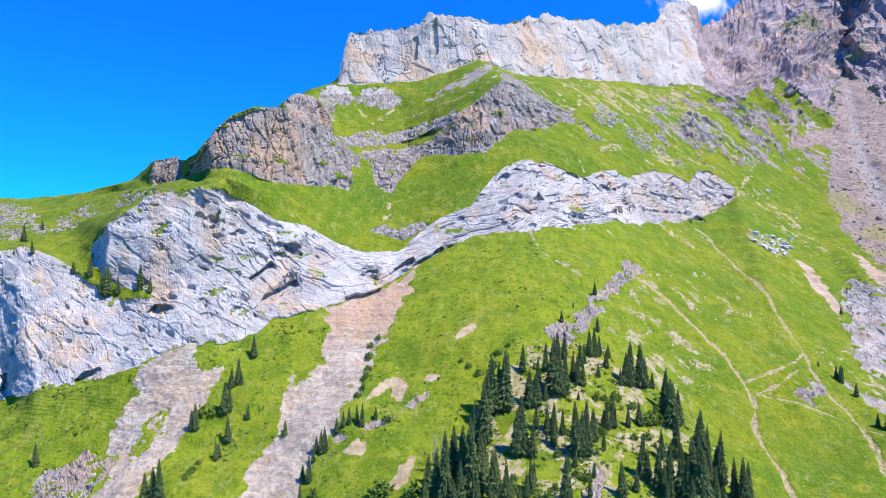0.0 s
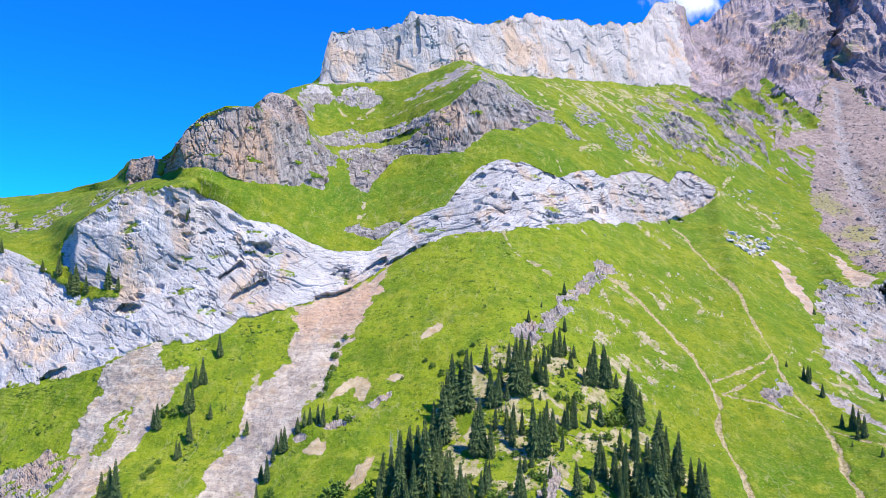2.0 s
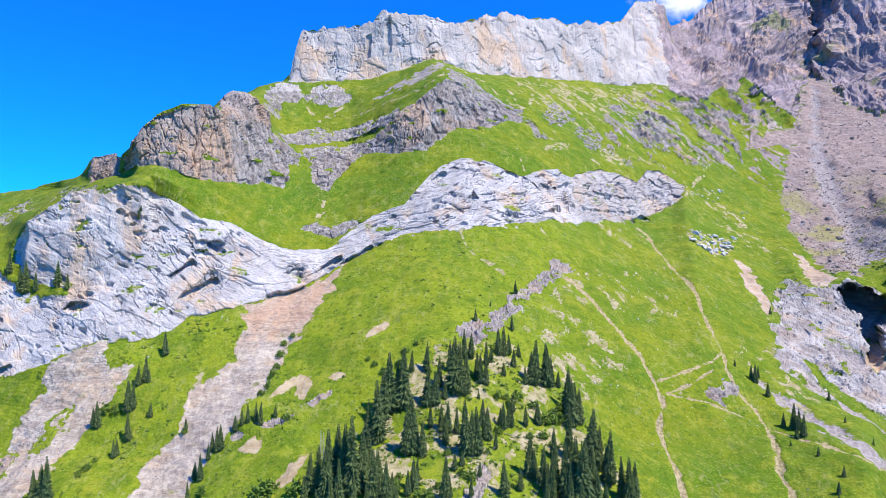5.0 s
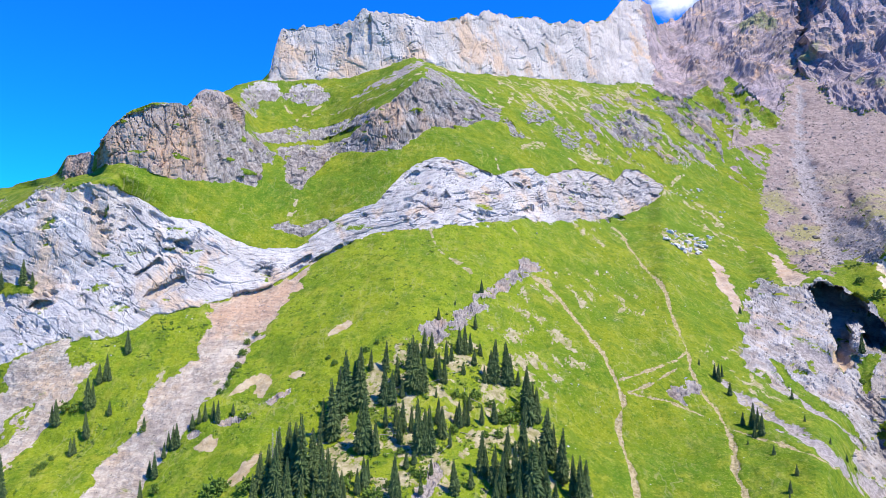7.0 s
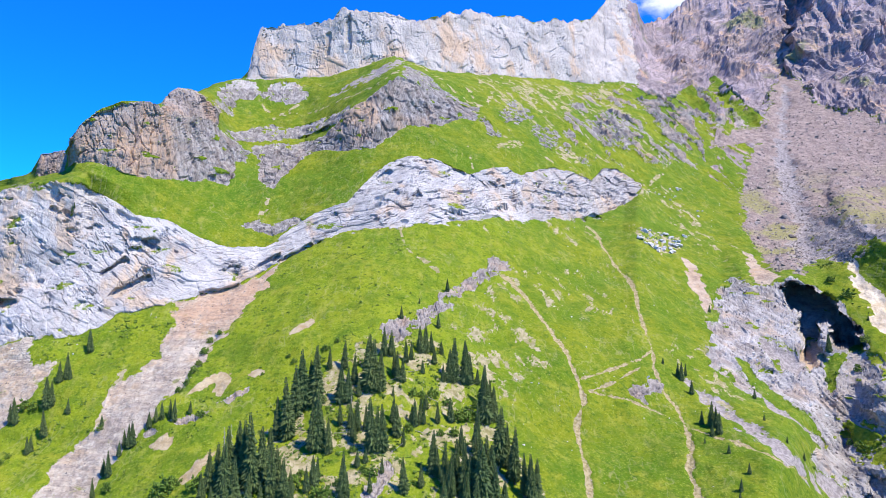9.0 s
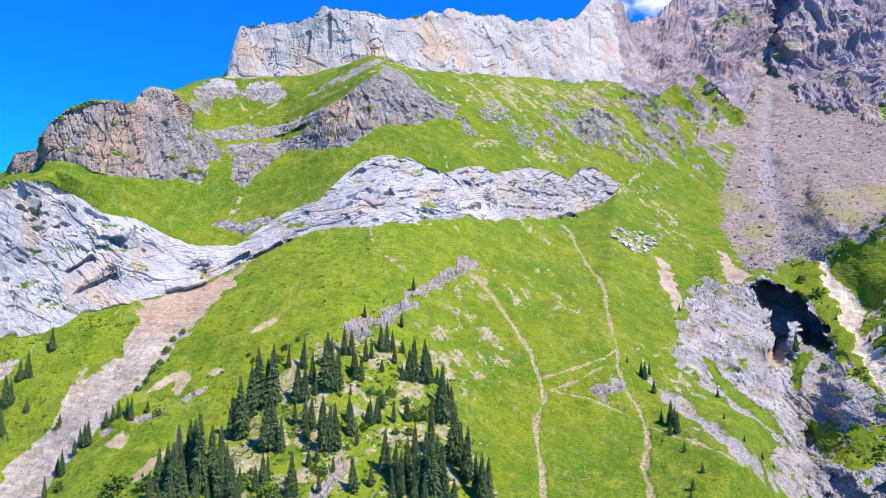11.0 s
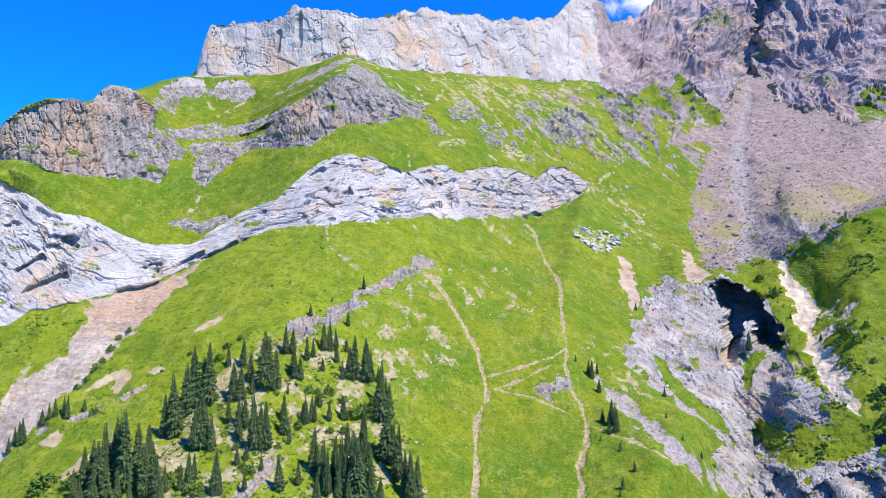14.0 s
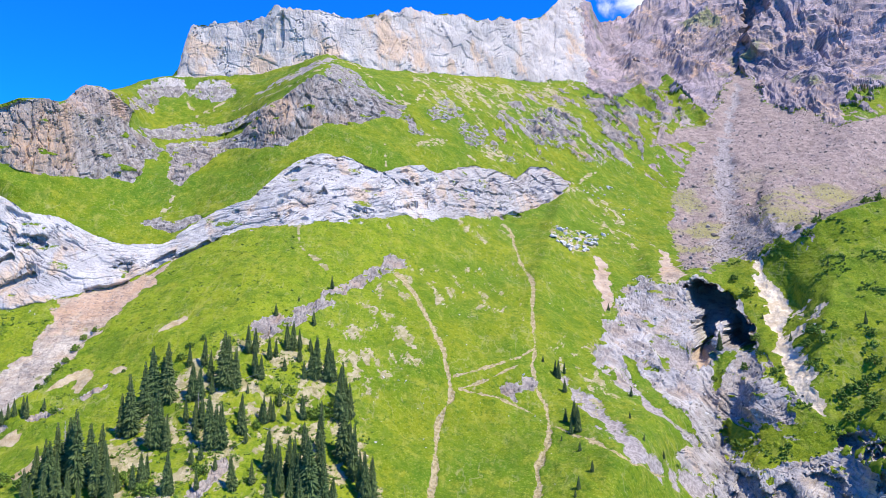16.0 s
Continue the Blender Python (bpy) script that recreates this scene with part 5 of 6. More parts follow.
warp = np.stack([gnoise(q / 7.0), gnoise(q / 7.0 + 40), gnoise(q / 7.0 + 80)], -1) * per_kind(0.7, 1.2, 1.0, 1.0, 2.0, 1.3, 1.0)[:, None]
base_ = np.where(upright[:, None], q + np.stack([0.05 * qz, 0 * qz, 0.10 * qx], -1), dip) + warp


def spaced(*sizes):
    return np.array(sizes, float)[kind_]


# large blocks, parted by joints
d1, d2, who = cells(base_ / spaced((26, 12, 6.5), (7, 7, 22), (15, 15, 26), (17, 10, 5), (36, 20, 10), (18, 10, 5.5), (4.5, 4.5, 11)))
blocks = (who - 0.5) * (per_kind(1.2, 2.2, 1.7, 1.2, 2.2, 2.2, 1.5) + 1.0 * (li == 1) * smooth(-20, 50, qx)) - per_kind(0.25, 1.3, 0.4, 0.5, 0.5, 0.8, 0.7) * (1 - smooth(0.0, 0.08, d2 - d1))
# small blocks
e1, e2, who2 = cells(base_ / spaced((9, 4, 1.8), (2.7, 2.7, 6.5), (4.2, 4.2, 6), (6, 4, 1.7), (11, 7, 3.2), (6, 4, 2.1), (1.9, 1.9, 4.5)))
small = (who2 - 0.5) * (per_kind(0.32, 0.8, 0.45, 0.3, 0.7, 0.9, 0.6) + 0.4 * (li == 1) * smooth(-20, 50, qx)) - per_kind(0.18, 0.45, 0.3, 0.2, 0.25, 0.5, 0.4) * (1 - smooth(0.0, 0.10, e2 - e1))
# ledges: the rock steps back in beds of uneven height
bed = np.where(upright, qz / per_kind(7, 8.5, 15, 7, 7, 7, 4) + 0.9 * gnoise(q / 24.0), dip[:, 2] / per_kind(7.5, 8, 8, 5, 12, 7, 6) + 0.9 * gnoise(q / 13.0))
bed = bed - np.floor(bed)
ledge_ = (smooth(0.0, 0.12, bed) - bed) * per_kind(0.9, 0.8, 1.4, 0.9, 1.6, 1.0, 0.6) * smooth(-0.1, 0.4, gnoise(q / 16.0 + 5))
# hollows and overhangs of the band
hollow = -2.0 * smooth(0.58, 0.78, fbm(dip / np.array([16.0, 9.0, 6.0]) + 60.0, 3)) * (li == 1)
deep = np.where(far > 0.5, 1.0, 0.0) * np.maximum(smooth(9.0, 9.6, FK), smooth(7.5, 8.3, FK) * smooth(0.38, 0.42, FB))
rugged = np.where(kind_ == 4, 0.3 + 0.7 * smooth(-0.1, 0.5, fbm(dip / np.array([70.0, 60.0, 28.0]) + 70.0, 3)), 1.0)
# cracks along and across the beds
crack = (1 - smooth(0.0, 0.07, np.abs(fbm(base_ / spaced((22, 12, 5), (5, 5, 26), (8, 8, 26), (16, 10, 4), (34, 20, 9), (18, 12, 5), (3, 3, 13)) + 11.0, 4, 0.55)))) * smooth(0.0, 0.45, gnoise(q / 15.0 - 8.0))
cross = (1 - smooth(0.0, 0.06, np.abs(fbm(q / 9.0 - 30.0, 4, 0.55)))) * smooth(0.0, 0.5, gnoise(q / 20.0 + 21.0))
D[i] -= r[i] * (crack * per_kind(1.3, 1.6, 1.6, 0.9, 1.6, 1.0, 0.8) + cross * per_kind(0.8, 0.7, 0.8, 0.5, 0.0, 0.4, 0.3))
big = fbm(q / 30.0, 3, 0.5) * per_kind(1.8, 2.0, 1.6, 1.8, 2.5, 1.2, 0.6)
D[i] += r[i] * (big + rugged * (blocks + small + ledge_) * 0.8 + hollow + fbm(q / 2.4, 3, 0.6) * 0.16 - 0.3)
# ribs and gullies: steep ones beside the cleft of the far mountain, slanting ones on its flanks, small ones on the broken ground
f_ = np.where(kind_ == 4)[0]
pf, df = q[f_], dip[f_]
inner = deep[i][f_] * smooth(0.305, 0.36, FB[i][f_]) * (1 - 0.7 * smooth(10.6, 11.0, FK[i][f_]))
slant = fbm(np.stack([df[:, 2] / 30.0 + 0.5 * gnoise(pf / 60.0), pf[:, 1] / 90.0, df[:, 0] / 120.0], -1), 4, 0.55, True) - 0.6
steep = fbm(np.stack([pf[:, 0] / 17.0 + 0.6 * gnoise(pf / 30.0), pf[:, 1] / 60.0, pf[:, 2] / 75.0], -1) + 5.0, 3, 0.5, True) - 0.6
beside = smooth(485, 500, pf[:, 0]) * (1 - smooth(560, 640, pf[:, 0])) * smooth(215, 250, pf[:, 2])
D[i[f_]] += r[i[f_]] * inner * (6.0 * slant * (1 - 0.7 * beside) + 6.0 * steep * beside
                                + (0.4 + 1.3 * rugged[f_]) * (fbm(np.stack([df[:, 2] / 9.0, pf[:, 1] / 40.0, df[:, 0] / 34.0], -1) + 9.0, 4, 0.6, True) - 0.6))
g_ = np.where(kind_ == 5)[0]
D[i[g_]] += r[i[g_]] * (1.0 + 2.6 * np.clip(rib[i[g_]], -0.4, 1.0))
for k0, k1, wide, height, line in RIDGE_LINES:
    near = np.where((FK >= k0) & (FK <= k1) & (FX > min(a for a, _ in line) - 25) & (FX < max(a for a, _ in line) + 25))[0]
    off = to_line(FX[near], FZ[near], line) + 3.5 * WOB[near]
    D[near] += height * np.clip(1 - off / (1.6 * wide), 0, 1) ** 1.3 * smooth(k0, k0 + 0.3, FK[near]) * (1 - smooth(k1 - 0.3, k1, FK[near]))
# the way the rock's grain runs, for its material; turf is streaked down the slope
BEDS = np.stack([FX + FZ * (0.55 - 1.05 * (1 - smooth(-0.10, 0.02, FB))), FY, FZ * 0.3], -1)
BEDS[i] = np.where(upright[:, None], q * np.array([1.0, 1.0, 0.2]), dip * np.array([0.16, 0.5, 1.0]))
# furrows of the slides and the stony scree
D += slide * (fbm(P / np.array([10.0, 10.0, 3.0]), 4, 0.6) * 0.3 + fbm(P / 1.6, 2) * 0.15)
D += scree * (fbm(P / 30.0, 3, 0.5) * 1.2 + fbm(P / 2.0, 2) * 0.22)
D += scar * (fbm(P / np.array([4.0, 4.0, 9.0]), 4, 0.6) * 0.5)
D += pale * fbm(P / 2.2, 3, 0.6) * 0.25 - trail * (0.3 + 0.5 * fbm(P / 1.3, 2))
P = P + N * D[:, None]



def sheet(name, faces, points, attrs, mat, smooth_shade=True):
    """A mesh from some of the grid's quads; attrs: name -> values per point."""
    used, where = np.unique(faces, return_inverse=True)
    where = where.reshape(-1)
    me = bpy.data.meshes.new(name)
    nf = len(faces)
    me.vertices.add(len(used))
    me.vertices.foreach_set("co", points[used].astype(np.float32).ravel())
    me.loops.add(nf * 4)
    me.loops.foreach_set("vertex_index", where.astype(np.int32))
    me.polygons.add(nf)
    me.polygons.foreach_set("loop_start", (np.arange(nf) * 4).astype(np.int32))
    me.polygons.foreach_set("use_smooth", np.full(nf, smooth_shade))
    me.update(calc_edges=True)
    for key, val in attrs.items():
        if val.ndim > 1:
            me.attributes.new(key, 'FLOAT_VECTOR', 'POINT').data.foreach_set("vector", val[used].astype(np.float32).ravel())
        else:
            me.attributes.new(key, 'FLOAT', 'POINT').data.foreach_set("value", val[used].astype(np.float32))
    me.materials.append(mat)
    return new(name, me)


idx = np.arange(NR * NC).reshape(NR, NC)
QUADS = np.stack([idx[:-1, :-1], idx[:-1, 1:], idx[1:, 1:], idx[1:, :-1]], -1).reshape(-1, 4)


# ---------------------------------------------------------------- the mountain's parts
tone = np.select([lab == 7, np.isin(lab, (2, 3, 4, 5)), lab == 8, lab >= NAMED], [1.0, 0.45, 0.30, 0.47], 0.0)
tone = np.where((lab >= NAMED) & (FK > 5.2), np.where(FK > 8.3, np.where(FK > 9.7, 0.22, 0.42), 0.50), tone)
tone = np.where((lab == 7) & (FK < 9.5) & (FB < 0.40) & (swell(FAR_AREAS, 4.0) < 1.0), 0.52, tone)
tone = np.where(lab == 6, -0.5, np.where(lab == 5, 0.62, tone))
# the last term darkens the ravine's east block as shade, since it faces away
tone = np.where((lab == 8), 0.20 + 0.16 * smooth(-0.3, 0.4, WOB) + 0.06 * smooth(0.55, 0.6, FB), tone)
tone = np.where((lab == 1) & (FB > 0.11), 0.20 * smooth(0.11, 0.16, FB), tone)
patchy = smooth(-0.25, 0.35, fbm(P0 / np.array([16.0, 16.0, 24.0]) + 41.0, 3))
grey = np.select([(lab >= NAMED) & (FK > 5), lab >= NAMED, lab == 3, lab == 2], [0.95, 0.35, 0.35 + 0.6 * patchy, 0.75 * np.maximum(smooth(-0.40, -0.34, FB), 0.6 * patchy)], 0.0)
grey = np.where(lab == 8, 0.6, grey)
grey = np.where((lab == 7) & (FK < 9.45) & (FB < 0.40), 0.85 * patchy, grey)
# the turf mask's east hill term (bearing above 0.62) paints brightness for sunlight on that slope
ATTRS = {"rock": r, "tone": tone, "scree": scree, "slide": slide, "bare": bare, "pale": pale, "trail": trail, "scar": scar, "stream": stream, "rust": rust, "grey": grey, "fresh_and_lit": 0.6 * smooth(0.62, 0.66, FB) * (1 - smooth(5.0, 5.1, FK)) + (1 - smooth(2.9, 3.6, FK)) * (0.12 + 0.78 * (1 - smooth(0.06, 0.2, FB))), "moss": 1 - smooth(55, 95, FZ), "beds": BEDS}
qlab = np.where(r > 0.5, lab, 0)[QUADS]
ql = np.max(qlab, axis=1)


def one_piece(mask):
    """Keeps the largest connected piece of a mask over the grid's quads."""
    left = mask.copy()
    best = np.zeros_like(mask)
    while left.any():
        flat = np.flatnonzero(left)
        if len(flat) <= best.sum():
            break
        part_ = np.zeros_like(mask)
        part_.flat[flat[len(flat) // 2]] = True
        count = 0
        while part_.sum() != count:
            count = part_.sum()
            for _ in range(12):
                part_[1:] |= part_[:-1]
                part_[:-1] |= part_[1:]
                part_[:, 1:] |= part_[:, :-1]
                part_[:, :-1] |= part_[:, 1:]
                part_ &= mask
        if count > best.sum():
            best = part_
        left &= ~part_
    return best


qg = ql.reshape(NR - 1, NC - 1)
for number in range(1, ql.max() + 1):
    rows_, cols_ = np.where(qg == number)
    if len(rows_):
        box = (slice(rows_.min(), rows_.max() + 1), slice(cols_.min(), cols_.max() + 1))
        mine = qg[box] == number
        qg[box][mine & ~one_piece(mine)] = 0
ql = qg.reshape(-1)
BODIES = {
    1: ("limestone_cliff", "long band of pale grey limestone with folded slabs above the meadow", "cliff"),
    2: ("rock_tower", "blunt grey and ochre rock tower standing on the upper alp", "cliff"),
    3: ("rock_bluff", "grey jointed rock bluff under the grassy knoll", "cliff"),
    4: ("rock_knob", "small weathered rock knob on the grassy ridge", "rock"),
    5: ("rock_dome", "brown rounded rock dome behind the tower", "rock"),
    6: ("summit_wall", "white limestone summit wall with upright joints and ochre stains", "cliff"),
    7: ("mountain_flank", "brown violet mountain flank with gullies and broken ribs", "mountain"),
    8: ("ravine_cliff", "grey slabs and broken rock walls of the ravine", "cliff"),
}
ground = tagged(sheet("ground", QUADS[ql == 0], P, ATTRS, mountain, True),
                "steep green alpine meadow with trails, slides and scree", "ground", kind="structure")
for number in range(1, ql.max() + 1):
    pick = QUADS[ql == number]
    if len(pick) < 12:
        continue
    name, label, cat = BODIES.get(number, ("rock_outcrop", "grey weathered rock outcrop in the steep turf", "rock"))
    tagged(sheet(name, pick, P, ATTRS, mountain, False), label, cat, kind="structure" if number < NAMED else "")


# ---------------------------------------------------------------- plants
def ground_at(x, y):
    """Height of the ground at a place: the loft's column through it, between its two nearest rows."""
    j = int(round(((x - HUB) / y - B0) / (B1 - B0) * (NC - 1)))
    j = min(max(j, 0), NC - 1)
    col = P.reshape(NR, NC, 3)[:, j]
    n = int(np.argmin(np.abs(col[:, 1] - y)))
    return float(col[n, 2])


def mesh_of(name, verts, faces, mat):
    me = bpy.data.meshes.new(name)
    me.from_pydata(verts, [], faces)
    me.materials.append(mat)
    me.update()
    return me


def needle_material(name, dark, light):
    m = Nodes(name)
    inf = m.t.nodes.new("ShaderNodeObjectInfo").outputs["Random"]
    isl = m.t.nodes.new("ShaderNodeNewGeometry").outputs["Random Per Island"]
    c = m.mix(isl, dark, light)
    c = m.mix(m.math('MULTIPLY', inf, 0.5), c, (light[0] * 1.35, light[1] * 1.1, light[2]))
    c = m.mix(m.ramp(m.noise(0.5, 3, 0.6), 0.4, 0.7, 0, 0.5), c, dark)
    return m.finish(c, 0.75, None, 0.25)


def bark_material():
    m = Nodes("bark")
    c = m.mix(m.ramp(m.noise(0.4, 4, 0.6, m.stretch((1, 1, 0.2))), 0.35, 0.65), (0.10, 0.07, 0.05), (0.24, 0.19, 0.15))
    return m.finish(c, 0.9, m.bump(m.noise(0.15, 3), 0.05), 0.2)


needles = needle_material("spruce_needles", (0.036, 0.070, 0.026), (0.105, 0.155, 0.046))
leaves = needle_material("shrub_leaves", (0.050, 0.100, 0.014), (0.14, 0.225, 0.028))
bark = bark_material()
deadwood = Nodes("dead_wood")
deadwood = deadwood.finish(deadwood.mix(deadwood.noise(0.3), (0.22, 0.20, 0.18), (0.42, 0.39, 0.36)), 0.85)


def clump(verts, faces, base, tip, wide, thick, rnd):
    """A drooping spray: a flat spindle of eight faces from base to tip."""
    b, t = Vector(base), Vector(tip)
    ax = (t - b)
    side = ax.cross(Vector((0, 0, 1)))
    side = side.normalized() if side.length > 1e-6 else Vector((1, 0, 0))
    up = side.cross(ax).normalized()
    mid = b + ax * rnd.uniform(0.35, 0.6)
    n = len(verts)
    verts += [b, mid + side * wide, mid + up * thick, mid - side * wide, mid - up * thick * 1.6, t]
    faces += [(n, n + 1, n + 2), (n, n + 2, n + 3), (n, n + 3, n + 4), (n, n + 4, n + 1),
              (n + 5, n + 2, n + 1), (n + 5, n + 3, n + 2), (n + 5, n + 4, n + 3), (n + 5, n + 1, n + 4)]


def spruce_meshes(seed, slim, bare_low, gaps):
    """Trunk and crown of a spruce one metre high."""
    rnd = random.Random(seed)
    tv, tf = [], []
    rings = 7
    for k in range(rings):
        z = k / (rings - 1) * 0.97
        rad = 0.017 * (1 - z) + 0.0015
        for a in range(6):
            tv.append((rad * math.cos(a * math.pi / 3), rad * math.sin(a * math.pi / 3), z - 0.03))
    for k in range(rings - 1):
        for a in range(6):
            tf.append((k * 6 + a, k * 6 + (a + 1) % 6, k * 6 + 6 + (a + 1) % 6, k * 6 + 6 + a))
    cv, cf = [], []
    z = bare_low
    while z < 0.985:
        u = (z - bare_low) / (1 - bare_low)
        reach = slim * (1 - u) ** 0.82 * (0.55 + 0.45 * min(1, u / 0.12)) + 0.008
        count = max(4, int(5 + 6 * (1 - u)))
        turn = rnd.uniform(0, 6.28)
        for a in range(count):
            if rnd.random() < gaps:
                continue
            ang = turn + a * 6.283 / count + rnd.uniform(-0.25, 0.25)
            far_ = reach * rnd.uniform(0.60, 1.18)
            drop = far_ * rnd.uniform(0.15, 0.75) - 0.02 * u
            ca_, sa_ = math.cos(ang), math.sin(ang)
            lift = rnd.uniform(-0.014, 0.014)
            root = (0.006 * ca_, 0.006 * sa_, z + lift)
            tip = (far_ * ca_, far_ * sa_, z + lift - drop)
            clump(cv, cf, root, tip, far_ * rnd.uniform(0.12, 0.20), 0.010 + 0.02 * (1 - u), rnd)
            if far_ > 0.05:
                for s in (-1, 1):
                    an = ang + s * rnd.uniform(0.35, 0.6)
                    f2 = far_ * rnd.uniform(0.6, 0.85)
                    r0 = (0.3 * far_ * ca_, 0.3 * far_ * sa_, z - 0.3 * drop)
                    clump(cv, cf, r0, (f2 * math.cos(an), f2 * math.sin(an), z - drop * rnd.uniform(0.7, 1.2)),
                          far_ * 0.12, 0.012, rnd)
        z += 0.016 * rnd.uniform(0.8, 1.25) * (1.15 - 0.45 * u)
    return (mesh_of("trunk", tv, tf, bark), mesh_of("crown", [tuple(v) for v in cv], cf, needles))


def spruce(seed, slim, bare_low, gaps, label):
    thing = new("spruce_tree")
    tagged(thing, label, "tree", "spruces on the slope")
    trunk, crown = spruce_meshes(seed, slim, bare_low, gaps)
    for name, me in (("trunk", trunk), ("crown", crown)):
        ob = new(name, me)
        ob.parent = thing
    return thing


def shrub(seed):
    rnd = random.Random(seed)
    cv, cf, tv, tf = [], [], [], []
    for n in range(90):
        ang, el = rnd.uniform(0, 6.283), rnd.uniform(-0.1, 1.4)
        rad = rnd.uniform(0.35, 0.62) * (1 + 0.25 * math.sin(3 * ang + seed))
        c = Vector((rad * math.cos(ang) * math.cos(el), rad * math.sin(ang) * math.cos(el), 0.05 + 0.85 * rad * 1.35 * max(0.0, math.sin(el))))
        d = Vector((rnd.gauss(0, 1), rnd.gauss(0, 1), rnd.gauss(0.4, 0.7))).normalized() * rnd.uniform(0.14, 0.26)
        clump(cv, cf, c - d * 0.5, c + d, 0.09, 0.07, rnd)
    for n in range(4):
        a = n * 1.57 + 0.4
        k = len(tv)
        tv += [(0.03, 0, -0.1), (-0.02, 0.03, -0.1), (-0.02, -0.03, -0.1), (0.3 * math.cos(a), 0.3 * math.sin(a), 0.55)]
        tf += [(k, k + 1, k + 3), (k + 1, k + 2, k + 3), (k + 2, k, k + 3)]
    thing = new("shrub")
    tagged(thing, "low dense green shrub growing in the meadow turf", "shrub", "shrubs on the slope")
    for name, me in (("stems", mesh_of("stems", tv, tf, bark)), ("foliage", mesh_of("foliage", [tuple(v) for v in cv], cf, leaves))):
        ob = new(name, me)
        ob.parent = thing
    return thing


WOOD_WEST = [
    (10.2, 240.6, 15.4), (13.8, 240.1, 22.1), (14.7, 248.1, 19.4), (17.1, 250.8, 22.2), (21.7, 251.2, 22.3), (19.8, 252.1,
    16.6), (24.0, 266.2, 8.7), (29.7, 266.1, 11.4), (30.6, 251.6, 14.0), (33.2, 251.3, 12.4), (34.6, 258.6, 12.3), (40.4,
    256.5, 21.1), (41.8, 256.6, 20.0), (38.5, 266.1, 12.0), (44.4, 257.0, 15.8), (44.5, 273.4, 11.7), (47.2, 274.1, 10.4),
    (25.2, 232.7, 20.6), (23.7, 231.8, 16.7), (26.7, 233.7, 15.4), (29.3, 231.6, 12.5), (27.1, 217.7, 10.4), (27.8, 219.5,
    9.0), (25.3, 215.4, 8.5)]
WOOD_TOP = [
    (50.4, 263.0, 11.9), (49.2, 265.6, 10.5), (52.3, 263.3, 9.5), (53.2, 272.6, 9.8), (55.1, 274.7, 7.7), (58.6, 280.1,
    11.0), (60.6, 280.9, 12.5), (63.0, 282.5, 8.8), (64.2, 276.1, 7.7), (59.8, 270.0, 5.3), (67.1, 284.5, 5.6), (71.8,
    270.3, 17.8), (70.2, 269.5, 12.8), (67.9, 267.7, 7.5), (76.9, 271.7, 17.0), (78.5, 271.7, 12.5), (81.3, 272.4, 6.3),
    (83.1, 262.4, 16.8), (85.0, 258.8, 14.4), (83.7, 257.1, 17.7), (86.8, 258.1, 13.1), (37.1, 236.9, 11.3), (35.6, 241.3,
    9.5), (37.7, 241.1, 11.5), (31.7, 242.3, 9.5)]
WOOD_EAST = [
    (87.2, 238.6, 19.6), (89.8, 238.1, 15.6), (91.7, 231.5, 19.0), (90.9, 233.4, 13.0), (96.6, 224.9, 16.2), (94.7, 227.3,
    14.2), (98.4, 226.1, 14.1), (64.4, 226.7, 14.5), (66.0, 225.8, 10.8), (68.1, 222.5, 14.2), (69.6, 220.8, 10.5), (71.7,
    223.4, 15.8), (74.6, 219.4, 18.7), (76.4, 217.9, 15.7), (78.5, 220.5, 21.0), (80.0, 216.8, 21.7), (81.6, 223.5, 19.1),
    (82.8, 219.6, 18.8), (79.3, 238.9, 18.4), (74.1, 237.8, 10.9), (70.2, 218.3, 15.4), (84.3, 216.5, 15.3), (87.0, 218.0,
    10.0), (74.7, 211.2, 14.9), (77.9, 209.9, 14.8), (67.8, 213.0, 11.5)]
WOOD_MIDDLE = [
    (43.9, 231.6, 18.3), (45.6, 231.9, 14.9), (47.5, 232.3, 16.4), (40.8, 241.5, 9.5), (50.0, 246.1, 9.7), (51.5, 241.4,
    11.5), (57.7, 247.3, 10.2), (59.5, 248.4, 9.4), (60.9, 248.3, 8.2), (56.6, 247.9, 6.9), (61.6, 254.1, 5.8), (65.9,
    249.5, 7.8), (70.6, 252.1, 9.1), (54.1, 236.8, 7.4), (55.5, 217.4, 11.8), (60.8, 220.6, 8.0), (36.7, 213.0, 14.7),
    (38.2, 213.0, 8.4), (48.0, 224.1, 5.2), (45.0, 215.8, 6.7), (42.3, 226.8, 5.2), (36.9, 253.8, 7.9), (39.9, 224.9, 5.5),
    (49.2, 256.2, 3.8)]
WOOD_FOOT = [
    (8.3, 215.7, 25.9), (5.7, 218.4, 21.2), (10.7, 218.6, 19.4), (2.6, 220.9, 19.6), (0.3, 219.0, 19.4), (-2.5, 216.5,
    15.6), (-5.4, 216.9, 13.5), (-0.2, 214.0, 17.2), (4.6, 209.7, 16.9), (12.3, 222.6, 16.1), (16.1, 218.0, 14.0), (18.7,
    213.0, 13.6), (15.2, 213.4, 17.2), (20.4, 215.4, 8.5), (-6.2, 212.5, 10.1), (9.4, 207.1, 13.3), (13.4, 206.4, 11.5),
    (-1.3, 207.3, 9.9), (3.0, 206.8, 13.6), (22.1, 207.3, 10.2)]
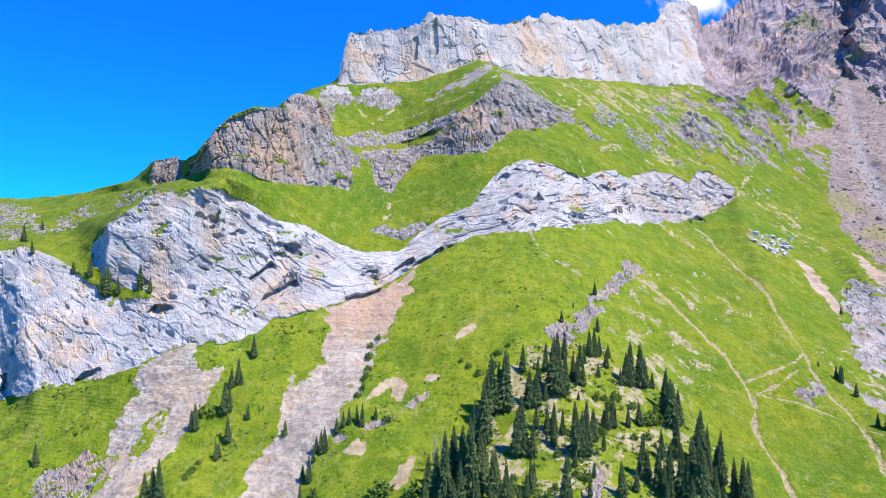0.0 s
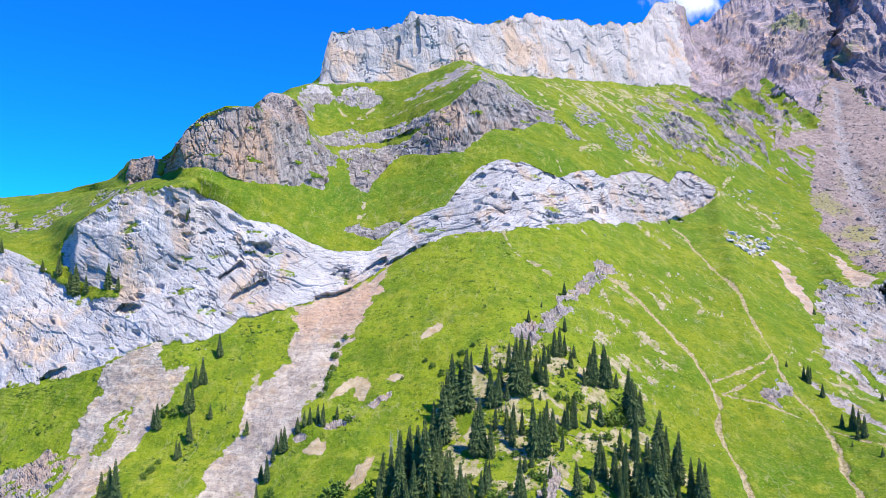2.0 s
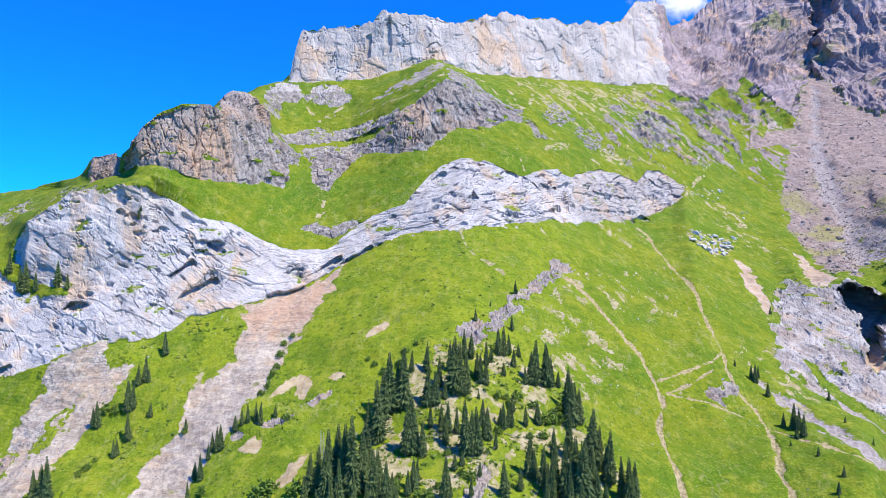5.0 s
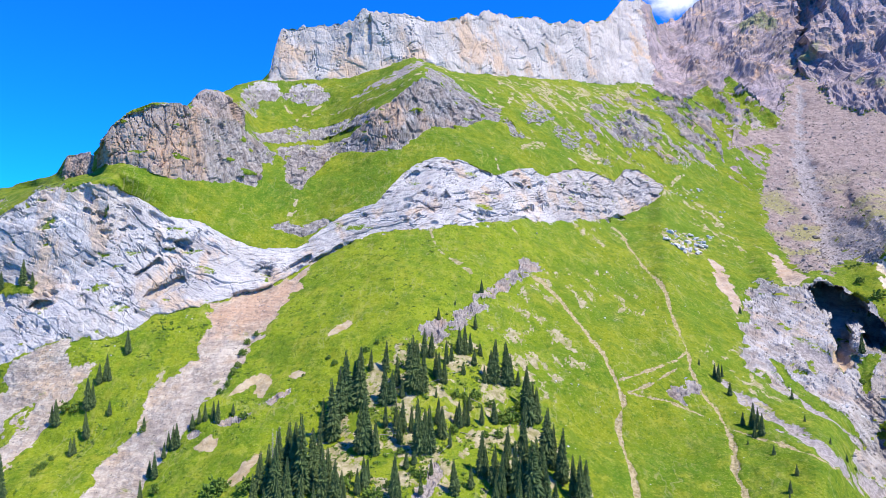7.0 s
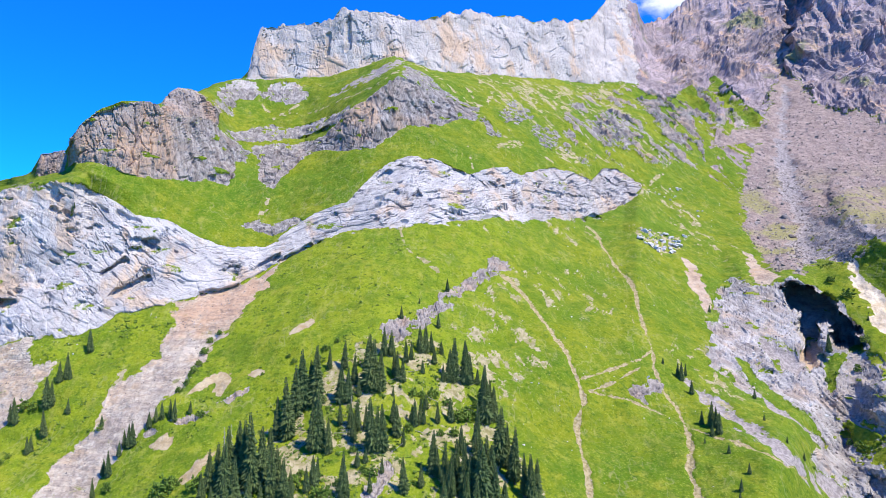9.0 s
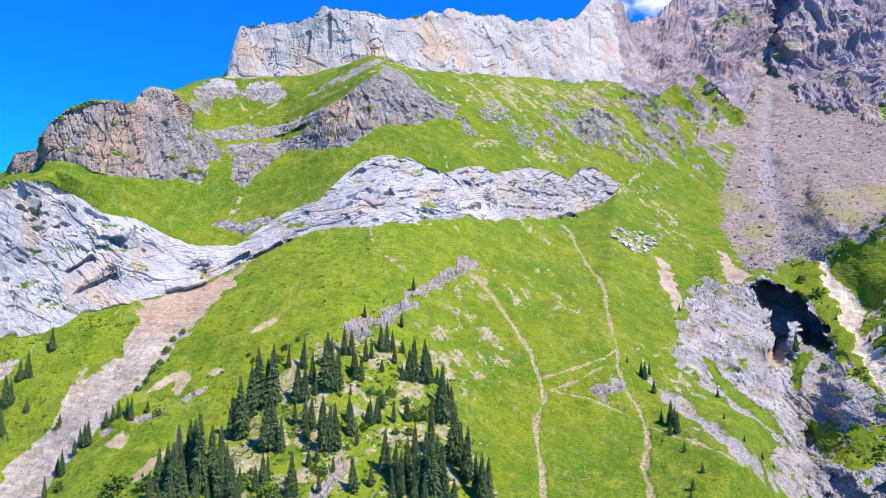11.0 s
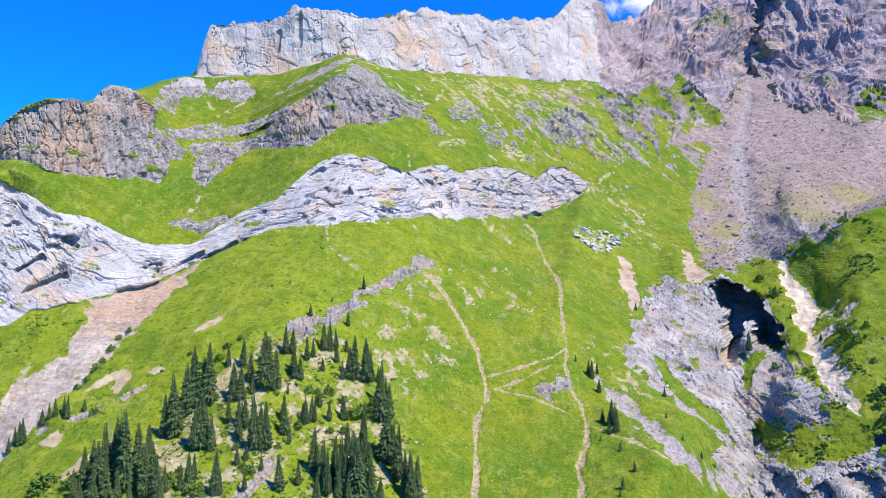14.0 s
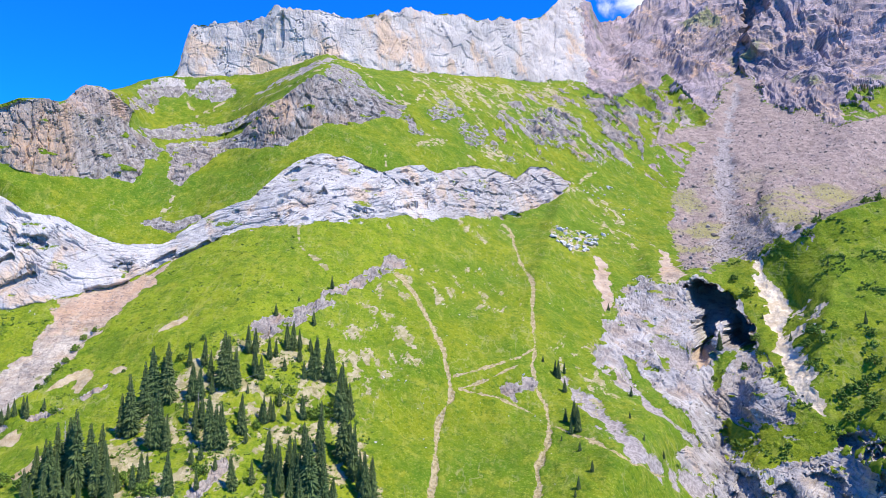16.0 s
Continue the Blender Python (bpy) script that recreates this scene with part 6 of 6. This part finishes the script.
SLOPE_WEST = [
    (-80.7, 258.2, 10.2), (-84.8, 267.2, 12.3), (-83.6, 267.7, 10.1), (-85.5, 276.6, 8.6), (-83.0, 277.9, 11.0), (-81.5,
    277.2, 5.5), (-80.1, 290.0, 10.5), (-75.3, 264.4, 5.9), (-94.6, 263.1, 10.4), (-96.2, 263.2, 8.2), (-83.2, 252.2, 6.8),
    (-82.7, 253.2, 5.8), (-59.8, 259.4, 4.7), (-44.1, 246.9, 8.9), (-42.9, 247.3, 9.3), (-45.9, 247.7, 6.9), (-46.3, 244.6,
    6.0), (-46.4, 236.9, 9.3), (-49.0, 239.0, 5.9), (-30.4, 253.0, 9.1), (-32.5, 254.7, 7.1), (-35.1, 253.9, 7.1), (-37.1,
    253.5, 6.2), (-39.5, 253.1, 5.8), (-47.8, 229.3, 7.5), (-25.6, 255.9, 4.6)]
MEADOW_EAST = [
    (170.0, 273.0, 5.6), (172.8, 270.3, 10.2), (173.7, 267.9, 8.8), (173.2, 263.9, 8.7), (170.3, 263.4, 6.5), (166.1, 259.6,
    2.3), (171.0, 249.6, 3.7), (172.6, 236.6, 3.9), (166.4, 229.0, 4.5), (164.8, 226.2, 2.8), (173.2, 292.3, 6.0), (172.0,
    301.4, 8.4), (170.8, 302.9, 7.0), (175.5, 306.1, 6.0), (166.5, 309.2, 3.3), (203.8, 301.1, 4.4), (196.4, 276.6, 3.0),
    (197.2, 260.0, 2.8), (206.2, 264.8, 3.0), (258.1, 339.5, 10.0), (294.7, 392.7, 4.5), (69.9, 321.7, 6.9), (50.0, 295.9,
    5.6), (65.8, 298.2, 6.4), (57.1, 307.9, 2.8), (209.7, 366.2, 4.2)]
LEDGE_WEST = [
    (-165.9, 321.0, 10.5), (-154.8, 315.5, 15.0), (-157.8, 315.9, 11.9), (-149.5, 314.3, 8.8), (-138.6, 312.7, 12.8),
    (-133.3, 310.7, 7.7), (-175.8, 325.1, 5.9), (-198.8, 330.7, 7.6), (-218.8, 356.3, 9.9), (-209.6, 333.6, 3.0), (-107.7,
    324.9, 3.7), (-106.9, 325.1, 2.9), (-155.4, 263.3, 9.5), (-180.4, 291.7, 2.9), (-94.7, 230.6, 16.7), (-97.5, 232.2,
    12.6), (-100.5, 232.8, 11.1), (-231.8, 394.6, 5.8)]
HILL_EAST = [
    (332.5, 384.0, 5.0), (308.8, 304.6, 6.0), (317.3, 349.3, 2.9), (358.0, 384.4, 4.4), (285.8, 325.4, 4.3), (283.8, 349.3,
    3.4), (323.4, 346.1, 3.4)]
SHRUBS_WEST = [
    (-20.8, 221.6, 5.5), (-19.1, 222.2, 4.7), (-21.7, 219.8, 5.1), (-9.7, 217.8, 4.6), (-21.3, 255.2, 2.9), (-90.7, 242.8,
    2.4), (-90.2, 245.3, 2.4), (-89.5, 247.1, 2.2), (-88.7, 250.0, 2.1), (-90.0, 267.6, 3.5), (-94.1, 268.1, 4.0), (-59.6,
    257.4, 2.3), (-31.6, 295.5, 2.9), (-31.5, 288.5, 3.3), (-31.4, 280.7, 2.8), (-31.6, 275.1, 3.2), (-32.1, 269.6, 2.7),
    (-33.8, 265.8, 2.6), (-28.7, 298.4, 2.5), (-2.5, 268.8, 1.3), (9.3, 271.2, 2.2), (13.0, 268.1, 2.6), (19.3, 269.7, 3.1),
    (20.9, 274.6, 2.7), (25.2, 277.4, 2.3), (6.4, 274.3, 1.8), (-43.4, 230.3, 3.4)]
SHRUBS_WOOD = [
    (76.7, 255.9, 5.5), (73.3, 253.9, 4.6), (80.8, 256.9, 3.4), (71.8, 246.4, 3.2), (55.6, 245.0, 2.8), (45.3, 221.2, 2.9),
    (28.3, 213.8, 3.9), (31.7, 213.6, 4.2), (34.6, 217.8, 2.5), (20.4, 218.6, 4.7), (22.2, 222.8, 2.6), (42.8, 242.1, 2.4),
    (56.5, 258.9, 3.4), (63.9, 260.2, 4.3), (60.9, 256.5, 3.4), (69.4, 258.2, 3.0), (37.6, 232.1, 2.3), (42.3, 223.2, 2.6),
    (59.8, 259.8, 2.6), (80.1, 261.8, 3.0), (66.8, 245.2, 2.8), (51.1, 234.0, 2.3)]
SHRUBS_EAST = [
    (283.7, 383.4, 3.8), (284.2, 368.1, 5.4), (275.2, 337.3, 4.4), (319.3, 372.2, 4.9), (324.9, 373.4, 4.3), (319.2, 381.4,
    3.8), (291.5, 313.7, 5.2), (290.8, 306.1, 4.5), (286.7, 312.6, 4.1), (297.6, 309.2, 3.0), (291.0, 282.8, 5.6), (295.4,
    282.8, 5.1), (302.5, 289.3, 4.7), (284.3, 282.6, 4.2), (284.3, 279.0, 3.7), (290.9, 271.7, 4.9), (318.8, 325.3, 2.1),
    (291.3, 294.5, 2.4), (246.2, 302.8, 3.0), (247.1, 298.7, 2.5), (281.7, 303.3, 3.0), (283.0, 273.5, 4.0), (308.5, 298.9,
    2.5), (356.9, 380.9, 4.4), (359.0, 373.9, 4.9), (264.8, 327.0, 3.8), (270.6, 309.3, 3.0), (250.0, 326.4, 2.7)]

kinds = [spruce(3, 0.17, 0.05, 0.10, "slim dark green spruce tree on the steep slope"),
         spruce(5, 0.20, 0.04, 0.06, "broad dark green spruce tree on the steep slope"),
         spruce(8, 0.15, 0.09, 0.16, "thin ragged dark spruce tree on the steep slope"),
         spruce(13, 0.23, 0.03, 0.08, "bushy young green spruce tree in the turf")]
trnd = random.Random(4)
first = [True] * 4
for cluster in (WOOD_WEST, WOOD_TOP, WOOD_EAST, WOOD_MIDDLE, WOOD_FOOT, SLOPE_WEST, MEADOW_EAST, LEDGE_WEST, HILL_EAST):
    for x, y, h in cluster:
        k = 3 if h < 6 else trnd.choice((0, 0, 1, 1, 2))
        h *= 0.98
        wide = h * trnd.uniform(0.86, 1.16)
        m = (Matrix.Translation((x, y, ground_at(x, y) - 0.15)) @ pose(0, 0, 0, trnd.uniform(-2, 2), trnd.uniform(-2, 2), trnd.uniform(0, 360)).to_3x3().to_4x4()
             @ Matrix.Diagonal((wide, wide, h, 1)))
        if first[k]:
            kinds[k].matrix_basis = m
            first[k] = False
        else:
            base = kinds[k].matrix_basis.copy()
            kinds[k].matrix_basis = Matrix.Identity(4)
            copy_thing(kinds[k], m)
            kinds[k].matrix_basis = base
bushes = [shrub(2), shrub(7), shrub(9)]
first = [True] * 3
for cluster in (SHRUBS_WEST, SHRUBS_WOOD, SHRUBS_EAST):
    for x, y, h in cluster:
        k = trnd.randrange(3)
        m = (Matrix.Translation((x, y, ground_at(x, y) - 0.05)) @ Matrix.Rotation(trnd.uniform(0, 6.28), 4, 'Z')
             @ Matrix.Diagonal((h * trnd.uniform(0.8, 1.15), h * trnd.uniform(0.8, 1.15), h, 1)))
        if first[k]:
            bushes[k].matrix_basis = m
            first[k] = False
        else:
            base = bushes[k].matrix_basis.copy()
            bushes[k].matrix_basis = Matrix.Identity(4)
            copy_thing(bushes[k], m)
            bushes[k].matrix_basis = base


# ---------------------------------------------------------------- fallen logs and a dead spruce in the wood
def log_mesh(seed):
    rnd = random.Random(seed)
    vs, fs = [], []
    for k in range(6):
        u = k / 5
        rad = 0.5 * (1 - 0.75 * u)
        bend = 0.25 * math.sin(u * 3 + seed)
        for a in range(6):
            vs.append((u, 0.04 * (rad * math.cos(a * 1.047) + bend), 0.04 * rad * math.sin(a * 1.047)))
    for k in range(5):
        for a in range(6):
            fs.append((k * 6 + a, k * 6 + (a + 1) % 6, k * 6 + 6 + (a + 1) % 6, k * 6 + 6 + a))
    fs += [(5, 4, 3, 2, 1, 0), (30, 31, 32, 33, 34, 35)]
    for _ in range(5):
        u, a, s = rnd.uniform(0.25, 0.9), rnd.uniform(0, 6.28), rnd.uniform(0.03, 0.07)
        n = len(vs)
        vs += [(u, 0, 0.012), (u + 0.01, 0, -0.012), (u, 0.012, 0), (u + 0.05, s * math.cos(a), s * math.sin(a))]
        fs += [(n, n + 1, n + 3), (n + 1, n + 2, n + 3), (n + 2, n, n + 3)]
    return mesh_of("fallen_log", vs, fs, deadwood)


logs = [log_mesh(s) for s in (1, 2, 3)]
lrnd = random.Random(8)
for x, y in ((47, 262), (52, 258), (60, 262), (66, 258), (41, 252), (36, 244), (58, 250), (70, 255), (75, 262), (30, 240), (55, 240), (63, 244),
             (80, 260), (84, 256), (44, 236), (50, 232), (68, 238), (26, 226), (78, 270), (58, 270), (88, 248), (33, 232)):
    ob = new("fallen_log", logs[lrnd.randrange(3)])
    size = lrnd.uniform(4.0, 8.0)
    ob.matrix_world = (Matrix.Translation((x, y, ground_at(x, y) + 0.25)) @ pose(0, 0, 0, 0, lrnd.uniform(-35, 10), lrnd.uniform(-60, 240))
                       @ Matrix.Diagonal((size, size, size, 1)))
    tagged(ob, "bleached fallen spruce trunk lying between the trees", "log", "fallen trunks in the wood")


DEAD_TREES = ((-3.6, 226.1, 13.9, 31), (-1.1, 225.2, 15.7, 32), (-3.3, 229.7, 11.3, 33), (35.4, 243.9, 9.0, 34))


def dead_spruce(seed):
    """A bare grey trunk with broken branches, one metre high."""
    rnd = random.Random(seed)
    thing = new("dead_spruce")
    tagged(thing, "bare grey dead spruce standing among green trees", "dead tree", "dead trees in the wood")
    tv, tf = [], []
    for k in range(6):
        rad = 0.014 * (1 - k / 5) + 0.002
        for a in range(6):
            tv.append((rad * math.cos(a * 1.047) + 0.004 * math.sin(k), rad * math.sin(a * 1.047), k / 5 - 0.02))
    for k in range(5):
        for a in range(6):
            tf.append((k * 6 + a, k * 6 + (a + 1) % 6, k * 6 + 6 + (a + 1) % 6, k * 6 + 6 + a))
    bv, bf = [], []
    for n in range(80):
        z = rnd.uniform(0.2, 0.97)
        a, reach = rnd.uniform(0, 6.283), 0.11 * (1.05 - z) * rnd.uniform(0.5, 1.2) + 0.01
        clump(bv, bf, (0, 0, z), (reach * math.cos(a), reach * math.sin(a), z - reach * rnd.uniform(0.1, 0.6)), 0.006, 0.004, rnd)
    for name, me in (("trunk", mesh_of("trunk", tv, tf, deadwood)), ("branches", mesh_of("branches", [tuple(v) for v in bv], bf, deadwood))):
        ob = new(name, me)
        ob.parent = thing
    return thing


for x, y, h, seed in DEAD_TREES:
    ob = dead_spruce(seed)
    ob.matrix_basis = Matrix.Translation((x, y, ground_at(x, y) - 0.1)) @ Matrix.Diagonal((h, h, h, 1))


# ---------------------------------------------------------------- boulders and loose stones
def stone_material():
    m = Nodes("boulder_stone")
    inf = m.t.nodes.new("ShaderNodeObjectInfo").outputs["Random"]
    c = m.mix(inf, (0.17, 0.145, 0.13), (0.42, 0.38, 0.35))
    c = m.mix(m.ramp(m.noise(0.9, 4, 0.65), 0.45, 0.7, 0, 0.7), c, (0.16, 0.15, 0.15))
    return m.finish(c, 0.88, m.bump(m.noise(0.5, 4, 0.7), 0.2), 0.2)


def white_stone_material():
    m = Nodes("limestone_block")
    c = m.mix(m.ramp(m.noise(0.7, 4, 0.65), 0.35, 0.68), (0.62, 0.60, 0.57), (0.36, 0.35, 0.35))
    return m.finish(c, 0.88, m.bump(m.noise(0.5, 4, 0.7), 0.15), 0.2)


stone = stone_material()
white_stone = white_stone_material()


def boulder_mesh(seed, mat):
    """A block of broken rock, one metre across: a faceted lump cut by a few planes."""
    rnd = random.Random(seed)
    bm = bmesh.new()
    bmesh.ops.create_icosphere(bm, subdivisions=2, radius=0.62)
    planes = [(Vector((rnd.gauss(0, 1), rnd.gauss(0, 1), rnd.gauss(0, 1))).normalized(), rnd.uniform(0.30, 0.48)) for _ in range(9)]
    for v in bm.verts:
        for n, d in planes:
            over = v.co.dot(n) - d
            if over > 0:
                v.co -= n * over
        v.co += Vector((rnd.gauss(0, 1), rnd.gauss(0, 1), rnd.gauss(0, 1))) * 0.018
        v.co.z *= 0.8
    me = bpy.data.meshes.new("boulder")
    bm.to_mesh(me)
    bm.free()
    me.materials.append(mat)
    return me


grey_blocks = [boulder_mesh(s, stone) for s in (1, 2, 3, 4, 5)]
white_blocks = [boulder_mesh(s, white_stone) for s in (6, 7, 8, 9)]
brnd = np.random.default_rng(5)


def strew(where, count, small, large, meshes, name, label, group, power=2.2):
    spots = brnd.choice(np.flatnonzero(where), count, replace=False)
    for n in spots:
        size = small + (large - small) * brnd.random() ** power
        ob = new(name, meshes[brnd.integers(len(meshes))])
        tilt = brnd.uniform(-25, 25, 2)
        ob.matrix_world = pose(P[n, 0], P[n, 1], P[n, 2] + 0.12 * size, tilt[0], tilt[1], brnd.uniform(0, 360)) @ Matrix.Diagonal(
            (size * brnd.uniform(0.8, 1.5), size * brnd.uniform(0.8, 1.3), size * brnd.uniform(0.7, 1.1), 1))
        tagged(ob, label, "boulder", group)


in_view = (FB > -0.85) & (FB < 0.85)
strew((scree > 0.6) & in_view & (FY < 720), 260, 0.8, 3.4, grey_blocks, "boulder", "grey angular boulder lying on the scree", "boulders on the scree", 3.0)
field = np.maximum.reduce([shape(a, 1.9, 0.8) for a in FIELD_AREAS])
strew(field > 0.5, 70, 0.8, 4.2, white_blocks, "limestone_block", "pale limestone block in the boulder field", "blocks of the boulder field")
meadow = (r < 0.1) & (slide < 0.1) & (trail < 0.1) & (FK > 0.4) & (FK < 3.0) & (FB > 0.02) & (FB < 0.52) & (scree < 0.1)
strew(meadow, 70, 0.35, 1.3, white_blocks, "limestone_block", "small pale limestone block in the meadow turf", "stones in the meadow", 3.0)
strew((r < 0.1) & (FB > -0.6) & (FB < -0.25) & (FK > 2.2) & (FK < 3.0), 40, 0.3, 0.9, white_blocks, "limestone_block",
      "small pale limestone block under the cliff", "stones under the cliff", 2.5)
strew((r < 0.3) & (FB > 0.28) & (FB < 0.42) & (FK > 3.0) & (FK < 4.6) & (scree < 0.3), 40, 0.5, 2.2, white_blocks, "limestone_block",
      "pale limestone block strewn in the turf", "strewn blocks", 2.5)
strew((ravine > 0.5) & (FB < 0.6), 40, 0.5, 2.4, white_blocks, "limestone_block", "pale broken block in the ravine", "blocks in the ravine", 2.5)


# ---------------------------------------------------------------- low scrub in the turf
def scrub(name, where, count, lo, hi, label, mat):
    """Many small low bushes that nobody could count, as one mesh."""
    spots = brnd.choice(np.flatnonzero(where), count, replace=False)
    rnd = random.Random(21)
    cv, cf = [], []
    for n in spots:
        s = rnd.uniform(lo, hi) * (0.5 + rnd.random())
        c = Vector(P[n])
        for _ in range(5):
            a, e = rnd.uniform(0, 6.283), rnd.uniform(0.2, 1.3)
            d = Vector((math.cos(a) * math.cos(e), math.sin(a) * math.cos(e), math.sin(e)))
            root = c + Vector((rnd.gauss(0, 0.3), rnd.gauss(0, 0.3), 0)) * s
            clump(cv, cf, root - d * 0.15 * s, root + d * s * rnd.uniform(0.6, 1.1), 0.34 * s, 0.26 * s, rnd)
    ob = new(name, mesh_of(name, [tuple(v) for v in cv], cf, mat))
    return tagged(ob, label, "scrub", kind="stuff")


calm = (r < 0.2) & (scar < 0.1) & (stream < 0.1) & (slide < 0.2) & (trail < 0.2) & (bare < 0.3)
drift = fbm(P0 / 13.0 + 50.0, 4, 0.6)
scrub("juniper_scrub", calm & (FK < 2.9) & (FB < 0.0) & (drift > 0.28), 1500, 0.35, 0.75, "dark green juniper scrub dotting the meadow", leaves)
scrub("alder_scrub", calm & (FB > 0.56) & (FK < 4.9) & (drift > 0.40), 800, 0.6, 1.4, "green alder scrub on the hillside", leaves)
wood = shape(WOOD_FLOOR, 4.0, 2.0)
scrub("wood_undergrowth", calm & (wood > 0.5) & (drift > -0.15), 1300, 0.4, 1.0, "mixed green undergrowth between the spruces", leaves)


def rubble(name, where, count, lo, hi, label, mat):
    """Loose small stones past counting, as one mesh."""
    spots = brnd.choice(np.flatnonzero(where), count, replace=False)
    corner = np.array([(1, 0, -0.4), (-0.6, 0.9, -0.4), (-0.6, -0.9, -0.4), (0.2, 0.1, 0.8), (-0.7, 0.2, 0.5), (0.5, -0.5, 0.6)])
    tri = np.array([(0, 1, 3), (1, 4, 3), (1, 2, 4), (2, 5, 4), (2, 0, 5), (0, 3, 5), (3, 4, 5), (0, 2, 1)])
    size = (lo + (hi - lo) * brnd.random(count) ** 3)[:, None, None]
    turn = brnd.uniform(0, 6.283, count)
    c, s = np.cos(turn)[:, None], np.sin(turn)[:, None]
    base = corner[None] * brnd.uniform(0.6, 1.4, (count, 6, 3))
    pts = np.stack([base[..., 0] * c - base[..., 1] * s, base[..., 0] * s + base[..., 1] * c, base[..., 2]], -1) * size * 0.5
    pts += P[spots][:, None, :]
    faces = (tri[None] + (np.arange(count) * 6)[:, None, None]).reshape(-1, 3)
    me = mesh_of(name, pts.reshape(-1, 3).tolist(), faces.tolist(), mat)
    return tagged(new(name, me), label, "stones", kind="stuff")


loose = Nodes("loose_stone")
loose_c = loose.mix(loose.t.nodes.new("ShaderNodeNewGeometry").outputs["Random Per Island"], (0.12, 0.10, 0.09), (0.45, 0.39, 0.345))
loose = loose.finish(loose_c, 0.9)
rubble("scree_stones", (scree > 0.4) & in_view & (FY < 760), 9000, 0.5, 2.2, "grey and brown scree stones on the slope", loose)
rubble("slide_stones", (slide > 0.4) & in_view, 1800, 0.25, 0.9, "grey stones lying in the earth slide", loose)
rubble("trail_stones", (trail > 0.3) & in_view, 500, 0.2, 0.6, "pale stones along the worn trails", loose)
rubble("ravine_rubble", (ravine > 0.4) & (mouth < 0.1) & in_view, 1500, 0.3, 1.5, "broken rubble on the ravine slabs", loose)


# ---------------------------------------------------------------- the cloud behind the ridge
def cloud_material():
    m = Nodes("cloud")
    n = m.noise(75, 7, 0.6, None, 0.4)
    c = m.t.nodes.new("ShaderNodeTexCoord").outputs["Generated"]
    g = m.t.nodes.new("ShaderNodeTexGradient")
    g.gradient_type = 'SPHERICAL'
    mp = m.t.nodes.new("ShaderNodeMapping")
    mp.inputs["Location"].default_value = (-1.0, 0.0, -1.0)
    mp.inputs["Scale"].default_value = (2.0, 0.0, 2.0)
    m.t.links.new(c, mp.inputs["Vector"])
    m.t.links.new(mp.outputs[0], g.inputs["Vector"])
    a = m.ramp(m.math('ADD', m.math('MULTIPLY', g.outputs["Fac"], 0.75), n), 0.80, 1.12)
    e = m.t.nodes.new("ShaderNodeEmission")
    e.inputs["Color"].default_value = (0.93, 0.97, 1.0, 1.0)
    e.inputs["Strength"].default_value = 0.95
    tr = m.t.nodes.new("ShaderNodeBsdfTransparent")
    mx = m.t.nodes.new("ShaderNodeMixShader")
    m.t.links.new(a, mx.inputs[0])
    m.t.links.new(tr.outputs[0], mx.inputs[1])
    m.t.links.new(e.outputs[0], mx.inputs[2])
    o = m.t.nodes.new("ShaderNodeOutputMaterial")
    m.t.links.new(mx.outputs[0], o.inputs[0])
    return m.mat


cloud = new("cloud_backdrop", mesh_of("cloud_backdrop", [(-150, 0, -80), (150, 0, -80), (150, 0, 80), (-150, 0, 80)], [(0, 1, 2, 3)], cloud_material()))
cloud.matrix_world = pose(515, 1400, 560)
cloud.visible_shadow = False
tagged(cloud, "white summer cloud behind the ridge", "cloud", kind="structure")


# ---------------------------------------------------------------- the valley side behind and below the camera
def apron(name, corners, nx, ny, label):
    """A rolling sheet between four corners (x, y, z): front left, front right, back right, back left."""
    a, b, c, d = [np.array(v, float) for v in corners]
    u, v = np.meshgrid(np.linspace(0, 1, nx), np.linspace(0, 1, ny))
    u, v = u[..., None], v[..., None]
    pts = ((a * (1 - u) + b * u) * (1 - v) + (d * (1 - u) + c * u) * v).reshape(-1, 3)
    pts[:, 2] += fbm(pts / 160.0, 4) * 14.0 * np.clip(v.reshape(-1) * 6, 0, 1)
    k = np.arange(nx * ny).reshape(ny, nx)
    quads = np.stack([k[:-1, :-1], k[1:, :-1], k[1:, 1:], k[:-1, 1:]], -1).reshape(-1, 4)
    zero = np.zeros(len(pts))
    ob = sheet(name, quads, pts, {key: np.zeros((len(pts), 3)) if key == "beds" else zero for key in ATTRS}, mountain, True)
    return tagged(ob, label, "ground", kind="structure")


apron("ground_valley", [(-190, 262, -110), (300, 262, -112), (2600, -2200, -420), (-2600, -2200, -420)], 60, 60,
      "green valley side falling away below the meadow")
